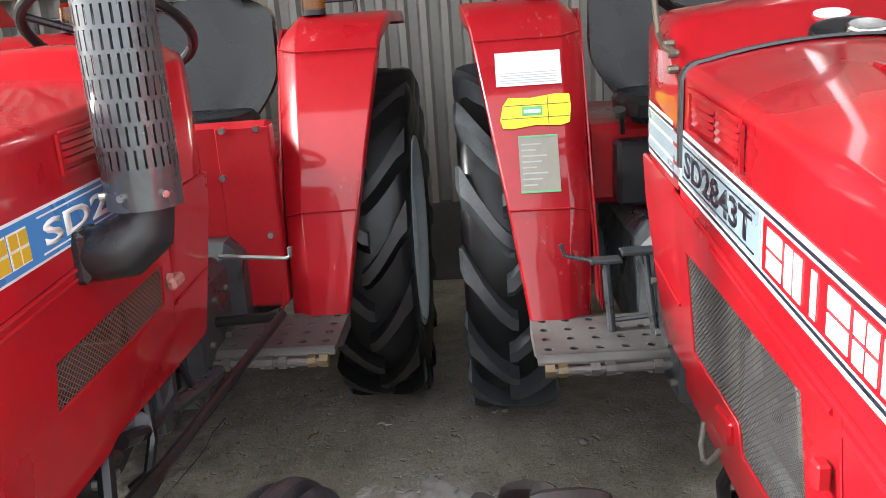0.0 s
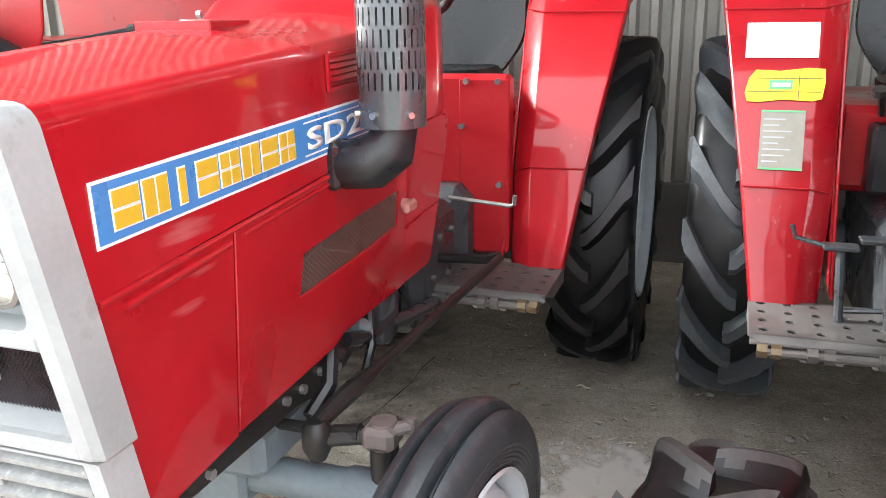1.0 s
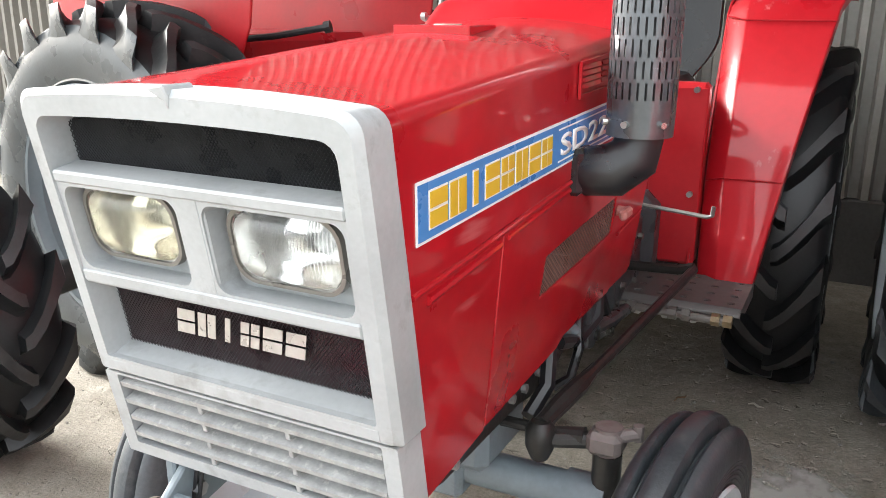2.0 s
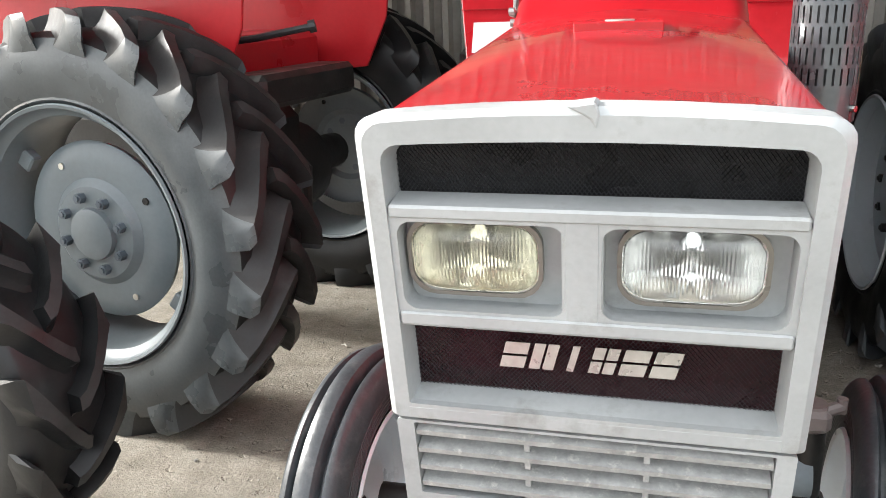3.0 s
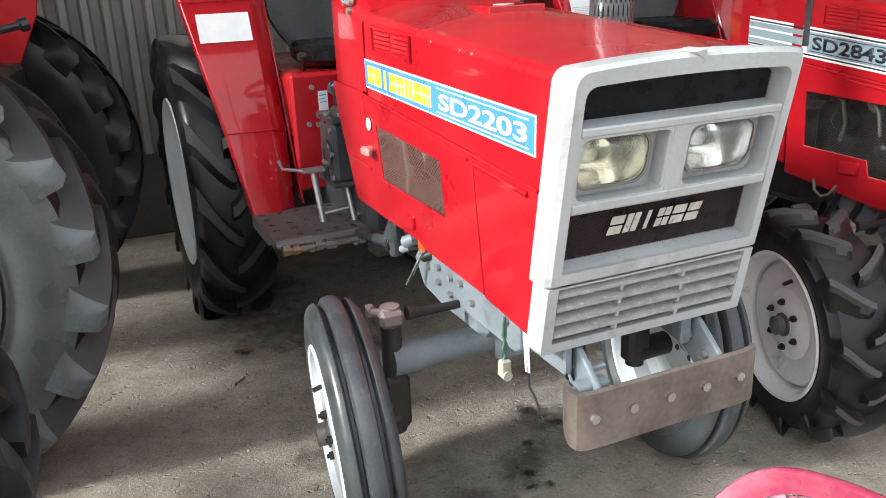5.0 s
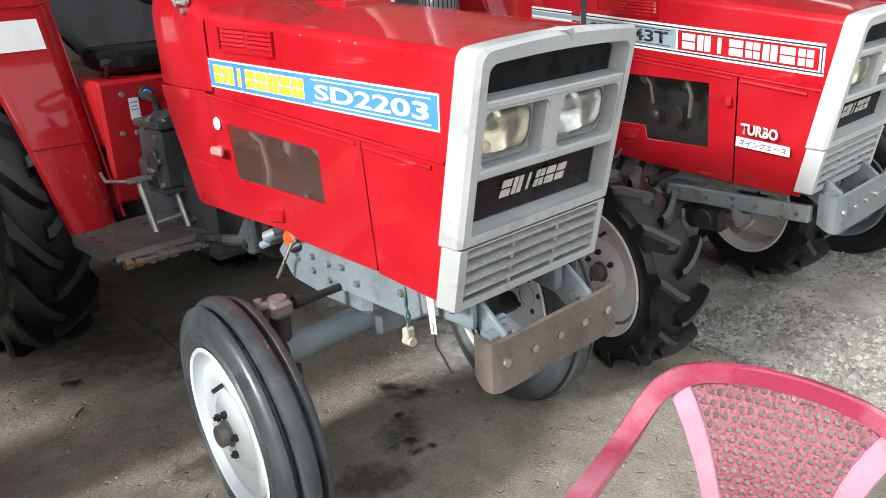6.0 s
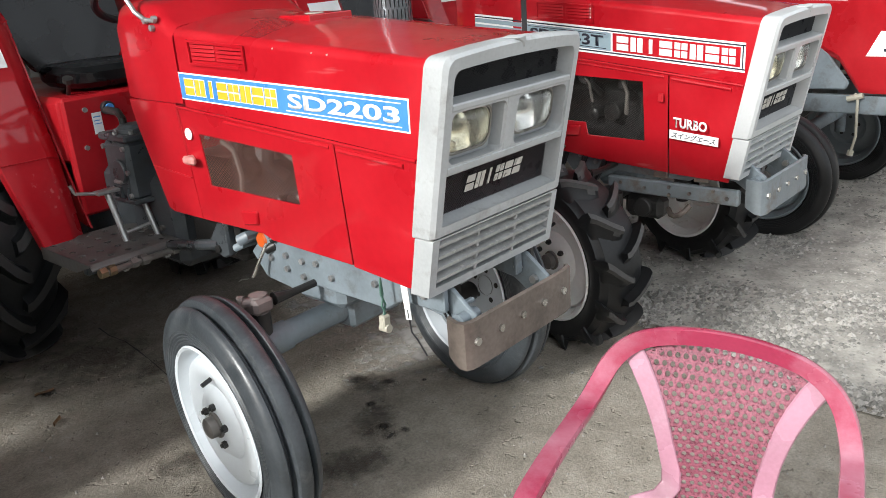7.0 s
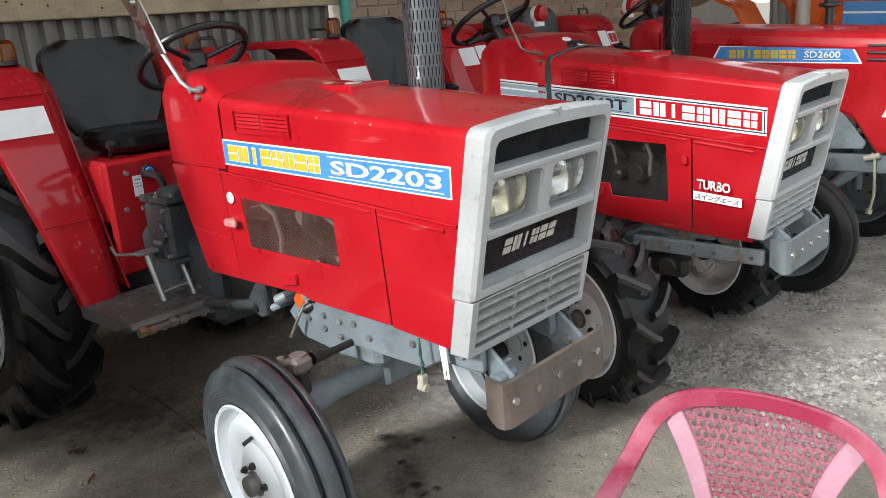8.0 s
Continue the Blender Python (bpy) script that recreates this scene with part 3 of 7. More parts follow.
def rim_mesh(r, W, dish, hub_r, side=1, holes=0, hole_r=0.012, hole_at=0.0, n=48):
    """Steel rim with rolled flanges, a well and a dished disc; dish: how far the disc lies inside the outer flange."""
    bm = bmesh.new()
    o = 0.44 * W
    prof = [(o + 0.004, r + 0.010), (o + 0.010, r + 0.006), (o + 0.006, r - 0.002), (o - 0.012, r - 0.008), (o - 0.030, r - 0.022), (-o + 0.03, r - 0.024), (-o + 0.012, r - 0.008), (-o - 0.006, r - 0.002), (-o - 0.01, r + 0.006), (-o - 0.004, r + 0.010)]
    revolve(bm, [(side * x, q) for x, q in prof], n=n)
    d = o - dish
    disc_prof = [(d - 0.03, r - 0.023), (d - 0.006, r - 0.034), (d, r - 0.05), (d - 0.004, r * 0.62), (d - 0.012, r * 0.5), (d + 0.004, r * 0.40), (d + 0.006, hub_r), (d + 0.006, 0.0)]
    revolve(bm, [(side * x, q) for x, q in disc_prof], n=n)
    return bm


def settle(bm, z):
    """Presses the tyre flat where it would sink into the ground, which lies z below the axle."""
    for v in bm.verts:
        if v.co.z < -z:
            v.co.x *= 1 + 0.6 * (-z - v.co.z)
            v.co.z = -z + 0.15 * (v.co.z + z)
    return bm


def bolts(parent, count, r, x, side, size, material, length=0.014, phase=0.0, name="wheel_bolt"):
    for k in range(count):
        a = 2 * math.pi * k / count + phase
        bm = bmesh.new()
        disc(bm, (0, r * math.cos(a), r * math.sin(a)), "x", size, side * x, side * (x + length), 6)
        disc(bm, (0, r * math.cos(a), r * math.sin(a)), "x", size * 0.55, side * (x + length), side * (x + length + 0.006), 8)
        part(name, bm, material, parent, smooth=20)


def corrugated(bm, length, height, pitch, depth, at):
    """A trapezoid-waved sheet; at(s, h, d)."""
    n = int(length / pitch)
    prof = []
    for i in range(n):
        for f, d in ((0, 0), (0.28, 0), (0.42, 1), (0.72, 1), (0.86, 0)):
            prof.append(((i + f) * pitch, d * depth))
    rows = []
    for d2 in (0.0, 0.002):
        for h in (0.0, height):
            rows.append([bm.verts.new(at(s, h, d + d2)) for s, d in prof])
    a, b, c, e = rows
    for i in range(len(prof) - 1):
        bm.faces.new((a[i], a[i + 1], b[i + 1], b[i]))
        bm.faces.new((c[i + 1], c[i], e[i], e[i + 1]))


# the place: floor, gravel, shed
def rise(t):
    t = min(1.0, max(0.0, t))
    return t * t * (3 - 2 * t)


def floor_z(x, y):
    """The worn floor swells a little between the first two tractors."""
    return 0.05 * rise((x - 0.1) / 0.3) * rise((1.75 - x) / 0.35) * rise((y - 1.35) / 0.6)


def build_ground():
    bm = bmesh.new()
    bmesh.ops.create_grid(bm, x_segments=180, y_segments=180, size=1.0)
    for v in bm.verts:
        v.co.x = 150 * v.co.x * abs(v.co.x)
        v.co.y = 150 * v.co.y * abs(v.co.y)
        v.co.z = floor_z(v.co.x, v.co.y)
    return tagged(part("ground", bm, CONCRETE), "dusty grey brown concrete shed floor with oil stains", "floor", kind="structure")


build_ground()

GX = lambda y: 1.02 + 0.10 * math.sin(2.1 * y + 0.6) + 0.05 * math.sin(6.3 * y)


def build_gravel():
    bm = bmesh.new()
    ys = [-6 + 0.12 * i for i in range(61)]
    xs = [0, 0.03, 0.08, 0.16, 0.28, 0.45, 0.7, 1.0, 1.4, 1.9, 2.5, 3.2, 4.2, 6, 9]
    rings = []
    for y in ys:
        ring = []
        for i, dx in enumerate(xs):
            x = GX(y) + dx
            z = floor_z(x, y) + 0.004 + (0.0 if i == 0 else 0.008 * (0.5 + 0.5 * noise.noise((x * 3, y * 3, 1))) * min(1, dx * 8))
            ring.append((x, y, z))
        rings.append(ring)
    loft(bm, rings, closed=False)
    tagged(part("gravel_bed", bm, GRAVEL_BED), "pale grey compacted gravel yard beside the concrete", "gravel", kind="structure")
    rnd = random.Random(4)
    V, F = [], []
    ico = [(0, 0, 1), (0.9, 0, 0.1), (0.28, 0.85, 0.15), (-0.72, 0.53, 0.05), (-0.72, -0.53, 0.12), (0.28, -0.85, 0.08), (0, 0, -0.7)]
    tri = [(0, 1, 2), (0, 2, 3), (0, 3, 4), (0, 4, 5), (0, 5, 1), (6, 2, 1), (6, 3, 2), (6, 4, 3), (6, 5, 4), (6, 1, 5)]
    for k in range(90000):
        y = -1.5 + 2.6 * rnd.random()
        x = GX(y) - 0.05 + 4.2 * rnd.random() ** 1.4
        dense = noise.noise((x * 1.7, y * 1.7, 7))
        if dense < 0.0 and rnd.random() < 0.5:
            continue
        s = 0.0025 + (0.017 if dense > 0.05 else 0.011) * rnd.random() ** (2.6 if dense > 0.05 else 3.4)
        if x < GX(y):
            s *= 0.6
        a = rnd.random() * 6.28
        c, sn = math.cos(a), math.sin(a)
        sx, sy, sz = s * (0.8 + 0.6 * rnd.random()), s * (0.8 + 0.4 * rnd.random()), s * (0.45 + 0.4 * rnd.random())
        o = len(V)
        for px, py, pz in ico:
            j = 0.8 + 0.4 * rnd.random()
            qx, qy = px * sx * j, py * sy * j
            V.append((x + c * qx - sn * qy, y + sn * qx + c * qy, floor_z(x, y) + 0.006 + pz * sz * j))
        F += [tuple(o + i for i in t) for t in tri]
    me = bpy.data.meshes.new("loose_gravel")
    me.from_pydata(V, [], F)
    me.materials.append(CRUSHED)
    tagged(new("loose_gravel", me), "loose grey crushed stones on the yard", "gravel", kind="stuff")


build_gravel()

WALL_Y = 3.6


def build_shed():
    bm = bmesh.new()
    box(bm, -7.2, 2.56, WALL_Y - 0.02, WALL_Y + 0.12, 0, 0.46, 0.006)
    tagged(part("wall_foot", bm, FOOT), "dark concrete kerb wall under the sheets", "wall", kind="structure")
    bm = bmesh.new()
    corrugated(bm, 9.75, 1.16, 0.105, 0.046, lambda s, h, d: (-7.2 + s, WALL_Y + 0.05 - d, h + 0.46))
    tagged(part("wall_back", bm, TIN, smooth=0), "weathered grey corrugated steel sheet wall", "wall", kind="structure")
    # carried up beyond view to shut the bright gap under the roof
    bm = bmesh.new()
    corrugated(bm, 9.75, 2.02, 0.105, 0.046, lambda s, h, d: (-7.2 + s, WALL_Y + 0.13 - d, h + 1.66))
    tagged(part("wall_back_upper", bm, TIN, smooth=0), "corrugated steel sheet above the timber rail", "wall", kind="structure")
    bm = bmesh.new()
    box(bm, -7.2, 2.52, WALL_Y - 0.05, WALL_Y + 0.02, 1.595, 1.79, 0.006)
    rail = tagged(part("timber_rail", bm, TIMBER), "weathered brown timber wall rail with nail holes", "beam", kind="structure")
    rnd = random.Random(9)
    for k in range(14):
        bm = bmesh.new()
        x = 0.2 + 2.2 * rnd.random()
        disc(bm, (x, 0, 1.63 + 0.13 * rnd.random()), "y", 0.006, WALL_Y - 0.056, WALL_Y - 0.048, 8)
        part("nail", bm, IRON, rail)
    # unseen roof strip, its front edge set by how dark the back should be
    bm = bmesh.new()
    corrugated(bm, 17.5, 1.7, 0.15, 0.03, lambda s, h, d: (-7.5 + s, 2.2 + h, 3.7 - d))
    tagged(part("ceiling", bm, TIN, smooth=0), "unseen corrugated shed roof, reach set to shade the back", "roof", kind="structure")
    # added out of view: keeps the sky off the third tractor
    bm = bmesh.new()
    corrugated(bm, 8.0, 2.8, 0.15, 0.03, lambda s, h, d: (2.6 + s, -0.6 + h, 3.4 - d))
    tagged(part("ceiling_side", bm, TIN, smooth=0), "unseen sheet added to shade the next bay", "roof", kind="structure")
    # added out of view to cut skylight on the hoods and grille tops
    bm = bmesh.new()
    corrugated(bm, 5.7, 1.7, 0.15, 0.03, lambda s, h, d: (-3.2 + s, 0.5 + h, 3.4 - d))
    tagged(part("ceiling_front", bm, TIN, smooth=0), "unseen sheet added to shade the hood tops in the row", "roof", kind="structure")
    # added sheet far to the right, never in view, that blocks the sky there
    bm = bmesh.new()
    corrugated(bm, 8.6, 3.4, 0.105, 0.03, lambda s, h, d: (10.4 + d, -5.0 + s, h))
    tagged(part("wall_east", bm, TIN, smooth=0), "unseen corrugated sheet added to block light from the right", "wall", kind="structure")
    # top raised beyond view as well, to keep light out over it
    bm = bmesh.new()
    box(bm, 2.56, 10.0, WALL_Y + 0.012, WALL_Y + 0.25, 0, 3.66, 0.004)
    wall = tagged(part("wall_brick", bm, MORTAR), "bare tan brick shed wall with pale mortar", "wall", kind="structure")
    return wall


FOOT = surface("dark concrete", (0.06, 0.058, 0.055), 0.85, vary=0.3, scale=4, fine=60, bump=0.3)
MORTAR = surface("pale mortar", (0.40, 0.36, 0.31), 0.9, vary=0.15, scale=8, fine=70, bump=0.3)
wall_brick = build_shed()


# tractors: facing -y, the ground below the front of the grille is the origin
SHEAR = 0.20


def lean_back(bm, z0=1.10):
    for v in bm.verts:
        v.co.x *= 0.993
        v.co.y += (z0 - v.co.z) * SHEAR


def hood_edge(y):
    return 1.205 + 0.066 * min(1.0, max(0.0, (y - 0.05) / 0.95))


def hood_line(y):
    return 0.993 + 0.068 * (y - 0.084)


def hood_section(y, low, w=0.25, r=0.024, crown=0.029, inset=0.0):
    top = hood_edge(y) - inset
    w -= inset
    crown *= 0.42 + 0.58 * min(1.0, max(0.0, (y - 0.06) / 0.42))
    pts = [(-w, y, low), (-w, y, low + 0.4 * (top - r - low)), (-w + 0.001, y, top - r)]
    for k in range(1, 6):
        a = radians(180 - 90 * k / 6)
        pts.append((-w + r + r * math.cos(a), y, top - r + r * math.sin(a)))
    for k in range(-6, 7):
        x = k / 6 * (w - r)
        pts.append((x, y, top + crown * (1 - (x / (w - r)) ** 2) * 0.9))
    for k in range(5, 0, -1):
        a = radians(90 * k / 6)
        pts.append((w - r + r * math.cos(a), y, top - r + r * math.sin(a)))
    pts += [(w - 0.001, y, top - r), (w, y, low + 0.4 * (top - r - low)), (w, y, low)]
    return pts


def build_hood(tr, spec):
    ys = [0.036, 0.06, 0.15, 0.25, 0.35, 0.45, 0.55, 0.65, 0.75, 0.85, 0.94, 0.975]
    bm = bmesh.new()
    outer = [hood_section(y, hood_line(y)) for y in ys]
    for k, ring in enumerate(outer[:4]):
        for i, p in enumerate(ring):
            ring[i] = (p[0], p[1] + (1.16 - p[2]) * SHEAR * (1 - k / 4), p[2])
    loft(bm, outer, closed=False)
    inner = [hood_section(y, hood_line(y), inset=0.004) for y in ys]
    loft(bm, inner, closed=False)
    hood = part("hood", bm, RED, tr, "glossy red engine hood with scuffed edges")
    # small raised plate and filler on top
    bm = bmesh.new()
    prism(bm, [(-0.075, 0.60), (0.075, 0.60), (0.06, 0.745), (-0.06, 0.745)], "z", 1.254, 1.2825, 0.002)
    lid = part("hood_lid", bm, RED, hood)
    bm = bmesh.new()
    revolve(bm, [(1.2821, 0.026), (1.2841, 0.025), (1.2841, 0.0)], (0.0, 0.668, 0.0), "z", 24)
    part("lid_sticker", bm, PAPER_OLD, lid, "round faded sticker on the lid")
    return hood


def side_panel(tr, s, spec):
    """Lower side panels under the crease: a front one and a rear one with the wire screen."""
    x = lambda z: s * (0.25 - 0.03 * max(0.0, (1.0 - z) / 0.34))

    def sheet(name, outline, hole=None, label=""):
        bm = bmesh.new()
        tmp = bmesh.new()
        V = outline
        if hole:
            n = len(outline)
            # outline and hole have the same count and run together
            faces(tmp, [(0, y, z) for y, z in V] + [(0, y, z) for y, z in hole], [(i, (i + 1) % n, n + (i + 1) % n, n + i) for i in range(n)])
        else:
            faces(tmp, [(0, y, z) for y, z in V], [tuple(range(len(V)))])
        for v in tmp.verts:
            v.co.x = x(v.co.z)
        ext = bmesh.ops.extrude_face_region(tmp, geom=tmp.faces[:])
        for g in ext["geom"]:
            if isinstance(g, bmesh.types.BMVert):
                g.co.x -= s * 0.006
        bmesh.ops.recalc_face_normals(tmp, faces=tmp.faces)
        sharp = [e for e in tmp.edges if len(e.link_faces) == 2 and e.calc_face_angle(0) > 0.8]
        bmesh.ops.bevel(tmp, geom=sharp, offset=0.0015, segments=1, affect="EDGES")
        merge(bm, tmp)
        return part(name, bm, RED, tr, label)

    L = hood_line
    low = (0.638, 0.640) if spec.get("screen_big") else (0.680, 0.662)
    front = sheet("side_panel", [(0.075, L(0.075) - 0.004), (0.355, L(0.355) - 0.004), (0.364, low[0]), (0.18, low[1]), (0.138, low[1])])
    if spec.get("screen_big"):
        hole = [(0.95, 0.964), (0.70, 0.968), (0.459, 0.969), (0.459, 0.86), (0.459, 0.749), (0.700, 0.741), (0.708, 0.790), (0.95, 0.784)]
    else:
        hole = [(0.936, 0.978), (0.73, 0.968), (0.527, 0.957), (0.532, 0.89), (0.535, 0.822), (0.73, 0.823), (0.85, 0.824), (0.938, 0.824)]
    if s > 0 and not spec.get("screen_big"):
        hole = [(0.975, 0.935), (0.76, 0.925), (0.560, 0.912), (0.556, 0.875), (0.550, 0.840), (0.76, 0.846), (0.87, 0.852), (0.975, 0.858)]
    outl = [(1.022, L(1.02) - 0.004), (0.73, L(0.73) - 0.004), (0.359, L(0.36) - 0.004), (0.364, 0.86), (0.368, 0.684), (0.69, 0.694), (0.73, 0.708), (1.03, 0.705)]
    if spec.get("screen_big"):
        outl[4:] = [(0.368, 0.640), (0.69, 0.648), (0.73, 0.652), (1.03, 0.672)]
    rear = sheet("side_panel", outl, hole)
    face_x = lambda u, v, d: (x(v) - s * 0.004 + s * d, u, v)
    hull = [hole[0], hole[2], hole[4], hole[6], hole[7]] if not spec.get("screen_big") else [hole[0], hole[2], hole[4], hole[5], hole[7]]
    bm = bmesh.new()
    wire_screen(bm, hull, face_x, *spec.get("mesh", (0.0135, 0.0013)), 0.75, 0.0004)
    tagged(part("wire_screen", bm, spec.get("wire", SCREEN), rear, smooth=0), "rusty expanded metal screen", kind="stuff")
    # crease bead along the panel tops and the pressed rib
    bm = bmesh.new()
    tube(bm, [(s * 0.2495, 0.09, L(0.09) - 0.006), (s * 0.2495, 1.02, L(1.02) - 0.006)], 0.0045, 8)
    part("panel_bead", bm, RED, tr)
    bm = bmesh.new()
    tube(bm, [(s * 0.248, 0.13, L(0.1) - 0.022), (s * 0.248, 0.345, L(0.34) - 0.022)], 0.0065, 8)
    tube(bm, [(s * 0.248, 0.375, L(0.37) - 0.02), (s * 0.248, 0.80, L(0.8) - 0.02)], 0.005, 8)
    part("pressed_rib", bm, RED, tr)
    # latch
    bm = bmesh.new()
    if spec.get("screen_big"):
        box(bm, *sorted((s * 0.246, s * 0.262)), 0.372, 0.392, 0.905, 0.935, 0.003)
        part("latch", bm, RED_DULL, rear, "small square red latch")
    else:
        disc(bm, (0, 1.0, 0.900), "x", 0.012, s * 0.24, s * 0.262, 12, 0.002)
        box(bm, *sorted((s * 0.255, s * 0.272)), 0.955, 1.012, 0.888, 0.912, 0.006)
        part("latch", bm, LATCH, rear, "rusty pink latch knob")
    # recessed grip
    if s < 0:
        bm = bmesh.new()
        prism(bm, [(0.73, 0.775), (0.81, 0.765), (0.80, 0.725), (0.735, 0.735)], "x", s * 0.224, s * 0.2365, 0.004)
        part("panel_pressing", bm, RED, rear)
    # louvred vent in the hood side
    bm = bmesh.new()
    ring_frame(bm, [(0.655, 1.165), (0.91, 1.172), (0.91, 1.240), (0.655, 1.226)], [(0.662, 1.172), (0.903, 1.178), (0.903, 1.233), (0.662, 1.220)], 0, 0.005)
    for v in bm.verts:
        v.co = (s * (0.2515 + (0.005 - v.co.y)), v.co.x, v.co.z)
    vent = part("vent", bm, RED, tr)
    for g in (0, 1):
        for k in range(5):
            z = 1.180 + k * 0.0105
            y0 = 0.668 + g * 0.121
            bm = bmesh.new()
            rings = []
            for y, e in ((y0, 0.15), (y0 + 0.012, 1), (y0 + 0.10, 1), (y0 + 0.112, 0.15)):
                dz = 0.03 * (y - 0.66)
                rings.append([(s * 0.2495, y, z + dz), (s * (0.2505 + 0.006 * e), y, z + dz + 0.001), (s * (0.2505 + 0.002 * e), y, z + dz + 0.008)])
            loft(bm, rings)
            part("louvre", bm, RED, vent)
    return rear


LATCH = surface("rusty pink latch", (0.50, 0.20, 0.18), 0.5, vary=0.2, scale=30, fine=120, bump=0.3, dirt=(0.25, 0.1, 0.06), dirt_amount=0.4, dirt_scale=40)
SCREEN_PALE = surface("grey screen wire", (0.050, 0.046, 0.041), 0.5, metal=0.3, vary=0.2, scale=20, fine=120, bump=0.0, dirt=(0.20, 0.11, 0.07), dirt_amount=0.3, dirt_scale=8)
SCREEN = surface("dull screen wire", (0.19, 0.090, 0.070), 0.5, metal=0.2, vary=0.2, scale=20, fine=120, bump=0.0, dirt=(0.22, 0.10, 0.06), dirt_amount=0.4, dirt_scale=8)


def build_cowl(tr):
    """Dash cowl behind the hood, narrowing to the seat, with its lower wings."""
    bm = bmesh.new()
    rings = []
    for y, w, top, cr in ((0.982, 0.2515, 1.274, 0.016), (1.01, 0.2515, 1.284, 0.014), (1.075, 0.250, 1.328, 0.012), (1.10, 0.249, 1.336, 0.012), (1.20, 0.245, 1.342, 0.012), (1.28, 0.238, 1.336, 0.012), (1.335, 0.222, 1.30, 0.01)):
        low = 1.062
        r = 0.042
        ring = [(-w, y, low), (-w, y, top - r)]
        for k in range(1, 6):
            a = radians(180 - 90 * k / 6)
            ring.append((-w + r + r * math.cos(a), y, top - r + r * math.sin(a)))
        for k in range(-4, 5):
            u = k / 4 * (w - r)
            ring.append((u, y, top + cr * (1 - (u / (w - r)) ** 2)))
        for k in range(5, 0, -1):
            a = radians(90 * k / 6)
            ring.append((w - r + r * math.cos(a), y, top - r + r * math.sin(a)))
        ring += [(w, y, top - r), (w, y, low)]
        rings.append(ring)
    loft(bm, rings)
    cowl = part("cowl", bm, RED, tr, "red dash cowl behind the hood")
    for s in (-1, 1):
        bm = bmesh.new()
        prism(bm, [(1.036, 1.058), (1.30, 1.060), (1.285, 0.98), (1.225, 0.712), (1.20, 0.702), (1.036, 0.702)], "x", s * 0.236, s * 0.246, 0.003)
        for v in bm.verts:
            v.co.x -= s * 0.03 * max(0, (1.0 - v.co.z) / 0.34)
        wing = part("cowl_wing", bm, RED, tr)
        bm = bmesh.new()
        tube(bm, [(s * 0.232, 1.04, 0.835), (s * 0.232, 1.25, 0.85)], 0.003, 6)
        part("panel_seam", bm, RED_DULL, wing)
    return cowl


def build_grille(tr, spec):
    bm = bmesh.new()
    # outer shroud ring
    def arch(pts, c, w=0.25, ztop=1.15):
        return [(x, z + (c * (1 - (x / w) ** 2) if z > ztop else 0.0)) for x, z in pts]

    def dense(x0, x1, z0, z1, r, r2):
        out = []
        for cx, cz, a0, rr in ((x1 - r, z1 - r, 0, r), (x0 + r, z1 - r, 90, r), (x0 + r2, z0 + r2, 180, r2), (x1 - r2, z0 + r2, 270, r2)):
            for k in range(5):
                a = radians(a0 + 90 * k / 4)
                out.append((cx + rr * math.cos(a), cz + rr * math.sin(a)))
            if a0 == 0:
                out += [(x1 - r + (x0 - x1 + 2 * r) * f, z1) for f in (0.15, 0.3, 0.45, 0.6, 0.75, 0.9)]
        return out
    outer = arch(dense(-0.2535, 0.2535, 0.808, 1.209, 0.022, 0.006), 0.012)
    front = arch(dense(-0.244, 0.244, 0.812, 1.201, 0.024, 0.006), 0.012)
    inner = arch(dense(-0.224, 0.224, 0.835, 1.177, 0.020, 0.004), 0.008)
    deep = arch(dense(-0.219, 0.219, 0.838, 1.172, 0.016, 0.004), 0.008)
    loft(bm, [[(x, y, z) for x, z in o] for o, y in ((outer, 0.063), (outer, 0.010), (front, 0.001), (inner, 0.0), (deep, 0.052))], True, False)
    # crest notch
    prism(bm, [(-0.022, 1.2225), (0.008, 1.2265), (0.013, 1.214), (0.009, 1.198), (0.004, 1.209)], "y", -0.002, 0.045, 0.002)
    # bars: below the upper screen, above and below the badge
    def wedge(z0, z1, zb0, zb1, depth, x=0.223, y=0.0):
        prism(bm, [(y, z0), (y, z1), (y + depth, zb1), (y + depth, zb0)], "x", -x, x, 0.003)
    wedge(1.093, 1.109, 1.101, 1.117, 0.046)
    wedge(0.953, 0.972, 0.940, 0.958, 0.046)
    wedge(0.811, 0.832, 0.835, 0.848, 0.05, 0.228)
    # lamp housings: rounded frames, centre pillar
    ring_frame(bm, rounded(-0.226, -0.014, 0.962, 1.10, 0.01), rounded(-0.216, -0.024, 0.975, 1.089, 0.018), 0.004, 0.05)
    ring_frame(bm, rounded(0.004, 0.226, 0.962, 1.10, 0.01), rounded(0.016, 0.216, 0.975, 1.089, 0.018), 0.004, 0.05)
    box(bm, -0.028, 0.018, 0.003, 0.05, 0.965, 1.10, 0.006)
    ring_frame(bm, rounded(-0.222, -0.006, 0.962, 1.10, 0.004, 5), rounded(-0.204, -0.059, 0.996, 1.082, 0.026, 5), 0.044, 0.054)
    ring_frame(bm, rounded(0.004, 0.222, 0.962, 1.10, 0.004, 5), rounded(0.040, 0.187, 0.996, 1.082, 0.026, 5), 0.044, 0.054)
    # lower louvre section
    outer2, inner2 = rounded(-0.246, 0.246, 0.662, 0.806, 0.004), rounded(-0.223, 0.223, 0.682, 0.802, 0.003)
    ring_frame(bm, outer2, inner2, 0.004, 0.060)
    lean_back(bm)
    shell = spec.get("shell", SILVER)
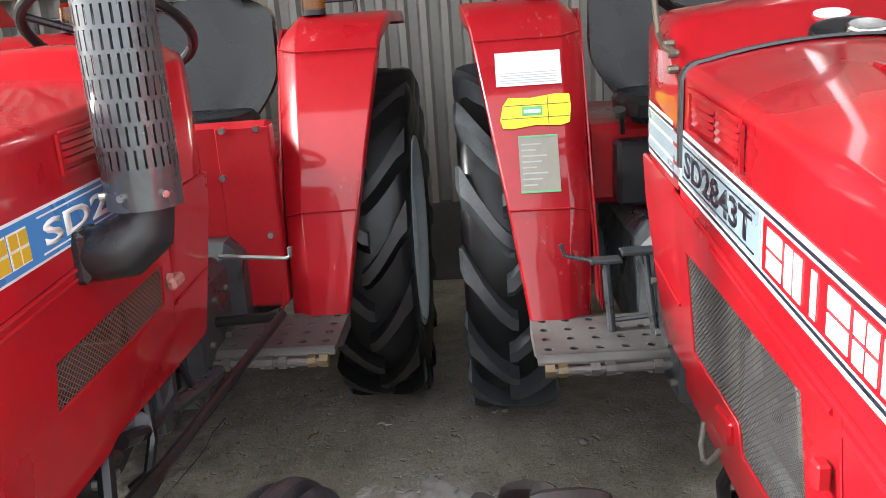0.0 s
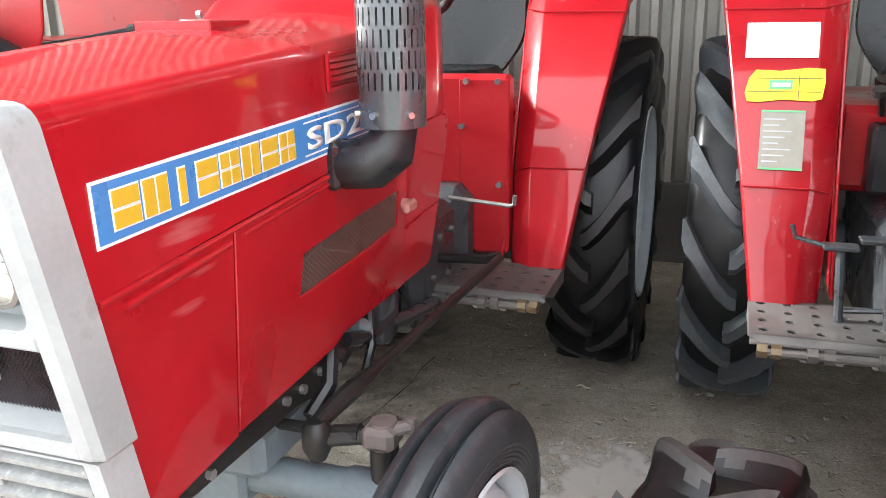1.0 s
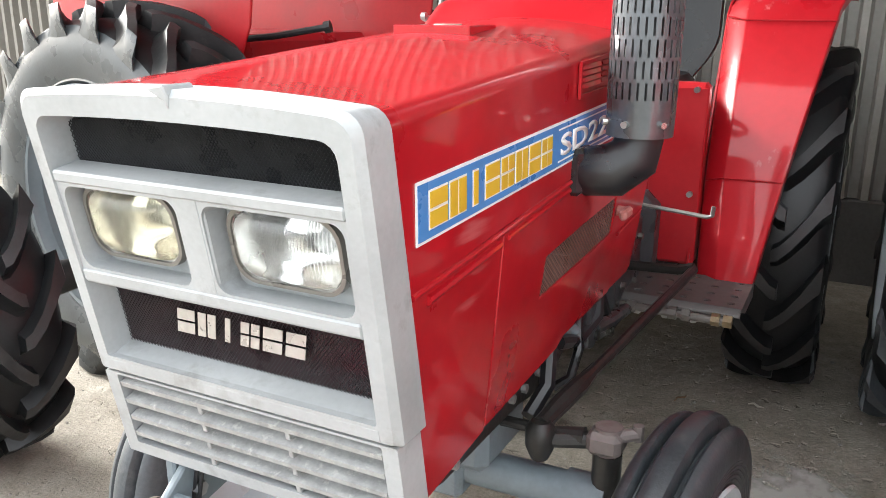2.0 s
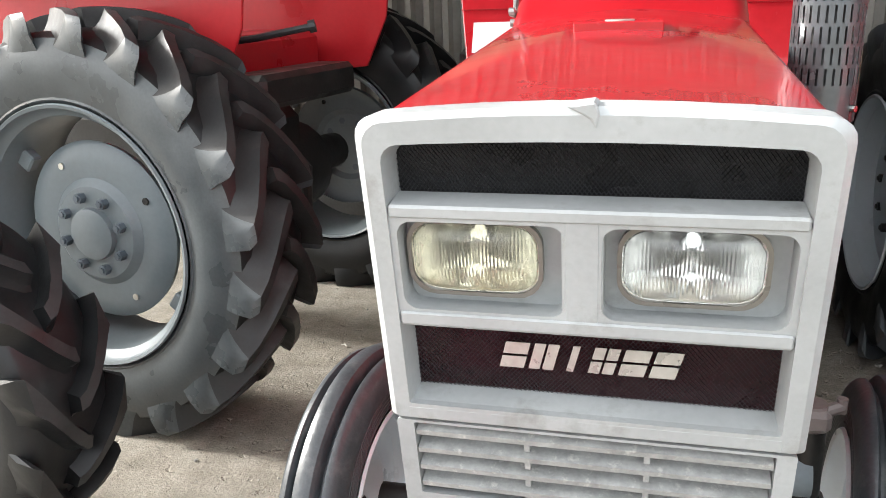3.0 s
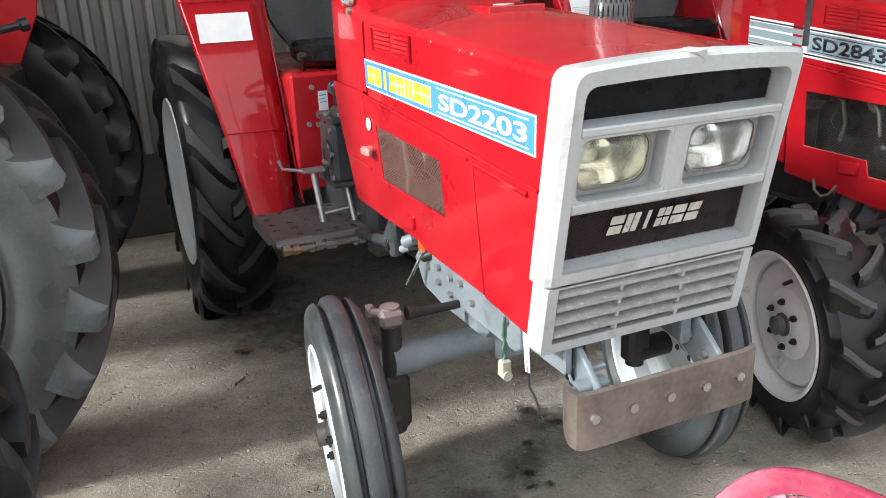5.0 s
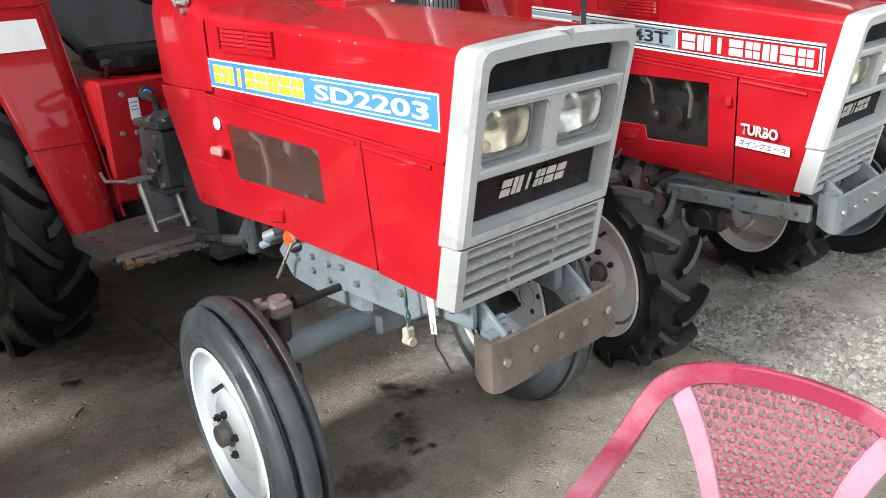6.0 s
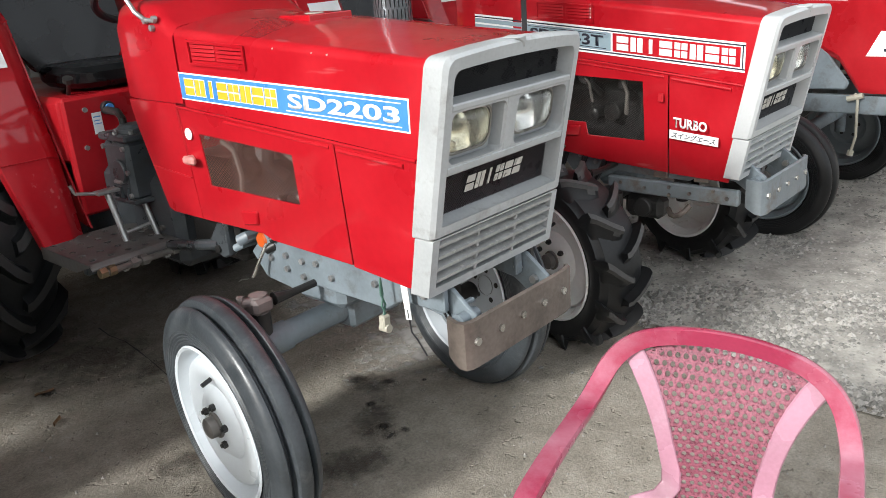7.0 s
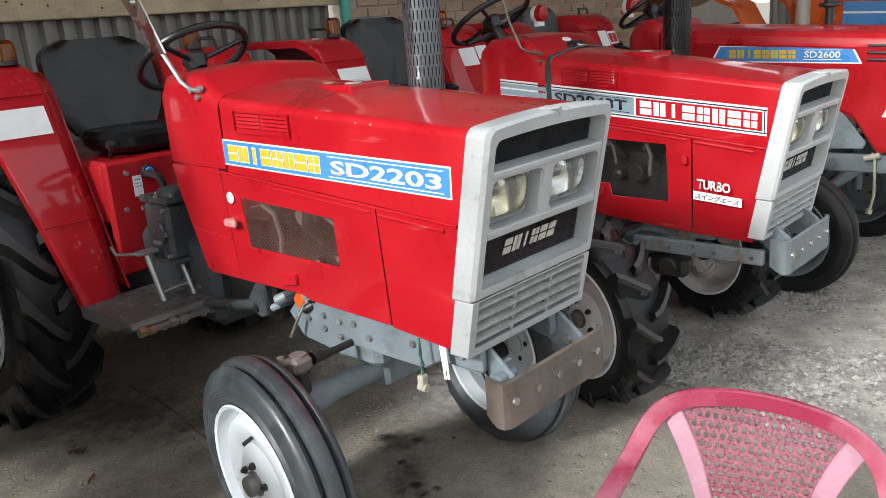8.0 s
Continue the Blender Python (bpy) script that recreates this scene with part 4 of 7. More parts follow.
    grille = part("grille", bm, shell, tr, spec.get("grille_label", "dusty silver grey plastic grille surround"), smooth=30)
    for k in range(4):
        z = 0.694 + 0.0292 * k
        bm = bmesh.new()
        rings = []
        for f in range(9):
            x = -0.221 + 0.442 * f / 8
            rings.append([(x, 0.005, z), (x, 0.004, z + 0.008), (x, 0.045, z + 0.022), (x, 0.045, z + 0.016)])
        loft(bm, rings)
        for x in (-0.075, 0.075):
            box(bm, x - 0.004, x + 0.004, 0.006, 0.03, z - 0.012, z + 0.004, 0.001)
        lean_back(bm)
        part("louvre", bm, LOUVRE_DUST if shell is SILVER else shell, grille, "dusty silver louvre")
    bm = bmesh.new()
    box(bm, -0.222, 0.222, 0.053, 0.058, 0.680, 0.806, 0.0)
    lean_back(bm)
    part("louvre_backing", bm, BLACK, grille)
    # upper screen: black diagonal mesh on a backing
    bm = bmesh.new()
    box(bm, -0.221, 0.221, 0.047, 0.051, 1.098, 1.187, 0.0)
    lean_back(bm)
    part("screen_backing", bm, BLACK, grille)
    bm = bmesh.new()
    wire_screen(bm, [(-0.219, 1.110), (0.219, 1.110), (0.219, 1.168), (0.17, 1.181), (-0.17, 1.181), (-0.219, 1.168)], lambda u, v, d: (u, 0.044 - d, v), 0.0052, 0.0013, 1.3, 0.0006)
    lean_back(bm)
    part("upper_screen", bm, SCREEN_DARK, grille, smooth=0)
    # badge panel with its screen and block emblem
    bm = bmesh.new()
    box(bm, -0.226, 0.226, 0.045, 0.051, 0.838, 0.956, 0.0)
    lean_back(bm)
    badge = part("badge_panel", bm, BADGE_DARK, grille, "black badge panel fading to dark red")
    bm = bmesh.new()
    wire_screen(bm, [(-0.224, 0.840), (0.224, 0.840), (0.224, 0.952), (-0.224, 0.952)], lambda u, v, d: (u, 0.0435 - d, v), 0.0058, 0.0011, 1.2, 0.0005)
    lean_back(bm)
    part("badge_screen", bm, SCREEN_DARK, grille, smooth=0)
    f = Face((-0.110, (1.10 - 0.885) * SHEAR + 0.039, 0.885), (1, 0, 0), (0, -SHEAR, 1))
    mark_blocks(f, 0.0, 0.218, 0.0, 0.038, 0.002, EMBLEM, grille, "bvnqbb", lean=0.25)
    # head lamps
    for i, (x0, x1) in enumerate(((-0.210, -0.053), (0.034, 0.193))):
        bm = bmesh.new()
        o, n_ = rounded(x0, x1, 0.991, 1.087, 0.030, 5), rounded(x0 + 0.007, x1 - 0.007, 0.998, 1.080, 0.026, 5)
        ring_frame(bm, o, n_, 0.030, 0.048)
        cx, cz = (x0 + x1) / 2, 1.039
        loft(bm, [[(cx + (x - cx) * k, y, cz + (z - cz) * k) for x, z in n_] for k, y in ((1, 0.036), (0.9, 0.060), (0.7, 0.082), (0.45, 0.098), (0.2, 0.106), (0.01, 0.108))], True, False)
        lean_back(bm)
        lamp = part("headlight", bm, REFLECTOR, grille, "rectangular headlight with ribbed glass" if i else "rectangular headlight with yellowed ribbed glass")
        bm = bmesh.new()
        nx = 36
        rows = []
        for j in range(9):
            v = -1 + 2 * j / 8
            row = []
            for k in range(nx * 2 + 1):
                u = -1 + k / nx
                e = (abs(u) ** 4 + abs(v) ** 4) ** 0.25
                q = 1 / max(1.0, e) if e > 0.97 else 1
                px, pz = cx + u * q * (x1 - x0) * 0.483, cz + v * q * 0.0445
                bulge = 0.018 * (1 - min(1, e) ** 3)
                flute = 0.0016 if k % 2 and e < 0.95 else 0.0
                row.append((px, 0.028 - bulge - flute, pz))
            rows.append(row)
        loft(bm, rows, closed=False)
        back = [[(p[0], p[1] + 0.003 + (0.0016 if c % 2 else 0), p[2]) for c, p in enumerate(r)] for r in rows]
        loft(bm, back, closed=False)
        lean_back(bm)
        lens = part("lens", bm, LENS if i else LENS_YELLOW, lamp)
        lens.visible_shadow = False
        bm = bmesh.new()
        o2, n2 = rounded(x0 - 0.002, x1 + 0.002, 0.989, 1.088, 0.032, 5), rounded(x0 + 0.003, x1 - 0.003, 0.994, 1.083, 0.029, 5)
        ring_frame(bm, o2, n2, 0.024, 0.036)
        lean_back(bm)
        part("bezel", bm, BEZEL, lamp)
    return grille


BEZEL = surface("grey lamp bezel", (0.20, 0.19, 0.17), 0.35, metal=0.4, vary=0.1, bump=0.02)
EMBLEM = surface("worn silver emblem", (0.55, 0.54, 0.50), 0.35, metal=0.5, vary=0.15, scale=40, fine=150, bump=0.1, dirt=(0.25, 0.23, 0.2), dirt_amount=0.3, dirt_scale=40)
SCREEN_DARK = surface("dark grille wire", (0.03, 0.031, 0.034), 0.35, metal=0.3, vary=0.2, scale=20, fine=120, bump=0.0)


def front_wheel(tr, s, x, y, z, R, W, rim, lug, camber, steer, rim_mat, tyre_mat, label):
    dish = 0.030 if lug else 0.004
    bm = rim_mesh(rim, W, dish, 0.045, s)
    m = pose(x, y, z, 0, camber * s, steer)
    wheel = part("front_wheel", bm, rim_mat, tr, label)
    wheel.matrix_basis = m
    if lug:
        lugged_tyre(wheel, R, W, rim, 12, 0.038, -0.6, 0.036, 0.30, z - 0.003, tyre_mat, RUBBER_WORN, "black lugged tyre")
    else:
        part("tyre", settle(rib_tyre(R, W, rim), z - 0.003), tyre_mat, wheel, "dusty ribbed tyre with worn tread")
    d = 0.44 * W - dish
    bm = bmesh.new()
    revolve(bm, [(s * (d + 0.004), 0.036), (s * (d + 0.012), 0.036), (s * (d + 0.014), 0.029), (s * (d + 0.034), 0.028), (s * (d + 0.038), 0.022), (s * (d + 0.038), 0.0)], n=24)
    part("hub_cap", bm, HUB, wheel, "oily grey hub cap")
    bolts(wheel, 5 if not lug else 6, 0.055 if not lug else 0.07, d + 0.004, s, 0.010, IRON, 0.012, 0.4)
    bm = bmesh.new()
    tube(bm, [(s * (d + 0.002), -0.02, rim - 0.07), (s * (d + 0.03), -0.025, rim - 0.075)], 0.006, 8)
    part("valve", bm, BLACK, wheel)
    return wheel


HUB = surface("greasy hub steel", (0.16, 0.15, 0.14), 0.45, metal=0.5, vary=0.2, scale=25, fine=90, bump=0.2, dirt=(0.07, 0.06, 0.05), dirt_amount=0.4, dirt_scale=20)


def rear_wheel(tr, s, x, y, z, R, W, rim, dish, rim_mat, label, lugs=15, sunk=0.575, bolt_count=8, hub_r=0.10, bolt_r=0.135, tyre_mat=None):
    tyre_mat = tyre_mat or RUBBER
    bm = rim_mesh(rim, W, dish, hub_r, s, n=64)
    wheel = part("rear_wheel", bm, rim_mat, tr, label)
    wheel.matrix_basis = pose(x, y, z)
    lugged_tyre(wheel, R, W, rim, lugs, 0.048, -1, 0.048, 0.0, sunk - 0.003, tyre_mat, RUBBER_SCUFF if tyre_mat is RUBBER else tyre_mat, "black tyre with deep chevron lugs")
    d = 0.44 * W - dish
    bm = bmesh.new()
    revolve(bm, [(s * (d + 0.002), hub_r), (s * (d + 0.022), hub_r), (s * (d + 0.026), hub_r - 0.008), (s * (d + 0.028), 0.0)], n=32)
    part("hub_cap", bm, rim_mat, wheel)
    bolts(wheel, bolt_count, bolt_r, d + 0.003, s, 0.016, IRON if rim_mat is not RIM_GREY else BOLT_GREY, 0.022, 0.2)
    return wheel


BOLT_GREY = surface("grey bolt", (0.10, 0.12, 0.14), 0.4, metal=0.3, vary=0.2, bump=0.05)


def fender(tr, s, spec):
    """Rear mudguard: a folded sheet that rises from the step and runs back over the tyre."""
    path = [(1.655, 0.575, 0.365, 0.465), (1.765, 0.85, 0.345, 0.505), (1.975, 1.325, 0.335, 0.585), (2.03, 1.37, 0.335, 0.60), (2.10, 1.395, 0.335, 0.61), (2.6, 1.40, 0.335, 0.61), (2.72, 1.36, 0.335, 0.61)]
    n = len(path)
    outer, inner = [], []
    for i, (y, z, xi, xo) in enumerate(path):
        a, b = path[max(0, i - 1)], path[min(n - 1, i + 1)]
        ty, tz = b[0] - a[0], b[1] - a[1]
        ln = math.hypot(ty, tz)
        ny, nz = tz / ln, -ty / ln
        sec = [(xi - 0.062, 0.055), (xi - 0.055, 0.045), (xi - 0.004, 0.002), (xi + 0.003, 0.0), (xo - 0.004, 0.0), (xo, 0.003), (xo + 0.002, 0.03)]
        outer.append([(s * x, y + ny * d, z + nz * d) for x, d in sec] + [(s * x, y + ny * (d + 0.005), z + nz * (d + 0.005)) for x, d in sec[::-1]])
    bm = bmesh.new()
    loft(bm, outer)
    fen = part("fender", bm, RED, tr, "red folded steel rear fender")
    bm = bmesh.new()
    prism(bm, [(1.70, 0.58), (1.83, 0.85), (2.03, 1.31), (2.10, 1.36), (2.6, 1.365), (2.72, 1.32), (2.72, 0.9), (1.95, 0.62)], "x", s * 0.268, s * 0.276, 0.002)
    part("fender_side", bm, RED, fen)
    bm = bmesh.new()
    rings = []
    for f in (0, 1):
        y, z, xi, xo = path[2] if not f else (1.982, 1.318, 0.335, 0.585)
    tube(bm, [(s * 0.275, 2.002, 1.300), (s * 0.335, 1.955, 1.290), (s * 0.58, 1.955, 1.290)], 0.0025, 6)
    part("fender_seam", bm, RED_DULL, fen)
    bm = bmesh.new()
    tube(bm, [(s * 0.290, 1.803, 0.832), (s * 0.345, 1.758, 0.85), (s * 0.505, 1.761, 0.85)], 0.0025, 6)
    part("fender_seam", bm, RED_DULL, fen)
    return fen


def lamp_on_fender(tr, s):
    bm = bmesh.new()
    disc(bm, (s * 0.38, 2.10, 0), "z", 0.035, 1.395, 1.41, 16)
    base = part("turn_signal", bm, BLACK, tr, "amber turn signal on the fender")
    bm = bmesh.new()
    revolve(bm, [(1.41, 0.036), (1.47, 0.034), (1.482, 0.022), (1.484, 0.0)], (s * 0.38, 2.10, 0), "z", 20)
    part("amber_lens", bm, AMBER, base)


def grab_handle(tr, s):
    bm = bmesh.new()
    tube(bm, [(s * 0.40, 2.12, 1.39), (s * 0.40, 2.12, 1.425), (s * 0.405, 2.13, 1.435), (s * 0.50, 2.13, 1.435), (s * 0.505, 2.12, 1.425), (s * 0.505, 2.12, 1.39)], 0.007, 8)
    part("grab_handle", bm, BLACK, tr, "black grab handle")


def step_plate(tr, s, y0=1.335):
    x0, x1, y1, z = 0.10, 0.468, 1.68, 0.575
    bm = bmesh.new()
    perforated(bm, 6, 5 if y0 < 1.4 else 4, lambda u, v, d: (s * (x0 + (x1 - x0) * min(u, 1)), y0 + (y1 - y0) * v, z - 0.004 * d), 0.19, 0.17, False)
    st = part("footstep", bm, STEP, tr, "worn grey steel footplate with punched holes")
    bm = bmesh.new()
    prism(bm, [(y0, z), (y0 - 0.02, z - 0.012), (y0 - 0.021, z - 0.020), (y0 - 0.017, z - 0.020), (y0 - 0.015, z - 0.015), (y0, z - 0.005)], "x", s * x0, s * x1, 0.001)
    prism(bm, [(y0 - 0.018, z - 0.004), (y1, z), (y1, z - 0.045), (y0 + 0.10, z - 0.045)], "x", s * (x1 - 0.004), s * x1, 0.0)
    part("step_lip", bm, STEP, st)
    bm = bmesh.new()
    tube(bm, [(s * 0.10, y0 - 0.030, 0.548), (s * 0.45, y0 - 0.030, 0.543)], 0.011, 10)
    rod = part("link_rod", bm, HUB, st, "oily steel linkage rod")
    for k, x in enumerate((0.18, 0.29, 0.325, 0.40, 0.43)):
        bm = bmesh.new()
        tube(bm, [(s * x, y0 - 0.030, 0.546), (s * (x + 0.022), y0 - 0.030, 0.546)], 0.018, 8 if k % 2 else 6)
        part("collar", bm, BRASS if k > 2 else HUB, st)
    bm = bmesh.new()
    box(bm, *sorted((s * 0.10, s * 0.44)), y0 + 0.085, y0 + 0.115, 0.51, 0.57, 0.004)
    br = part("step_bracket", bm, GEARGREY, st)
    for k in range(3):
        bm = bmesh.new()
        disc(bm, (s * (0.20 + 0.075 * k), 0, 0.527), "y", 0.013, y0, y0 + 0.015, 6)
        disc(bm, (s * (0.20 + 0.075 * k), 0, 0.527), "y", 0.007, y0 - 0.01, y0, 8)
        part("bolt", bm, STEEL, br, smooth=20)
    return st


STEP = surface("worn step steel", (0.120, 0.115, 0.110), 0.55, metal=0.3, vary=0.2, scale=9, fine=70, bump=0.2, dirt=(0.17, 0.11, 0.10), dirt_amount=0.35, dirt_scale=8)


BRASS = surface("greasy brass", (0.20, 0.15, 0.085), 0.4, metal=0.5, vary=0.3, scale=20, fine=90, bump=0.2, dirt=(0.06, 0.05, 0.04), dirt_amount=0.4, dirt_scale=20)


def pedals(tr, s, back=0.0, steel=None):
    steel = steel or STEEL
    bm = bmesh.new()
    tube(bm, [(s * 0.27, 1.46, 0.57), (s * 0.275, 1.52, 0.735)], 0.011, 10)
    box(bm, *sorted((s * 0.235, s * 0.315)), 1.50, 1.545, 0.735, 0.747, 0.003)
    tube(bm, [(s * 0.31, 1.52, 0.742), (s * 0.375, 1.535, 0.755), (s * 0.385, 1.54, 0.785)], 0.006, 8)
    part("pedal", bm, steel, tr, "worn steel clutch pedal").location.y = back
    bm = bmesh.new()
    tube(bm, [(s * 0.17, 1.43, 0.57), (s * 0.18, 1.50, 0.76)], 0.010, 10)
    box(bm, *sorted((s * 0.13, s * 0.24)), 1.48, 1.53, 0.76, 0.772, 0.003)
    tube(bm, [(s * 0.10, 1.45, 0.62), (s * 0.26, 1.47, 0.60)], 0.007, 8)
    part("pedal", bm, steel, tr, "worn steel brake pedal").location.y = back


def side_lever(tr):
    bm = bmesh.new()
    tube(bm, [(0.17, 1.52, 0.80), (0.35, 1.50, 0.79), (0.362, 1.498, 0.795), (0.364, 1.498, 0.82)], 0.006, 8)
    part("lever", bm, STEEL, tr, "thin steel lever with an upturned tip")


def valve_housing(gear):
    bm = bmesh.new()
    box(bm, -0.22, -0.10, 1.44, 1.60, 0.70, 0.90, 0.014)
    disc(bm, (0, 1.50, 0.80), "x", 0.042, -0.22, -0.232, 18, 0.003)
    top_cover = part("valve_housing", bm, GEARGREY, gear, "greasy dark grey bolted valve housing")
    bm = bmesh.new()
    box(bm, -0.225, -0.09, 1.43, 1.61, 0.90, 0.925, 0.006)
    part("cover_plate", bm, GEARGREY, top_cover)
    bm = bmesh.new()
    revolve(bm, [(0.924, 0.0), (0.924, 0.050), (0.940, 0.050), (0.945, 0.044), (0.952, 0.036), (0.952, 0.0)], (-0.16, 1.49, 0.0), "z", 20)
    part("round_cap", bm, GEARGREY, top_cover)
    for k in range(6):
        a = k * math.pi / 3
        bm = bmesh.new()
        disc(bm, (-0.16 + 0.062 * math.cos(a), 1.49 + 0.058 * math.sin(a), 0), "z", 0.008, 0.925, 0.936, 6)
        part("bolt", bm, STEEL, top_cover, smooth=20)
    for y in (1.475, 1.52, 1.565):
        bm = bmesh.new()
        box(bm, -0.229, -0.215, y - 0.005, y + 0.005, 0.705, 0.745, 0.002)
        part("rib", bm, GEARGREY, top_cover)
    bm = bmesh.new()
    box(bm, -0.232, -0.09, 1.425, 1.615, 0.69, 0.706, 0.004)
    part("flange", bm, GEARGREY, top_cover)
    for y, z in ((1.455, 0.72), (1.455, 0.88), (1.585, 0.72), (1.585, 0.88), (1.45, 0.80)):
        bm = bmesh.new()
        disc(bm, (0, y, z), "x", 0.009, -0.22, -0.229, 6)
        part("bolt", bm, STEEL, top_cover, smooth=20)
    bm = bmesh.new()
    tube(bm, [(-0.17, 1.52, 0.92), (-0.17, 1.52, 0.965), (-0.16, 1.56, 0.985), (-0.15, 1.66, 0.985)], 0.013, 10)
    part("pipe", bm, IRON, top_cover)


def build_frame(tr, spec):
    for s in (-1, 1):
        bm = bmesh.new()
        low = [(0.80, 0.55), (0.66, 0.535), (0.60, 0.57), (0.30, 0.565), (0.24, 0.60), (0.10, 0.60)] if s < 0 else [(0.80, 0.60), (0.66, 0.595), (0.60, 0.605), (0.30, 0.61), (0.24, 0.62), (0.10, 0.625)]
        prism(bm, [(0.10, 0.665), (0.78, 0.70), (0.86, 0.62)] + low, "x", s * 0.165, s * 0.185, 0.004)
        # right rail is grey too; its black stands for the shade it lies in
        rail = part("chassis_rail", bm, spec.get("chassis", GREYBLUE) if s < 0 else IRON, tr, "grey painted chassis rail with bolt heads" if s < 0 else "chassis rail painted black for shade, with bolt heads")
        for y, z in ((0.69, 0.60), (0.69, 0.64), (0.62, 0.59), (0.62, 0.635), (0.76, 0.62), (0.50, 0.61), (0.33, 0.63), (0.16, 0.635), (0.56, 0.64)):
            if s > 0 and z < 0.615:
                continue
            bm = bmesh.new()
            disc(bm, (0, y, z), "x", 0.009, s * 0.185, s * 0.195, 6)
            part("bolt", bm, STEEL, rail, smooth=20)
    for s in (-1, 1) if not spec.get("four") else ():
        bm = bmesh.new()
        tube(bm, [(s * 0.19, 1.34, 0.555), (s * 0.205, 1.12, 0.60), (s * 0.205, 0.99, 0.625)], 0.017, 10)
        prism(bm, [(0.93, 0.60), (0.93, 0.70), (0.98, 0.70), (1.03, 0.64), (1.01, 0.60), (0.97, 0.585)], "x", s * 0.185, s * 0.215, 0.006)
        bar = part("step_bar", bm, GEARGREY, tr, "dark grey step support bar")
        bm = bmesh.new()
        disc(bm, (0, 0.985, 0.615), "x", 0.012, s * 0.214, s * 0.222, 12)
        part("bolt", bm, IRON, bar)
        for k, (y, z, r) in enumerate(((0.88, 0.66, 0.018), (0.75, 0.655, 0.014), (0.91, 0.63, 0.012), (0.72, 0.69, 0.012))):
            bm = bmesh.new()
            tube(bm, [(s * 0.12, y, z), (s * 0.185, y, z), (s * 0.195, y + 0.02, z - 0.01)], r, 10)
            part("fitting", bm, (GREYBLUE, IRON, GREYBLUE, IRON)[k], rail)
    bm = bmesh.new()
    box(bm, -0.165, 0.165, 0.50, 0.70, 0.50, 0.60, 0.02)
    part("cross_member", bm, GREYBLUE, tr)
    for k, pts in enumerate((((0.20, 1.02, 0.72), (0.215, 0.98, 0.66), (0.20, 0.90, 0.63), (0.19, 0.80, 0.66)), ((0.19, 0.92, 0.70), (0.21, 0.88, 0.62), (0.20, 0.86, 0.56), (0.17, 0.84, 0.54)),
                             ((0.20, 0.72, 0.70), (0.212, 0.68, 0.62), (0.20, 0.62, 0.58)), ((0.18, 1.10, 0.70), (0.20, 1.14, 0.60), (0.19, 1.20, 0.54)))):
        bm = bmesh.new()
        tube(bm, pts, 0.011 if k % 2 else 0.016, 8)
        part("fuel_hose", bm, BLACK, tr, "black rubber hose under the engine")
    bm = bmesh.new()
    box(bm, -0.12, 0.12, 0.36, 0.52, 0.56, 0.66, 0.02)
    part("oil_sump", bm, IRON, tr, "black oily sump under the engine")
    bm = bmesh.new()
    tube(bm, [(-0.10, 0.30, 0.66), (-0.105, 0.27, 0.63), (-0.08, 0.24, 0.615), (-0.02, 0.25, 0.62), (0.05, 0.28, 0.65)], 0.012, 8)
    part("radiator_hose", bm, BLACK, tr)
    bm = bmesh.new()
    box(bm, -0.13, 0.13, 0.30, 1.02, 0.60, 0.90, 0.03)
    box(bm, -0.16, 0.16, 0.42, 0.95, 0.90, 1.02, 0.03)
    for k in range(3):
        tube(bm, [(-0.15, 0.55 + 0.14 * k, 0.86), (-0.19, 0.57 + 0.14 * k, 0.90), (-0.17, 0.58 + 0.14 * k, 0.98)], 0.018, 10)
        tube(bm, [(0.15, 0.55 + 0.14 * k, 0.86), (0.19, 0.57 + 0.14 * k, 0.90), (0.17, 0.58 + 0.14 * k, 0.98)], 0.018, 10)
    engine = part("engine", bm, IRON, tr, "dark oily engine block behind the screens")
    bm = bmesh.new()
    tube(bm, [(-0.20, 0.90, 0.95), (-0.205, 0.84, 0.93), (-0.205, 0.82, 0.86), (-0.20, 0.84, 0.80)], 0.007, 10)
    part("hose", bm, HOSE, engine, "pale dusty hose")
    bm = bmesh.new()
    tube(bm, [(-0.20, 0.62, 0.95), (-0.21, 0.56, 0.93), (-0.21, 0.54, 0.88), (-0.20, 0.55, 0.80)], 0.008, 10)
    part("hose", bm, HOSE, engine, "pale dusty hose")
    for s in (-1, 1):
        for k, (y, z, r) in enumerate(((0.62, 0.80, 0.035), (0.74, 0.93, 0.028), (0.70, 0.79, 0.022), (0.86, 0.86, 0.032))):
            bm = bmesh.new()
            revolve(bm, [(s * 0.13, r), (s * 0.185, r), (s * 0.19, r - 0.006), (s * 0.192, 0.0)], (0, y, z), "x", 14)
            part("engine_cover", bm, STEEL if k == 1 else IRON, engine)
    bm = bmesh.new()
    box(bm, -0.19, 0.19, 0.22, 0.30, 0.66, 1.14, 0.01)
    part("radiator", bm, BLACK, tr)
    # transmission from the engine to the rear axle
    # dark iron here puts the black shadow behind the step into the colour
    bm = bmesh.new()
    box(bm, -0.12, 0.12, 1.02, 1.30, 0.52, 0.86, 0.03)
    part("bell_housing", bm, IRON, tr, "bell housing painted dark for the shadow behind the step")
    bm = bmesh.new()
    box(bm, -0.18, 0.18, 1.625, 2.40, 0.44, 0.80, 0.04)
    part("axle_housing", bm, GEARGREY, tr)
    bm = bmesh.new()
    box(bm, -0.16, 0.16, 1.303, 1.62, 0.46, 0.78, 0.03)
    gear = part("gearbox", bm, GEARGREY, tr, "dark grey cast gearbox housing")
    if not spec.get("four"):
        valve_housing(gear)
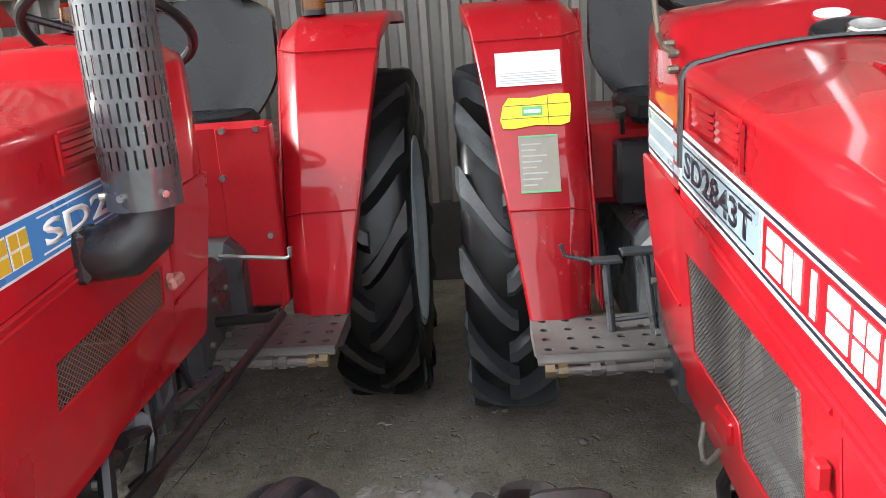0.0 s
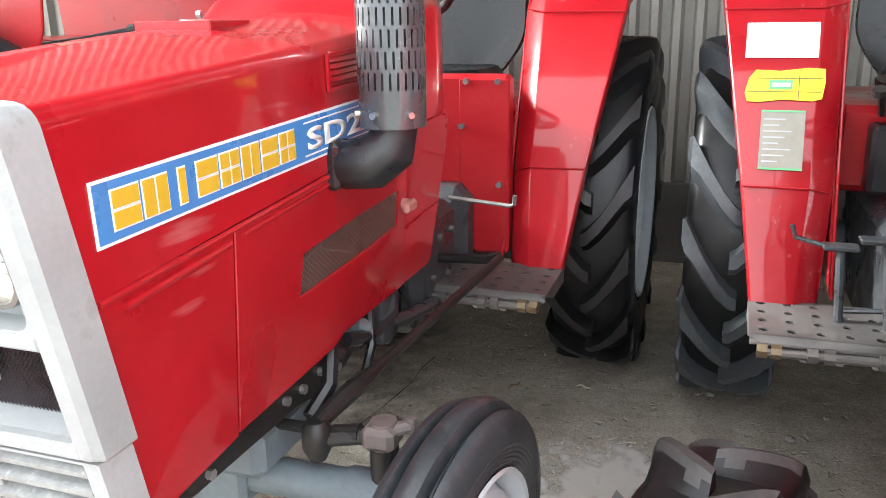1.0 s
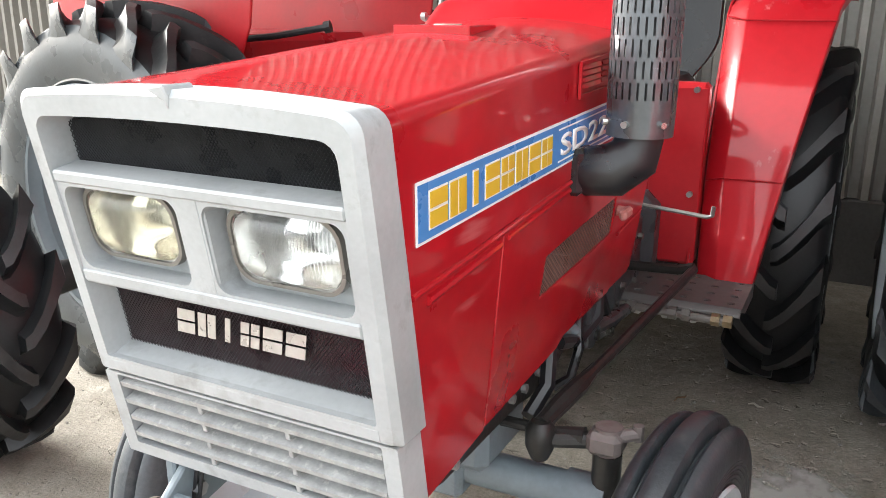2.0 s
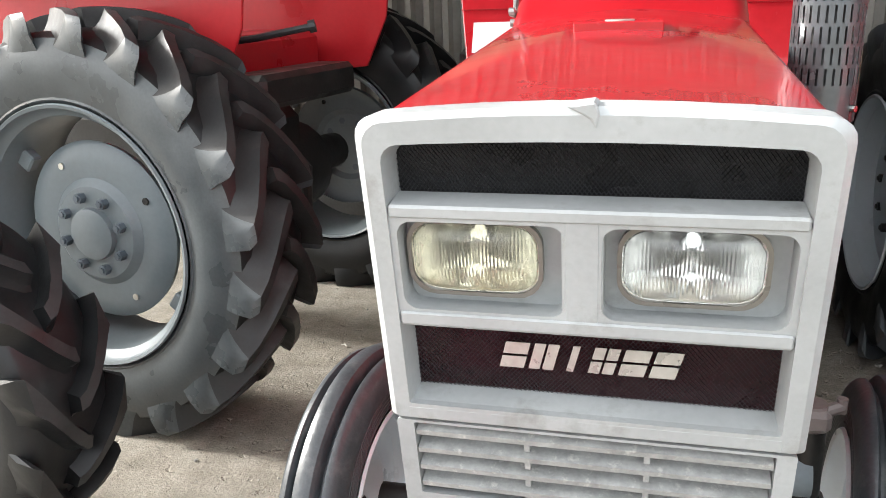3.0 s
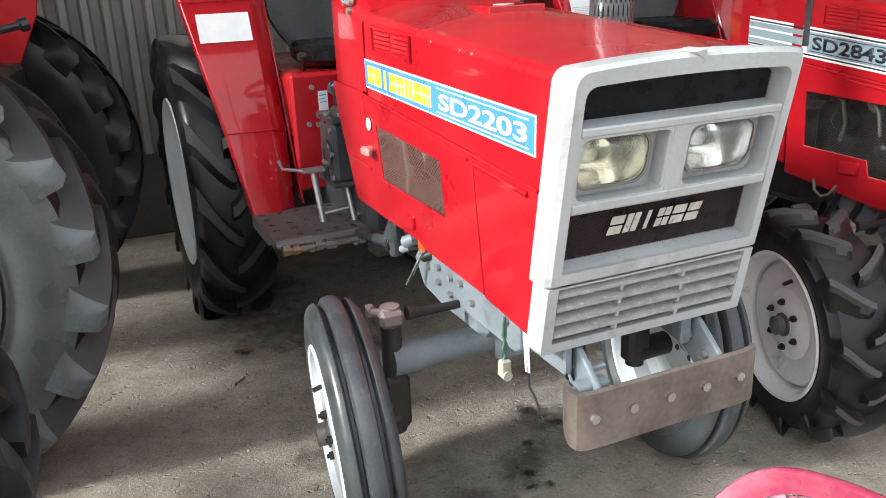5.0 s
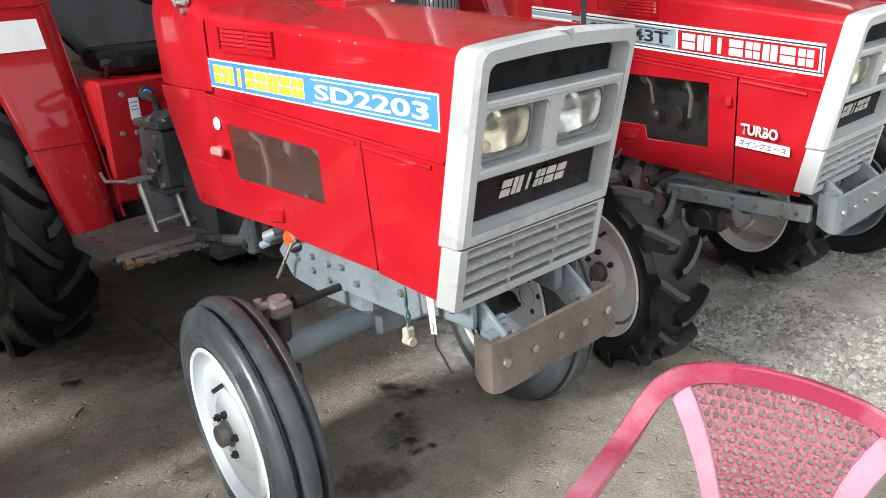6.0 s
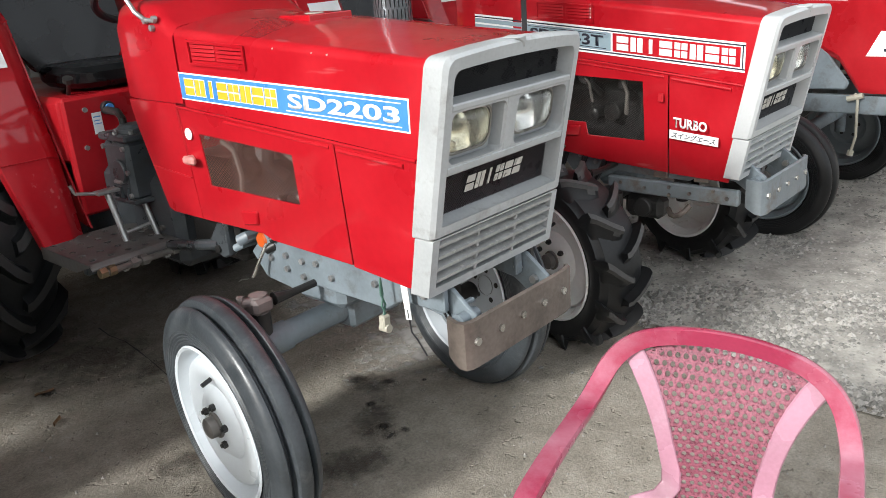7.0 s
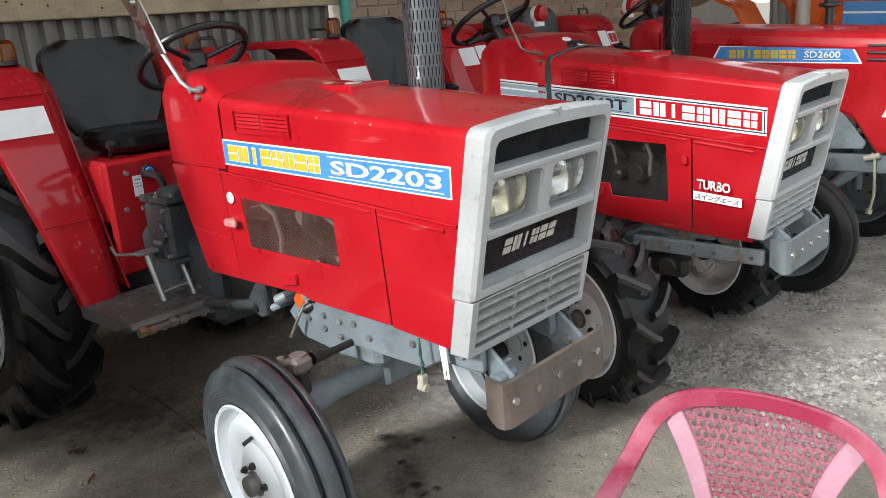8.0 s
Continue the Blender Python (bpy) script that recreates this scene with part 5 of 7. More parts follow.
    for y, z in ((1.40, 0.60), (1.52, 0.58), (1.46, 0.70), (1.36, 0.52), (1.56, 0.70)):
        for s in (-1, 1):
            bm = bmesh.new()
            disc(bm, (0, y, z), "x", 0.010, s * 0.16, s * 0.172, 6)
            part("bolt", bm, HUB, gear, smooth=20)
    bm = bmesh.new()
    box(bm, -0.27, 0.27, 1.76 if not spec.get("four") else 2.0, 2.66, 0.80, 1.035, 0.02)
    cover = part("seat_deck", bm, RED_DULL, tr, "red seat deck panel between the fenders")
    if not spec.get("four"):
        for name, b in (("deck_front", (-0.275, 0.02, 1.72, 1.758, 0.62, 1.037, 0.01)), ("tool_box", (0.024, 0.285, 1.735, 1.80, 0.58, 1.118, 0.012)), ("tool_box_lid", (0.136, 0.286, 1.728, 1.734, 0.59, 1.106, 0.003))):
            bm = bmesh.new()
            box(bm, *b)
            part(name, bm, RED_DULL, cover)
        for x, z in ((-0.2, 0.99), (-0.22, 0.86), (0.160, 1.10), (0.145, 0.97), (0.255, 1.10), (0.26, 0.80)):
            bm = bmesh.new()
            disc(bm, (x, 0, z), "y", 0.009, 1.712, 1.722 if x < 0 else 1.730, 8)
            part("bolt", bm, STEEL, cover, smooth=20)
    else:
        bm = bmesh.new()
        box(bm, -0.20, -0.06, 1.86, 1.96, 0.82, 1.00, 0.012)
        part("battery_box", bm, BLACK, cover, "black plastic box under the seat")
    bm = bmesh.new()
    tube(bm, [(-0.45, 2.32, 0.575), (0.45, 2.32, 0.575)], 0.075, 18)
    part("rear_axle", bm, GREYBLUE, tr)


HOSE = surface("pale hose", (0.15, 0.135, 0.118), 0.6, vary=0.15, bump=0.1)


def build_seat(tr):
    bm = bmesh.new()
    rings = []
    for z, w, d, y in ((1.05, 0.165, 0.17, 1.96), (1.07, 0.185, 0.19, 1.96), (1.105, 0.19, 0.195, 1.96), (1.125, 0.17, 0.175, 1.965)):
        rings.append([(w * math.copysign(abs(math.cos(a)) ** 0.6, math.cos(a)), y + d * math.copysign(abs(math.sin(a)) ** 0.6, math.sin(a)), z) for a in (2 * math.pi * k / 28 for k in range(28))])
    loft(bm, rings)
    seat = part("seat", bm, VINYL, tr, "black vinyl bucket seat")
    bm = bmesh.new()
    rings = []
    for f in range(17):
        t = f / 16
        z = 1.10 + 0.37 * t
        w = 0.235 * (0.66 + 0.34 * math.sin(min(1.0, t / 0.42) * math.pi / 2)) * (1 - 0.06 * t) * (1.0 if t < 0.8 else math.sqrt(max(0.12, 1 - ((t - 0.8) / 0.22) ** 2 * 0.8)))
        y = 2.17 + 0.09 * t
        ring = [(w * u, y - 0.05 * u * u - 0.03 * (1 - abs(u)), z) for u in (-1, -0.75, -0.5, -0.25, 0, 0.25, 0.5, 0.75, 1)]
        ring += [(w * u, y - 0.05 * u * u + 0.05, z) for u in (1, 0.75, 0.5, 0.25, 0, -0.25, -0.5, -0.75, -1)]
        rings.append(ring)
    loft(bm, rings)
    part("backrest", bm, VINYL, seat, "black vinyl backrest")
    bm = bmesh.new()
    box(bm, -0.10, 0.10, 1.90, 2.08, 1.03, 1.05, 0.004)
    tube(bm, [(-0.19, 1.84, 1.03), (-0.20, 1.80, 1.07), (-0.21, 1.77, 1.09)], 0.008, 8)
    tube(bm, [(-0.21, 1.775, 1.085), (-0.212, 1.768, 1.10)], 0.018, 10)
    part("seat_base", bm, IRON, seat)


def build_steering(tr, y=1.45, z=1.42):
    bm = bmesh.new()
    m = Matrix.Translation((0, y, z)) @ Euler((radians(-32), 0, 0)).to_matrix().to_4x4()
    tmp = bmesh.new()
    tube(tmp, [(0.19 * math.cos(a), 0.19 * math.sin(a), 0) for a in (2 * math.pi * k / 40 for k in range(41))], 0.013, 10)
    bmesh.ops.transform(tmp, matrix=m, verts=tmp.verts)
    merge(bm, tmp)
    wheel = part("steering_wheel", bm, BLACK, tr, "black steering wheel")
    bm = bmesh.new()
    tmp = bmesh.new()
    for a in (90, 210, 330):
        tube(tmp, [(0, 0, -0.02), (0.187 * math.cos(radians(a)), 0.187 * math.sin(radians(a)), 0)], 0.009, 8)
    revolve(tmp, [(-0.05, 0.03), (-0.01, 0.045), (0.004, 0.04), (0.008, 0.0)], (0, 0, 0), "z", 20)
    bmesh.ops.transform(tmp, matrix=m, verts=tmp.verts)
    merge(bm, tmp)
    part("spokes", bm, BLACK, wheel)
    bm = bmesh.new()
    tube(bm, [(0, y - 0.13, z - 0.17), (0, y - 0.01, z - 0.02)], 0.022, 12)
    part("steering_column", bm, BLACK, tr)


def build_exhaust(tr, top=1.95, steel=None):
    steel = steel or SHIELD
    cx, cy = 0.345, 0.712
    bm = bmesh.new()
    n, rows, z0, z1 = 28, int((top - 1.165) / 0.033), 1.165, top
    perforated(bm, n, rows, lambda u, v, d: (cx + (0.058 - 0.0015 * d) * math.cos(2 * math.pi * u), cy + (0.058 - 0.0015 * d) * math.sin(2 * math.pi * u), z0 + (z1 - z0) * v), 0.15, 0.41, True, 4)
    sh = part("exhaust_shield", bm, steel, tr, "dark slotted exhaust heat shield", smooth=40)
    bm = bmesh.new()
    revolve(bm, [(1.105, 0.0565), (1.165, 0.058), (1.165, 0.0565), (1.105, 0.055)], (cx, cy, 0), "z", 36, closed=True)
    part("shield_collar", bm, steel, sh)
    for a in (-100, -150, -40, 60):
        bm = bmesh.new()
        tube(bm, [(cx + 0.055 * math.cos(radians(a)), cy + 0.055 * math.sin(radians(a)), 1.128), (cx + 0.065 * math.cos(radians(a)), cy + 0.065 * math.sin(radians(a)), 1.128)], 0.006, 8)
        part("screw", bm, CHROME, sh)
    bm = bmesh.new()
    tube(bm, [(0.240, 0.682, 1.048), (0.268, 0.686, 1.040), (0.310, 0.695, 1.044), (0.340, 0.707, 1.068), (cx, cy, 1.10), (cx, cy, top + 0.05)], [0.034, 0.044, 0.048, 0.046, 0.042, 0.03], 16)
    box(bm, 0.238, 0.268, 0.645, 0.715, 1.000, 1.082, 0.008)
    part("exhaust_elbow", bm, BLACK, sh, "black cast exhaust elbow")
    for y, z in ((0.66, 1.02), (0.70, 1.02)):
        bm = bmesh.new()
        disc(bm, (0, y, z), "x", 0.009, 0.266, 0.276, 8)
        part("screw", bm, CHROME, sh)


SHIELD = surface("blued shield steel", (0.125, 0.137, 0.148), 0.31, metal=0.65, vary=0.2, scale=10, fine=80, bump=0.1, dirt=(0.16, 0.16, 0.16), dirt_amount=0.2, dirt_scale=6)


SHIELD_DARK = surface("black shield steel", (0.020, 0.021, 0.023), 0.22, metal=0.6, vary=0.3, scale=10, fine=80, bump=0.1)


def front_axle(tr, hub_x, y, z, spec):
    four = spec.get("four")
    X0 = hub_x - 0.115
    bm = bmesh.new()
    tube(bm, [(-X0, y, z + 0.155), (X0, y, z + 0.155)], 0.036, 18)
    tube(bm, [(-X0 - 0.005, y, z + 0.155), (-X0 + 0.07, y, z + 0.155)], 0.042, 18)
    tube(bm, [(X0 + 0.005, y, z + 0.155), (X0 - 0.07, y, z + 0.155)], 0.042, 18)
    box(bm, -0.10, 0.10, y - 0.05, y + 0.05, z + 0.10, z + 0.23, 0.012)
    ax = part("front_axle", bm, IRON if four else GREYBLUE, tr, "dark oily driven front axle" if four else "grey tubular front axle")
    for s in (-1, 1):
        X = s * X0
        bm = bmesh.new()
        tube(bm, [(X, y, z - 0.04), (X, y, z + 0.25)], 0.026, 14)
        tube(bm, [(X, y, z), (s * (hub_x - 0.01), y, z)], 0.034, 14)
        box(bm, X - 0.035, X + 0.035, y - 0.03, y + 0.03, z - 0.03, z + 0.12, 0.012)
        kp = part("kingpin", bm, IRON, ax, "dark kingpin and stub axle")
        bm = bmesh.new()
        box(bm, X - 0.034, X + 0.028, y - 0.032, y + 0.028, z + 0.252, z + 0.295, 0.010)
        tube(bm, [(X, y, z + 0.25), (X, y, z + 0.300)], 0.024, 12)
        tube(bm, [(X + s * 0.02, y, z + 0.285), (X + s * 0.048, y + 0.01, z + 0.292)], 0.012, 10)
        tube(bm, [(X + s * 0.048, y + 0.01, z + 0.28), (X + s * 0.048, y + 0.01, z + 0.308)], 0.010, 8)
        arm = part("steering_arm", bm, ARM, kp, "pinkish grey cast steering arm")
    bm = bmesh.new()
    tube(bm, [(-X0 + 0.04, y - 0.01, z + 0.275), (-X0 + 0.10, y - 0.01, z + 0.27), (X0 - 0.10, y - 0.01, z + 0.27), (X0 - 0.04, y - 0.01, z + 0.275)], [0.018, 0.011, 0.011, 0.018], 10)
    part("tie_rod", bm, IRON, ax, "dark steering tie rod")
    if not four:
        X = X0 - 0.115
        bm = bmesh.new()
        tube(bm, [(X0, y, z + 0.272), (X, y - 0.03, z + 0.262)], 0.015, 10)
        tube(bm, [(X, y - 0.03, z + 0.225), (X, y - 0.03, z + 0.25), (X, y - 0.03, z + 0.285), (X, y - 0.03, z + 0.298)], [0.016, 0.027, 0.027, 0.018], 14)
        part("ball_joint", bm, IRON, ax, "oily steering ball joint")
        bm = bmesh.new()
        tube(bm, [(X, y - 0.03, z + 0.29), (X + 0.01, y + 0.05, z + 0.30), (X + 0.02, y + 0.12, z + 0.305), (X + 0.025, y + 0.18, z + 0.307), (X + 0.09, 1.44, 0.66)], [0.016, 0.019, 0.019, 0.012, 0.012], 10)
        part("drag_link", bm, IRON, ax, "rusty steering drag link")
        bm = bmesh.new()
        tube(bm, [(X + 0.09, 1.44, 0.665), (X + 0.05, 1.45, 0.650), (0.15, 1.46, 0.64)], 0.014, 8)
        part("drop_arm", bm, IRON, ax)
    if not four:
        for o in [ax] + list(ax.children_recursive):
            for v in o.data.vertices:
                k = (v.co.x + hub_x) / (2 * hub_x) if v.co.y < 1.0 else 0.0
                v.co.z += 0.020 * k
                v.co.y -= 0.020 * k
    return ax


ARM = surface("primer pink cast iron", (0.135, 0.113, 0.107), 0.55, vary=0.2, scale=20, fine=90, bump=0.25, dirt=(0.1, 0.07, 0.06), dirt_amount=0.4, dirt_scale=16)


def build_bumper(tr, material):
    bm = bmesh.new()
    rings = []
    for x, y, nx, ny, lo in ((-0.196, 0.085, 1, 0.1, 0.500), (-0.206, 0.062, 1, 0.1, 0.490), (-0.210, 0.042, 1, 0.3, 0.482), (-0.203, 0.026, 0.7, 0.7, 0.478), (-0.188, 0.017, 0.3, 1, 0.478), (-0.16, 0.015, 0, 1, 0.478),
                             (0.20, 0.015, 0, 1, 0.478), (0.236, 0.022, -0.3, 1, 0.478), (0.245, 0.035, -0.7, 0.7, 0.482)):
        a, b = x + 0.011 * nx, y + 0.011 * ny
        rings.append([(x, y, lo), (x, y, 0.598), (a, b, 0.600), (a, b, lo)])
    loft(bm, rings)
    bp_ = part("bumper", bm, material, tr, "bare rusty steel bumper plate")
    for x in (-0.17, -0.08, 0.01, 0.10, 0.19):
        bm = bmesh.new()
        disc(bm, (x, 0, 0.545), "y", 0.010, 0.020, 0.009, 10)
        part("bolt", bm, CHROME, bp_, smooth=20)
    for s in (-1, 1):
        bm = bmesh.new()
        prism(bm, [(0.03, 0.60), (0.10, 0.655), (0.30, 0.66), (0.30, 0.60), (0.14, 0.575), (0.03, 0.50)], "x", s * 0.142, s * 0.156, 0.003)
        bb = part("bumper_bracket", bm, GREYBLUE, tr, "grey bolted bumper bracket")
        for y, z in ((0.12, 0.61), (0.07, 0.585), (0.24, 0.635)):
            for x0, x1 in ((0.156, 0.168), (0.142, 0.130)):
                bm = bmesh.new()
                disc(bm, (0, y, z), "x", 0.012, s * x0, s * x1, 6)
                part("bolt", bm, STEEL, bb, smooth=20)
        bm = bmesh.new()
        if s < 0:
            tube(bm, [(-0.185, 0.060, 0.588), (-0.120, 0.060, 0.588)], 0.019, 14)
            tube(bm, [(-0.195, 0.060, 0.588), (-0.110, 0.060, 0.588)], 0.010, 10)
            box(bm, -0.150, -0.105, 0.070, 0.084, 0.610, 0.622, 0.003)
            part("pin_boss", bm, GREYBLUE, bb, "grey pin boss behind the bumper")
        else:
            box(bm, 0.105, 0.130, 0.10, 0.112, 0.60, 0.68, 0.003)
            part("strut", bm, GREYBLUE, bb, "pale grey upright strut")
    return bp_


def decal(tr, face, rows, name, material, label=""):
    for s0, s1, h0, h1, d0, d1 in rows:
        bm = bmesh.new()
        plate(bm, face, s0, s1, h0, h1, d0, d1)
        ob = part(name, bm, material, tr, label, smooth=0)
    return ob


def label_blue(tr, s, words):
    """Blue name strip: block emblem and the model number."""
    along = (0, -0.885, -0.028) if s < 0 else (0, 0.885, 0.028)
    corner = (-0.2502, 0.985, 1.076) if s < 0 else (0.2502, 0.098, 1.046)
    f = Face(corner, along, (0, -0.03 if s < 0 else -0.03, 1))
    f.n = Vector((s, 0, 0))
    base = decal(tr, f, [(0.0, 0.888, 0.0, 0.075, 0.0, 0.0012)], "name_strip", WHITE, "blue name strip with yellow blocks and white number")
    decal(base, f, [(0.004, 0.884, 0.004, 0.071, 0.0012, 0.0020)], "strip_field", BLUE)
    a, b = (0.03, 0.425), (0.475, 0.865)
    mark_blocks(f, a[0], a[1] + 0.02, 0.016, 0.059, 0.0030, YELLOW_LETTER, base, "bvnbqvbq", edge=WHITE)
    lettering(words, f, b[0] + 0.005, b[1] - 0.005, 0.0175, 0.0545, 0.0022, WHITE, base, "model_number", 0.028)
    decal(base, f, [(b[0] - 0.005, b[1], 0.062, 0.0645, 0.0020, 0.0028), (b[0] - 0.005, b[1], 0.010, 0.0125, 0.0020, 0.0028)], "strip_line", WHITE)


def label_grey(tr, s, words):
    along = (0, -1, -0.046) if s < 0 else (0, 1, 0.046)
    corner = (-0.2502, 1.215, 1.082) if s < 0 else (0.2502, 0.086, 1.030)
    f = Face(corner, along, (0, 0.0, 1))
    f.h = f.h * 1.157
    f.n = Vector((s, 0, 0))
    H = 0.083
    base = decal(tr, f, [(0.0, 1.128, 0.0, H, 0.0, 0.001)], "name_strip", WHITE, "white bordered name strip, grey and red fields")
    decal(base, f, [(0.0, 1.128, 0.006, 0.010, 0.001, 0.0018), (0.0, 1.128, H - 0.010, H - 0.006, 0.001, 0.0018), (1.118, 1.122, 0.006, H - 0.006, 0.001, 0.0018)], "strip_line", NAVY)
    lo, hi = (0.255, 0.63) if s < 0 else (0.50, 0.87)
    decal(base, f, [(lo, hi, 0.0135, H - 0.0135, 0.001, 0.0018)], "number_field", GREYDECAL)
    decal(base, f, [(0.0, 0.24, 0.012, 0.024, 0.001, 0.0018), (0.0, 0.24, 0.030, 0.050, 0.001, 0.0018), (0.0, 0.24, 0.056, 0.070, 0.001, 0.0018)], "strip_band", GREYDECAL)
    decal(base, f, [(hi + 0.008, 1.112, 0.0135, H - 0.0135, 0.001, 0.0018)], "red_field", RED)
    lettering(words, f, lo + 0.02, hi - 0.03, 0.024, 0.059, 0.0018, NAVY, base, "model_number", 0.025)
    decal(base, f, [(lo + 0.01, hi - 0.02, 0.0625, 0.0645, 0.0018, 0.0026), (lo + 0.01, hi - 0.02, 0.0185, 0.0205, 0.0018, 0.0026)], "number_line", NAVY)
    mark_blocks(f, hi + 0.025, 1.105, 0.020, 0.063, 0.0022, WHITE, base, "bvnbqvbq")


def pitch_down(root, names, front, rear):
    """Lowers the nose of the named parts, least at the back."""
    done = set()
    for o in root.children_recursive:
        top = o
        while top.parent and top.parent is not root:
            top = top.parent
        if top.name.split(".")[0] in names and o.data and o.data.name not in done:
            done.add(o.data.name)
            for v in o.data.vertices:
                v.co.z += front + (rear - front) * min(1.35, max(0.0, v.co.y))


def tractor(m, spec):
    tr = thing("tractor", m, spec["label"], "tractor", "parked tractors")
    build_hood(tr, spec)
    for s in (-1, 1):
        side_panel(tr, s, spec)
    build_cowl(tr)
    build_grille(tr, spec)
    build_frame(tr, spec)
    build_exhaust(tr, spec.get("exhaust", 1.95), spec.get("shield"))
    if spec["strip"] == "blue":
        for s in (-1, 1):
            label_blue(tr, s, spec["number"])
    else:
        for s in (-1, 1):
            label_grey(tr, s, spec["number"])
    if spec.get("nose"):
        pitch_down(tr, {"hood", "side_panel", "vent", "panel_bead", "pressed_rib", "cowl", "cowl_wing", "grille", "name_strip"}, *spec["nose"])
    four = spec.get("four")
    hx, hy, hz = (0.535, 0.612, 0.330) if four else (0.478, 0.598, 0.302)
    front_axle(tr, hx, hy, hz, spec)
    for s in (-1, 1):
        if four:
            front_wheel(tr, s, s * hx, hy, hz, 0.352, 0.20, 0.216, True, 2, -16, RIM_RUSTY, RUBBER, "chipped white front wheel")
        else:
            front_wheel(tr, s, s * hx, hy + (-0.020 if s > 0 else 0), hz + (0.020 if s > 0 else 0), 0.332, 0.132, 0.212, False, 3.2, -7.6, RIM_WHITE, RUBBER_DUSTY, "white steel front wheel")
        lift = 0.048 if (s < 0) == bool(four) else 0.0
        rear_wheel(tr, s, s * 0.505, 2.32 + 1.4 * lift, 0.575 + lift, 0.588, 0.275, 0.335, 0.09, RIM_WHITE, "white steel rear wheel", tyre_mat=RUBBER_DUST if four else None)
        fender(tr, s, spec)
        step_plate(tr, s, 1.43 if lift else 1.335)
        if s < 0:
            pedals(tr, s, 0.10 if four else 0.0, GEARGREY if four else STEEL)
        else:
            side_lever(tr)
        lamp_on_fender(tr, s)
        grab_handle(tr, s)
    build_bumper(tr, spec.get("bumper", RUST))
    build_seat(tr)
    build_steering(tr, *spec.get("wheel_at", (1.45, 1.42)))
    return tr


tractor_a = tractor(pose(0, 0, 0), dict(label="red compact tractor with silver grille and blue name strip", strip="blue", number="SD2203", wheel_at=(1.48, 1.375)))
tractor_b = tractor(pose(1.437, -0.133, 0), dict(label="red four-wheel-drive tractor with white grille and grey name strip", strip="grey", number="SD2843T", four=True, filler=True,
                                              screen_big=True, shell=SILVER_WHITE, mesh=(0.0118, 0.0010), wire=SCREEN_PALE, shield=SHIELD_DARK, nose=(-0.060, -0.012), bumper=GREYRUST, chassis=GREYRUST))


# details that set the first two tractors apart
def sticker(tr, face, s0, s1, h0, h1, material, label, name="sticker"):
    bm = bmesh.new()
    plate(bm, face, s0, s1, h0, h1, 0.0, 0.0010)
    return part(name, bm, material, tr, label, smooth=0)


def fender_face(s):
    """The flat front of the fender above its fold: s runs outwards."""
    up = Vector((0, 0.21, 0.475)).normalized()
    f = Face((s * 0.335, 1.762, 0.85), (s, 0, 0), up)
    f.n = Vector((0, -0.475, 0.21)).normalized()
    return f


def bars(parent, face, rows, d, material):
    for s0, s1, h0, h1 in rows:
        bm = bmesh.new()
        plate(bm, face, s0, s1, h0, h1, d, d + 0.0006)
        part("print_line", bm, material, parent, smooth=0)


def mirror_stalk(tr, s, x, y):
    bm = bmesh.new()
    tube(bm, [(s * x, y - 0.02, 1.290), (s * x, y + 0.03, 1.292), (s * (x + 0.005), y + 0.07, 1.315), (s * (x + 0.012), y + 0.10, 1.36), (s * (x + 0.02), y + 0.15, 1.43)], 0.007, 8)
    st = part("mirror_stalk", bm, STEEL, tr, "bent steel mirror stalk")
    return st


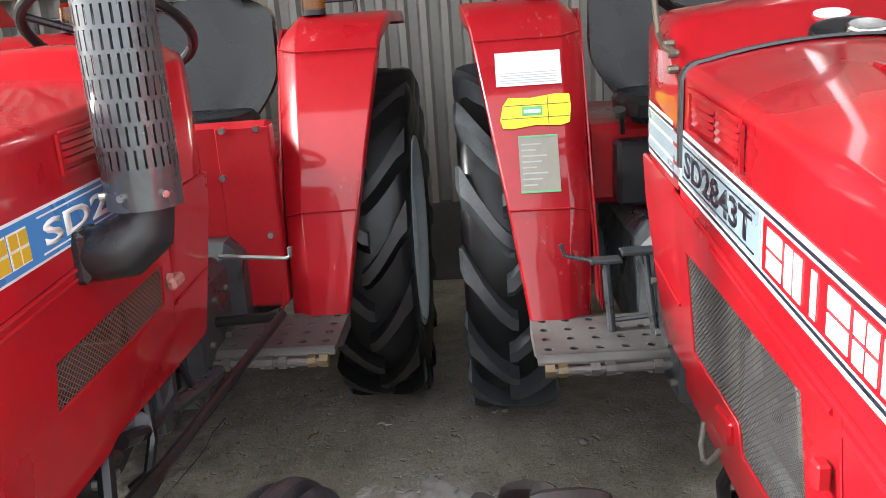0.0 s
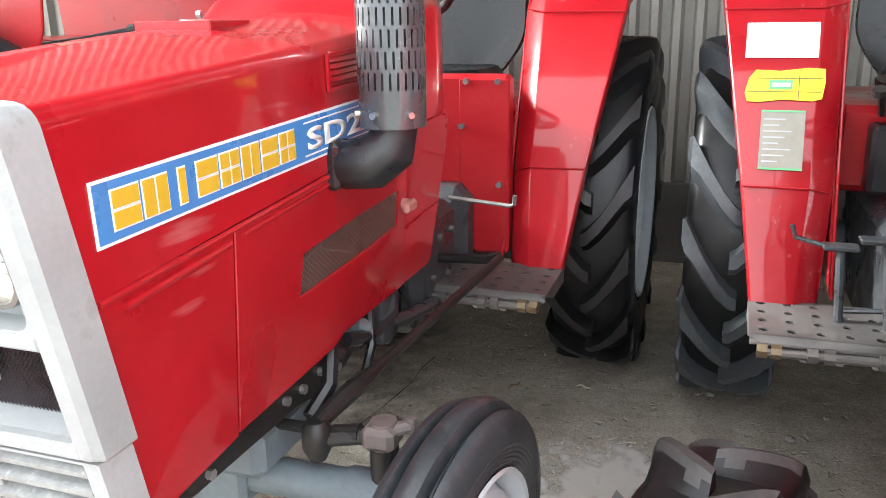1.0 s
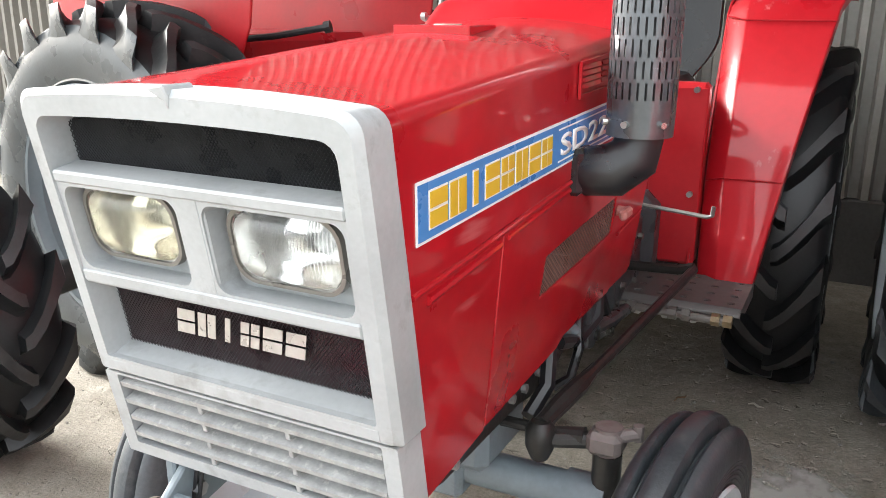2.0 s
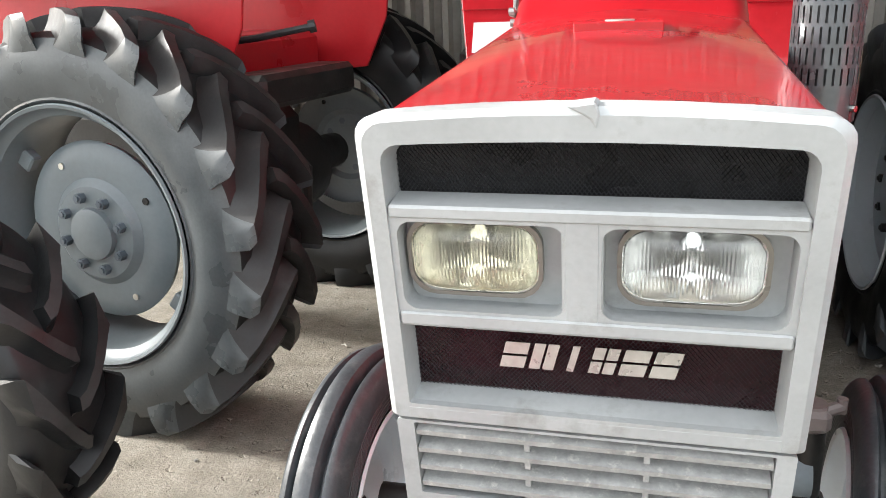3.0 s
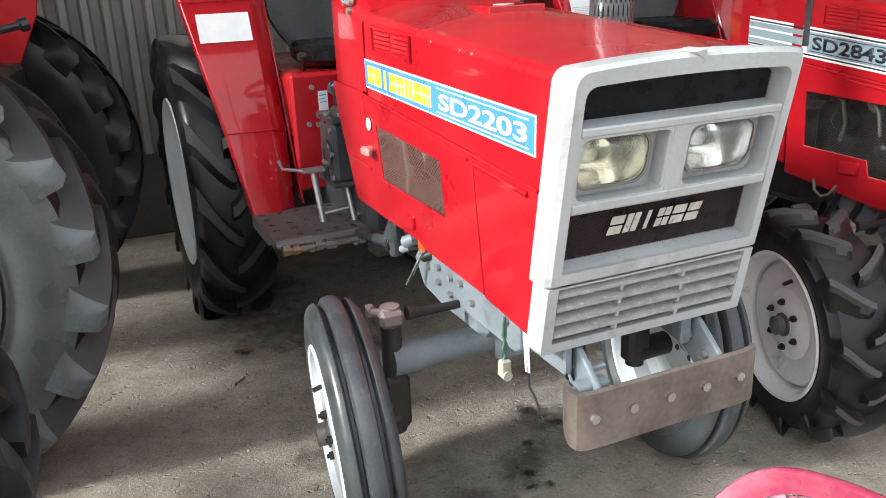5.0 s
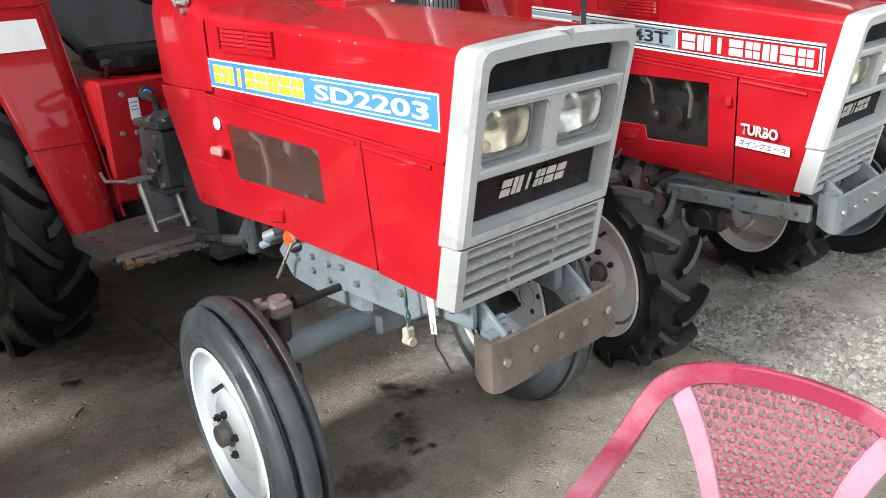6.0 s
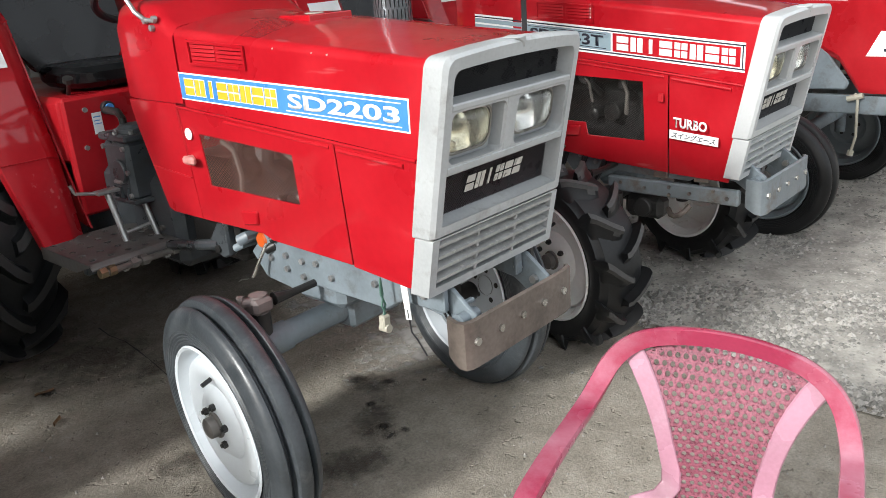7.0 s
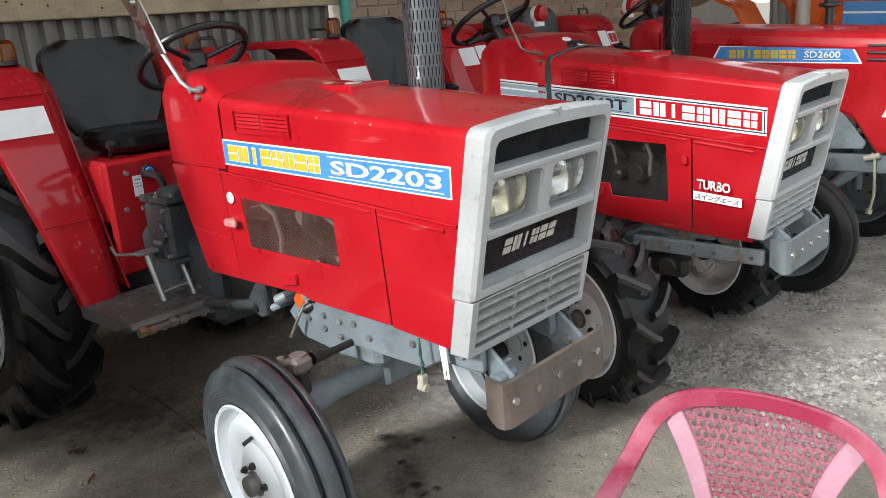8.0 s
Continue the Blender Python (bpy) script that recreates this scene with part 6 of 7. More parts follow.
def dress_a(tr):
    st = mirror_stalk(tr, -1, 0.255, 1.07)
    bm = bmesh.new()
    prism(bm, [(1.165, 1.40), (1.235, 1.40), (1.42, 1.62), (1.33, 1.66)], "x", -0.283, -0.276, 0.002)
    arm = part("mirror_bracket", bm, CHROME, st, "flat chrome mirror bracket")
    for y, z in ((1.07, 1.270), (1.10, 1.290), (1.05, 1.295)):
        bm = bmesh.new()
        disc(bm, (0, y, z), "x", 0.009, -0.250, -0.262, 8)
        part("bolt", bm, STEEL, st)
    bm = bmesh.new()
    tube(bm, [(-0.274, 1.315, 1.555), (-0.292, 1.315, 1.555)], 0.012, 10)
    part("bolt", bm, CHROME, st)
    # white plates on the fenders
    for s in (-1, 1):
        f = fender_face(s)
        if s < 0:
            sticker(tr, f, 0.015, 0.20, 0.33, 0.435, PAPER, "white reflective plate on the fender", "reflector_plate")
    # small stickers and buttons near the gearbox
    f = Face((-0.2, 1.718, 0.90), (1, 0, 0), (0, 0, 1))
    f.n = Vector((0, -1, 0))
    stk = sticker(tr, f, 0.02, 0.055, 0.0, 0.075, PAPER, "small white instruction label")
    bars(stk, f, [(0.024, 0.05, 0.058, 0.062), (0.024, 0.046, 0.045, 0.048), (0.024, 0.05, 0.034, 0.037)], 0.001, BLUE)
    bm = bmesh.new()
    disc(bm, (-0.12, 0, 0.985), "y", 0.024, 1.70, 1.722, 20, 0.003)
    knob = part("plug", bm, BLACK, tr, "black plug with blue cap")
    bm = bmesh.new()
    disc(bm, (-0.12, 0, 0.985), "y", 0.016, 1.690, 1.70, 16, 0.002)
    part("cap", bm, BLUE, knob)
    bm = bmesh.new()
    revolve(bm, [(-0.2508, 0.0), (-0.2520, 0.0), (-0.2520, 0.017), (-0.2500, 0.0175)], (0, 0.985, 0.975), "x", 24)
    part("round_sticker", bm, WHITE, tr, "round white sticker")
    # orange oil filter and drain cock under the panel
    bm = bmesh.new()
    revolve(bm, [(-0.19, 0.0), (-0.19, 0.02), (-0.17, 0.036), (-0.12, 0.036)], (0, 0.80, 0.665), "x", 20)
    part("oil_filter", bm, ORANGE, tr, "orange oil filter cap")
    bm = bmesh.new()
    tube(bm, [(-0.20, 0.76, 0.665), (-0.235, 0.80, 0.565)], 0.005, 8)
    part("dipstick_rod", bm, CHROME, tr, "bent bright steel rod")
    # hanging plug, white tag and wire by the bumper
    bm = bmesh.new()
    rnd = random.Random(3)
    tube(bm, [(-0.225, 0.27, 0.67), (-0.23, 0.268, 0.63), (-0.22, 0.265, 0.60), (-0.23, 0.265, 0.575)], 0.003, 6)
    tube(bm, [(-0.223, 0.272, 0.67), (-0.223, 0.268, 0.63), (-0.232, 0.265, 0.60), (-0.223, 0.265, 0.575)], 0.003, 6)
    cord = part("cable", bm, CABLE, tr, "twisted green cable with a loose plug")
    bm = bmesh.new()
    box(bm, -0.241, -0.215, 0.255, 0.275, 0.538, 0.575, 0.004)
    disc(bm, (-0.228, 0, 0.54), "y", 0.011, 0.250, 0.278, 12)
    part("plug", bm, PLUG, cord, "dirty white connector")
    bm = bmesh.new()
    prism(bm, [(0.212, 0.665), (0.190, 0.665), (0.184, 0.575), (0.202, 0.572)], "x", -0.214, -0.212, 0.0)
    tag = part("tag", bm, WHITE, tr, "torn white paper tag")
    bm = bmesh.new()
    tube(bm, [(-0.213, 0.195, 0.60), (-0.211, 0.190, 0.54), (-0.205, 0.178, 0.52), (-0.20, 0.155, 0.48)], 0.0025, 6)
    part("wire", bm, BLACK, tag)
    for k in range(3):
        bm = bmesh.new()
        tube(bm, [(-0.17 + 0.012 * k, 0.12, 0.67), (-0.175 + 0.014 * k, 0.11, 0.60), (-0.16 + 0.012 * k, 0.105, 0.55), (-0.15 + 0.01 * k, 0.11, 0.60), (-0.145 + 0.01 * k, 0.12, 0.66)], 0.0035, 6)
        part("loose_wire", bm, BLACK, tr, "looped black wire")
    # chipped paint along the hood edge
    for k in range(3):
        bm = bmesh.new()
        y = 0.34 + 0.05 * k * k + 0.01 * rnd.random()
        disc(bm, (0, y, hood_edge(y) - 0.012 - 0.008 * rnd.random()), "x", 0.0018 + 0.002 * rnd.random(), -0.2475, -0.2512, 7)
        part("paint_chip", bm, PRIMER, tr)


CABLE = surface("green cable", (0.05, 0.12, 0.09), 0.5, vary=0.2, bump=0.05)
PLUG = surface("dirty white plug", (0.36, 0.345, 0.28), 0.5, vary=0.15, bump=0.1, dirt=(0.25, 0.2, 0.15), dirt_amount=0.3, dirt_scale=30)
PRIMER = surface("bare primer", (0.50, 0.28, 0.25), 0.6, vary=0.2, bump=0.1)


def dress_b(tr):
    # black disc painting the filler opening's dark, cap and round label on the cowl slope
    slope = lambda x, y, z: pose(x, y, z, 31, 0, 0)
    bm = bmesh.new()
    revolve(bm, [(-0.006, 0.066), (0.004, 0.066), (0.005, 0.063), (0.003, 0.060), (0.002, 0.0)], (0, 0, 0), "z", 32)
    for v in bm.verts:
        v.co.y *= 0.55
    well = part("filler_well", bm, BLACK, tr, "flat black disc painting the dark of the fuel filler opening")
    well.matrix_basis = slope(0.025, 1.006, 1.287)
    bm = bmesh.new()
    revolve(bm, [(0.0, 0.0), (0.0, 0.034), (0.010, 0.034), (0.013, 0.030), (0.013, 0.0)], (0.022, -0.004, 0), "z", 18)
    for v in bm.verts:
        v.co.y *= 0.6
    part("filler_cap", bm, CHROME, well, "dull chrome fuel cap")
    bm = bmesh.new()
    revolve(bm, [(-0.002, 0.030), (0.002, 0.030), (0.0025, 0.028), (0.0025, 0.0)], (0, 0, 0), "z", 24)
    for v in bm.verts:
        v.co.y *= 0.5
    part("round_sticker", bm, PAPER, tr, "round white label on the cowl").matrix_basis = slope(0.012, 1.052, 1.3155)
    # rubber faced strap round the back of the hood
    bm = bmesh.new()
    rings = []
    drop = -0.06 + 0.048 * 0.965
    for y, o in ((0.955, 0.002), (0.957, 0.006), (0.977, 0.006), (0.979, 0.002)):
        sec = hood_section(0.965, 1.105, w=0.25 + o, r=0.035)
        rings.append([(x, y, z + o + drop if z > 1.16 else z + drop) for x, _, z in sec])
    loft(bm, rings, closed=False)
    part("hood_strap", bm, STRAP, tr, "grey metal strap over the hood")
    bm = bmesh.new()
    tube(bm, [(-0.262, 0.985, 1.275), (-0.262, 1.05, 1.282), (-0.262, 1.09, 1.30), (-0.262, 1.15, 1.42), (-0.262, 1.20, 1.62)], 0.0055, 8)
    st = part("mirror_stalk", bm, STALK, tr, "thin brown mirror stalk")
    for y, z in ((1.0, 1.270), (1.0, 1.245), (1.03, 1.285)):
        bm = bmesh.new()
        disc(bm, (0, y, z), "x", 0.007, -0.248, -0.266, 8, 0.002)
        part("bolt", bm, STALK, st)
    # papers on the fender facing the lane
    f = fender_face(-1)
    f.o = Vector((-0.60, 1.762, 0.85))
    f.s = Vector((1, 0, 0))
    p = sticker(tr, f, 0.080, 0.258, 0.345, 0.441, PAPER, "white printed paper on the fender")
    bars(p, f, [(0.09, 0.245, 0.352 + 0.007 * k, 0.3545 + 0.007 * k) for k in range(5)], 0.001, PRINT)
    bm = bmesh.new()
    edge = [(0.092, 0.226), (0.085, 0.25), (0.094, 0.29), (0.11, 0.312), (0.17, 0.309), (0.235, 0.317), (0.276, 0.315), (0.278, 0.28), (0.272, 0.235), (0.25, 0.228), (0.18, 0.232), (0.12, 0.224)]
    top = [bm.verts.new(f.at(a, b, 0.001)) for a, b in edge]
    low = [bm.verts.new(f.at(a, b, 0.0)) for a, b in edge]
    bm.faces.new(top)
    for k in range(len(edge)):
        bm.faces.new((top[k], top[k - 1], low[k - 1], low[k]))
    y_ = part("sticker", bm, YELLOW, tr, "torn yellow warning sticker", smooth=0)
    bars(y_, f, [(0.090, 0.272, 0.252, 0.2535), (0.096, 0.272, 0.288, 0.2895), (0.215, 0.2165, 0.231, 0.313)], 0.001, NAVY)
    bars(y_, f, [(0.145, 0.20, 0.259, 0.284)], 0.0012, GREEN)
    bars(y_, f, [(0.15, 0.195, 0.266, 0.276)], 0.0020, WHITE)
    o = sticker(tr, f, 0.130, 0.236, 0.045, 0.203, PAPER_OLD, "faded instruction sticker with worn print")
    bars(o, f, [(0.137, 0.175 + 0.03 * ((k * 7) % 3) / 2, 0.065 + 0.016 * k, 0.069 + 0.016 * k) for k in range(8)], 0.001, PRINT)
    bars(o, f, [(0.130, 0.236, 0.045, 0.050), (0.130, 0.236, 0.198, 0.203)], 0.0012, GREEN)
    f2 = Face((-0.333, 1.90, 1.10), (0.76, 0.65, 0), (0, 0.36, 0.93))
    q = sticker(tr, f2, 0.012, 0.034, 0.02, 0.095, BLUE, "small blue label with white print")
    bars(q, f2, [(0.017, 0.029, 0.035, 0.08)], 0.001, GREYDECAL)
    f = fender_face(1)
    sticker(tr, f, -0.0, 0.13, 0.37, 0.47, PAPER, "white printed paper on the fender")
    sticker(tr, f, 0.14, 0.235, 0.40, 0.475, PAPER, "white printed paper on the fender")
    # white words and a dark-on-white bar row on the front panel
    f = Face((-0.2445, 0.375, 0.745), (0, -1, -0.09), (0, -0.02, 1))
    f.n = Vector((-1, 0, 0.06)).normalized()
    lettering("TURBO", f, 0.042, 0.168, 0.036, 0.072, 0.0135, WHITE, tr, "word_mark", 0.035)
    w = sticker(tr, f, 0.026, 0.208, -0.008, 0.024, WHITE, "white plate with dark slanted signs")
    w.location = f.n * 0.005
    lettering("スイングエース", f, 0.034, 0.196, -0.003, 0.018, 0.0065, NAVY, w, "word_mark", 0.01, 0.25).location = -w.location
    # hoses behind the big screen
    bm = bmesh.new()
    tube(bm, [(-0.21, 0.80, 0.96), (-0.215, 0.74, 0.955), (-0.215, 0.70, 0.91), (-0.21, 0.69, 0.84)], 0.006, 8)
    part("hose", bm, HOSE, tr)
    # grey steering box and tow eye at the front axle
    bm = bmesh.new()
    box(bm, -0.22, -0.19, 0.10, 0.62, 0.503, 0.560, 0.006)
    box_ = part("steering_box", bm, GREYRUST, tr, "grey rust-stained steering linkage rail")
    bm = bmesh.new()
    box(bm, -0.20, -0.12, 0.40, 0.56, 0.40, 0.49, 0.02)
    disc(bm, (0, 0.47, 0.45), "x", 0.036, -0.20, -0.225, 18, 0.004)
    tube(bm, [(-0.30, 0.55, 0.42), (-0.30, 0.55, 0.52)], 0.04, 12)
    part("pivot_housing", bm, IRON, box_, "black oily pivot housing")
    bm = bmesh.new()
    tube(bm, [(-0.20, 0.37, 0.452), (-0.235, 0.345, 0.445), (-0.252, 0.322, 0.447), (-0.258, 0.300, 0.456), (-0.250, 0.283, 0.470), (-0.232, 0.272, 0.488)], 0.010, 10)
    part("tow_eye", bm, RUST, box_, "rusty bent hook")
    for k, (y, z) in enumerate(((0.14, 0.53), (0.19, 0.55), (0.19, 0.51), (0.28, 0.53), (0.36, 0.545), (0.36, 0.515), (0.46, 0.53), (0.56, 0.54))):
        bm = bmesh.new()
        disc(bm, (0, y, z), "x", 0.007, -0.22, -0.227, 6)
        part("bolt", bm, RUST if k % 2 else HUB, box_, smooth=20)
    for y, z0, z1 in ((0.24, 0.57, 0.66), (0.40, 0.57, 0.64)):
        bm = bmesh.new()
        prism(bm, [(y - 0.025, z0), (y + 0.035, z0), (y + 0.025, z1), (y - 0.015, z1)], "x", -0.205, -0.195, 0.003)
        part("bracket", bm, RUST, box_, "rusty steel bracket")
    for k in range(3):
        bm = bmesh.new()
        tube(bm, [(-0.19, 0.62 + 0.09 * k, 0.68), (-0.215, 0.64 + 0.09 * k, 0.60), (-0.20, 0.68 + 0.09 * k, 0.54), (-0.16, 0.72 + 0.09 * k, 0.52)], 0.012, 8)
        part("hose", bm, BLACK, box_, "black oily hose")
    bm = bmesh.new()
    tube(bm, [(-0.225, 0.90, 0.665), (-0.234, 0.885, 0.632), (-0.237, 0.855, 0.618), (-0.236, 0.825, 0.632), (-0.225, 0.81, 0.662)], 0.005, 8)
    part("hose", bm, HOSE, tr)


STRAP = surface("grey strap", (0.06, 0.064, 0.068), 0.4, metal=0.4, vary=0.1, bump=0.05)
STALK = surface("brown stalk steel", (0.16, 0.13, 0.10), 0.45, metal=0.5, vary=0.15, bump=0.1)
PRINT = surface("faded grey print", (0.42, 0.44, 0.45), 0.6, vary=0.1, bump=0.0)
dress_a(tractor_a)
dress_b(tractor_b)


# the larger tractor parked across, seen from behind its wheels
def tractor_across():
    tr = thing("tractor", pose(-1.637, 1.197, 0, 0, 0, -8), "large red tractor parked across with grey steel wheels", "tractor", "parked tractors")
    # its axle runs along +y here
    turn = pose(0, 0, 0, 0, 0, -90)
    for k, (y, side) in enumerate(((0.165, 1), (1.665, -1))):
        R, W, rim, z = 0.685, 0.35, 0.405, 0.655
        bm = bmesh.new()
        o = 0.44 * W
        revolve(bm, [(side * x, q) for x, q in ((o + 0.004, rim + 0.012), (o + 0.012, rim + 0.008), (o + 0.008, rim - 0.002), (o - 0.012, rim - 0.008), (o - 0.03, rim - 0.028), (o - 0.06, rim - 0.034), (0.0, rim - 0.045), (-o + 0.06, rim - 0.034),
                                                (-o + 0.012, rim - 0.008), (-o - 0.006, rim - 0.002), (-o - 0.012, rim + 0.008), (-o - 0.004, rim + 0.012))], n=72)
        wheel = part("rear_wheel", bm, RIM_GREY, tr, "grey steel rear wheel with bolted centre")
        wheel.matrix_basis = pose(0, y, z, 0, 0, -90)
        # near tyre in the pale lit rubber, far tyre in plain black
        rubber = RUBBER_DUSTY_LIT if side > 0 else RUBBER
        lugged_tyre(wheel, R, W, rim, 20, 0.060, -1, 0.050, 0.06, z - 0.003, rubber, RUBBER_SCUFF, "black tyre with tall dusty chevron lugs")
        d = 0.44 * W - 0.105
        bm = bmesh.new()
        revolve(bm, [(side * (d - 0.02), 0.285), (side * (d + 0.0), 0.29), (side * (d + 0.012), 0.275), (side * (d + 0.018), 0.225), (side * (d + 0.014), 0.175), (side * (d + 0.034), 0.15), (side * (d + 0.036), 0.0)], n=56)
        part("centre_disc", bm, RIM_GREY, wheel)
        bm = bmesh.new()
        revolve(bm, [(side * (d + 0.034), 0.085), (side * (d + 0.052), 0.082), (side * (d + 0.056), 0.07), (side * (d + 0.056), 0.0)], n=32)
        part("hub_cap", bm, RIM_GREY, wheel)
        bolts(wheel, 8, 0.118, d + 0.034, side, 0.017, BOLT_GREY, 0.024, 0.25)
        for j in range(4):
            a = j * math.pi / 2 + 0.5
            bm = bmesh.new()
            disc(bm, (0, 0.235 * math.cos(a), 0.235 * math.sin(a)), "x", 0.011, side * (d + 0.012), side * (d + 0.022), 10)
            part("rivet", bm, CHROME if j % 2 else IRON, wheel)
        for j in range(4):
            a = j * math.pi / 2 + 0.9
            bm = bmesh.new()
            m = Matrix.Rotation(a, 4, "X")
            box(bm, side * (d - 0.005) - 0.02, side * (d - 0.005) + 0.02, -0.03, 0.03, rim - 0.085, rim - 0.02, 0.006, m)
            part("rim_lug", bm, RIM_GREY, wheel)
    bm = bmesh.new()
    tube(bm, [(0, 0.25, 0.655), (0, 0.5, 0.655), (0, 0.55, 0.655), (0, 1.25, 0.655), (0, 1.3, 0.655), (0, 1.6, 0.655)], [0.08, 0.09, 0.19, 0.19, 0.09, 0.08], 20)
    box(bm, -1.2, 0.18, 0.76, 1.08, 0.55, 0.95, 0.05)
    part("rear_axle", bm, IRON, tr, "dark oily rear axle housing")
    for y, s in ((0.40, 1), (1.42, -1)):
        bm = bmesh.new()
        prism(bm, [(-0.75, 1.10), (-0.80, 1.55), (-0.3, 1.75), (0.25, 1.66), (0.43, 1.46), (0.40, 1.26), (0.30, 1.06), (0.2, 1.05), (-0.1, 1.0)], "x", 0.0, 0.012, 0.003)
        for v in bm.verts:
            v.co = (v.co.y, y + v.co.x, v.co.z)
        fen = part("fender", bm, RED_DULL, tr, "red fender side sheet")
        bm = bmesh.new()
        rings = []
        for x, z in ((-0.80, 1.50), (-0.55, 1.66), (-0.3, 1.745), (0.05, 1.73), (0.25, 1.66), (0.38, 1.54), (0.44, 1.45)):
            rings.append([(x, y, z), (x, y - s * 0.30, z + 0.01), (x, y - s * 0.31, z - 0.02), (x, y - s * 0.30, z - 0.004), (x, y, z - 0.012)])
        loft(bm, rings)
        part("fender_top", bm, RED_DULL, fen)
    bm = bmesh.new()
    box(bm, -0.9, 0.10, 0.46, 1.38, 1.02, 1.22, 0.03)
    part("seat_deck", bm, RED_DULL, tr)
    bm = bmesh.new()
    tube(bm, [(0.12, 0.55, 1.20), (0.30, 0.62, 1.22), (0.46, 0.70, 1.25)], 0.012, 8)
    tube(bm, [(0.46, 0.70, 1.25), (0.48, 0.71, 1.255)], 0.022, 10)
    part("lift_lever", bm, BLACK, tr, "black hydraulic lever")
    bm = bmesh.new()
    box(bm, 0.18, 0.36, 0.55, 1.2, 0.98, 1.10, 0.02)
    tube(bm, [(0.25, 0.5, 1.05), (0.25, 1.3, 1.05)], 0.03, 12)
    tube(bm, [(0.28, 0.52, 1.05), (0.52, 0.52, 0.80), (0.50, 0.52, 0.55)], 0.02, 8)
    part("hydraulic_lift", bm, IRON, tr, "black hydraulic lift arms")
    return tr


tractor_across()


def side_tractor():
    """Only the front end of this one reaches into the lane."""
    tr = thing("tractor", pose(-1.645, 0.66, 0, 0, 0, -8), "tractor front end with lugged tyre and white rim", "tractor", "parked tractors")
    bm = rim_mesh(0.275, 0.27, 0.10, 0.08, 1, n=64)
    w = part("front_wheel", bm, RIM_WHITE, tr, "white steel front wheel")
    w.matrix_basis = pose(0, 0, 0.462, 0, 0, -90)
    lugged_tyre(w, 0.475, 0.27, 0.275, 13, 0.046, 1, 0.046, 0.0, 0.459, RUBBER, RUBBER_SCUFF, "black tyre with deep chevron lugs")
    bolts(w, 6, 0.10, 0.02, 1, 0.016, IRON, 0.02)
    bm = bmesh.new()
    tube(bm, [(0, 0.05, 0.462), (0, 0.30, 0.462), (0, 0.42, 0.462)], [0.05, 0.06, 0.05], 16)
    part("front_axle", bm, IRON, tr, "dark oily axle stub")


side_tractor()


# third tractor in the row: longer hood, blue slanted name strip
def tractor_c():
    tr = thing("tractor", pose(3.01, 0, 0), "red tractor with long rounded hood and slanted blue name strip", "tractor", "parked tractors")
    bm = bmesh.new()
    rings = []
    for y, w, low, top in ((-0.52, 0.20, 0.70, 1.09), (-0.48, 0.25, 0.68, 1.15), (-0.30, 0.275, 0.655, 1.195), (-0.05, 0.28, 0.65, 1.214), (0.02, 0.28, 0.655, 1.219), (0.12, 0.28, 0.80, 1.224), (0.34, 0.28, 0.92, 1.238), (1.15, 0.28, 0.95, 1.286)):
        r = 0.05
        ring = [(-w + 0.02, y, low), (-w, y, low + 0.03), (-w, y, top - r - 0.03), (-w - 0.006, y, top - r - 0.015), (-w + 0.004, y, top - r)]
        ring += [(-w + r + r * math.cos(radians(a)), y, top - r + r * math.sin(radians(a))) for a in (150, 120, 90)]
        ring += [(u * (w - r), y, top + 0.02 * (1 - u * u)) for u in (-0.6, -0.2, 0.2, 0.6)]
        ring += [(w - r + r * math.cos(radians(a)), y, top - r + r * math.sin(radians(a))) for a in (90, 60, 30)]
        ring += [(w - 0.004, y, top - r), (w + 0.006, y, top - r - 0.015), (w, y, top - r - 0.03), (w, y, low + 0.03), (w - 0.02, y, low)]
        rings.append(ring)
    loft(bm, rings)
    part("hood", bm, RED_DULL, tr, "red hood with a pressed shoulder line")
    f = Face((-0.2805, 0.855, 1.107), (0, -1, -0.035), (0, 0, 1))
    f.n = Vector((-1, 0, 0))

    def slanted(s0, s1, h0, h1, d0, d1, lean):
        b = bmesh.new()
        V = [f.at(s, h, d) for d in (d0, d1) for s, h in ((s0, h0), (s1, h0), (s1 - lean, h1), (s0 + lean, h1))]
        faces(b, V, [(0, 1, 2, 3), (4, 5, 6, 7), (0, 1, 5, 4), (1, 2, 6, 5), (2, 3, 7, 6), (3, 0, 4, 7)])
        return b
    st = part("name_strip", slanted(0, 0.755, 0, 0.084, 0, 0.001, 0.045), WHITE, tr, "blue slanted name strip with white border", smooth=0)
    part("strip_field", slanted(0.012, 0.743, 0.006, 0.078, 0.001, 0.0018, 0.040), BLUE, st, smooth=0)
    mark_blocks(f, 0.10, 0.45, 0.021, 0.063, 0.0028, YELLOW_LETTER, st, "bvnbqvbq")
    lettering("SD2600", f, 0.485, 0.655, 0.026, 0.058, 0.0018, WHITE, st, "model_number", 0.012)
    bars(st, f, [(0.48, 0.66, 0.017, 0.020), (0.48, 0.66, 0.063, 0.066)], 0.0018, WHITE)
    for k in range(3):
        bm = bmesh.new()
        tube(bm, [(-0.281, 0.08, 1.165 - 0.033 * k), (-0.283, 0.05, 1.164 - 0.033 * k), (-0.283, -0.20, 1.155 - 0.033 * k), (-0.281, -0.23, 1.154 - 0.033 * k)], 0.007, 8)
        part("vent_slot", bm, BLACK, tr)
    g = Face((-0.2815, 0.0, 0.828), (0, -1, 0), (0, 0, 1))
    g.n = Vector((-1, 0, 0))
    bm = bmesh.new()
    V = [g.at(s, h, d) for d in (0, 0.001) for s, h in ((0, 0), (0.30, 0), (0.30, 0.115), (0.055, 0.115))]
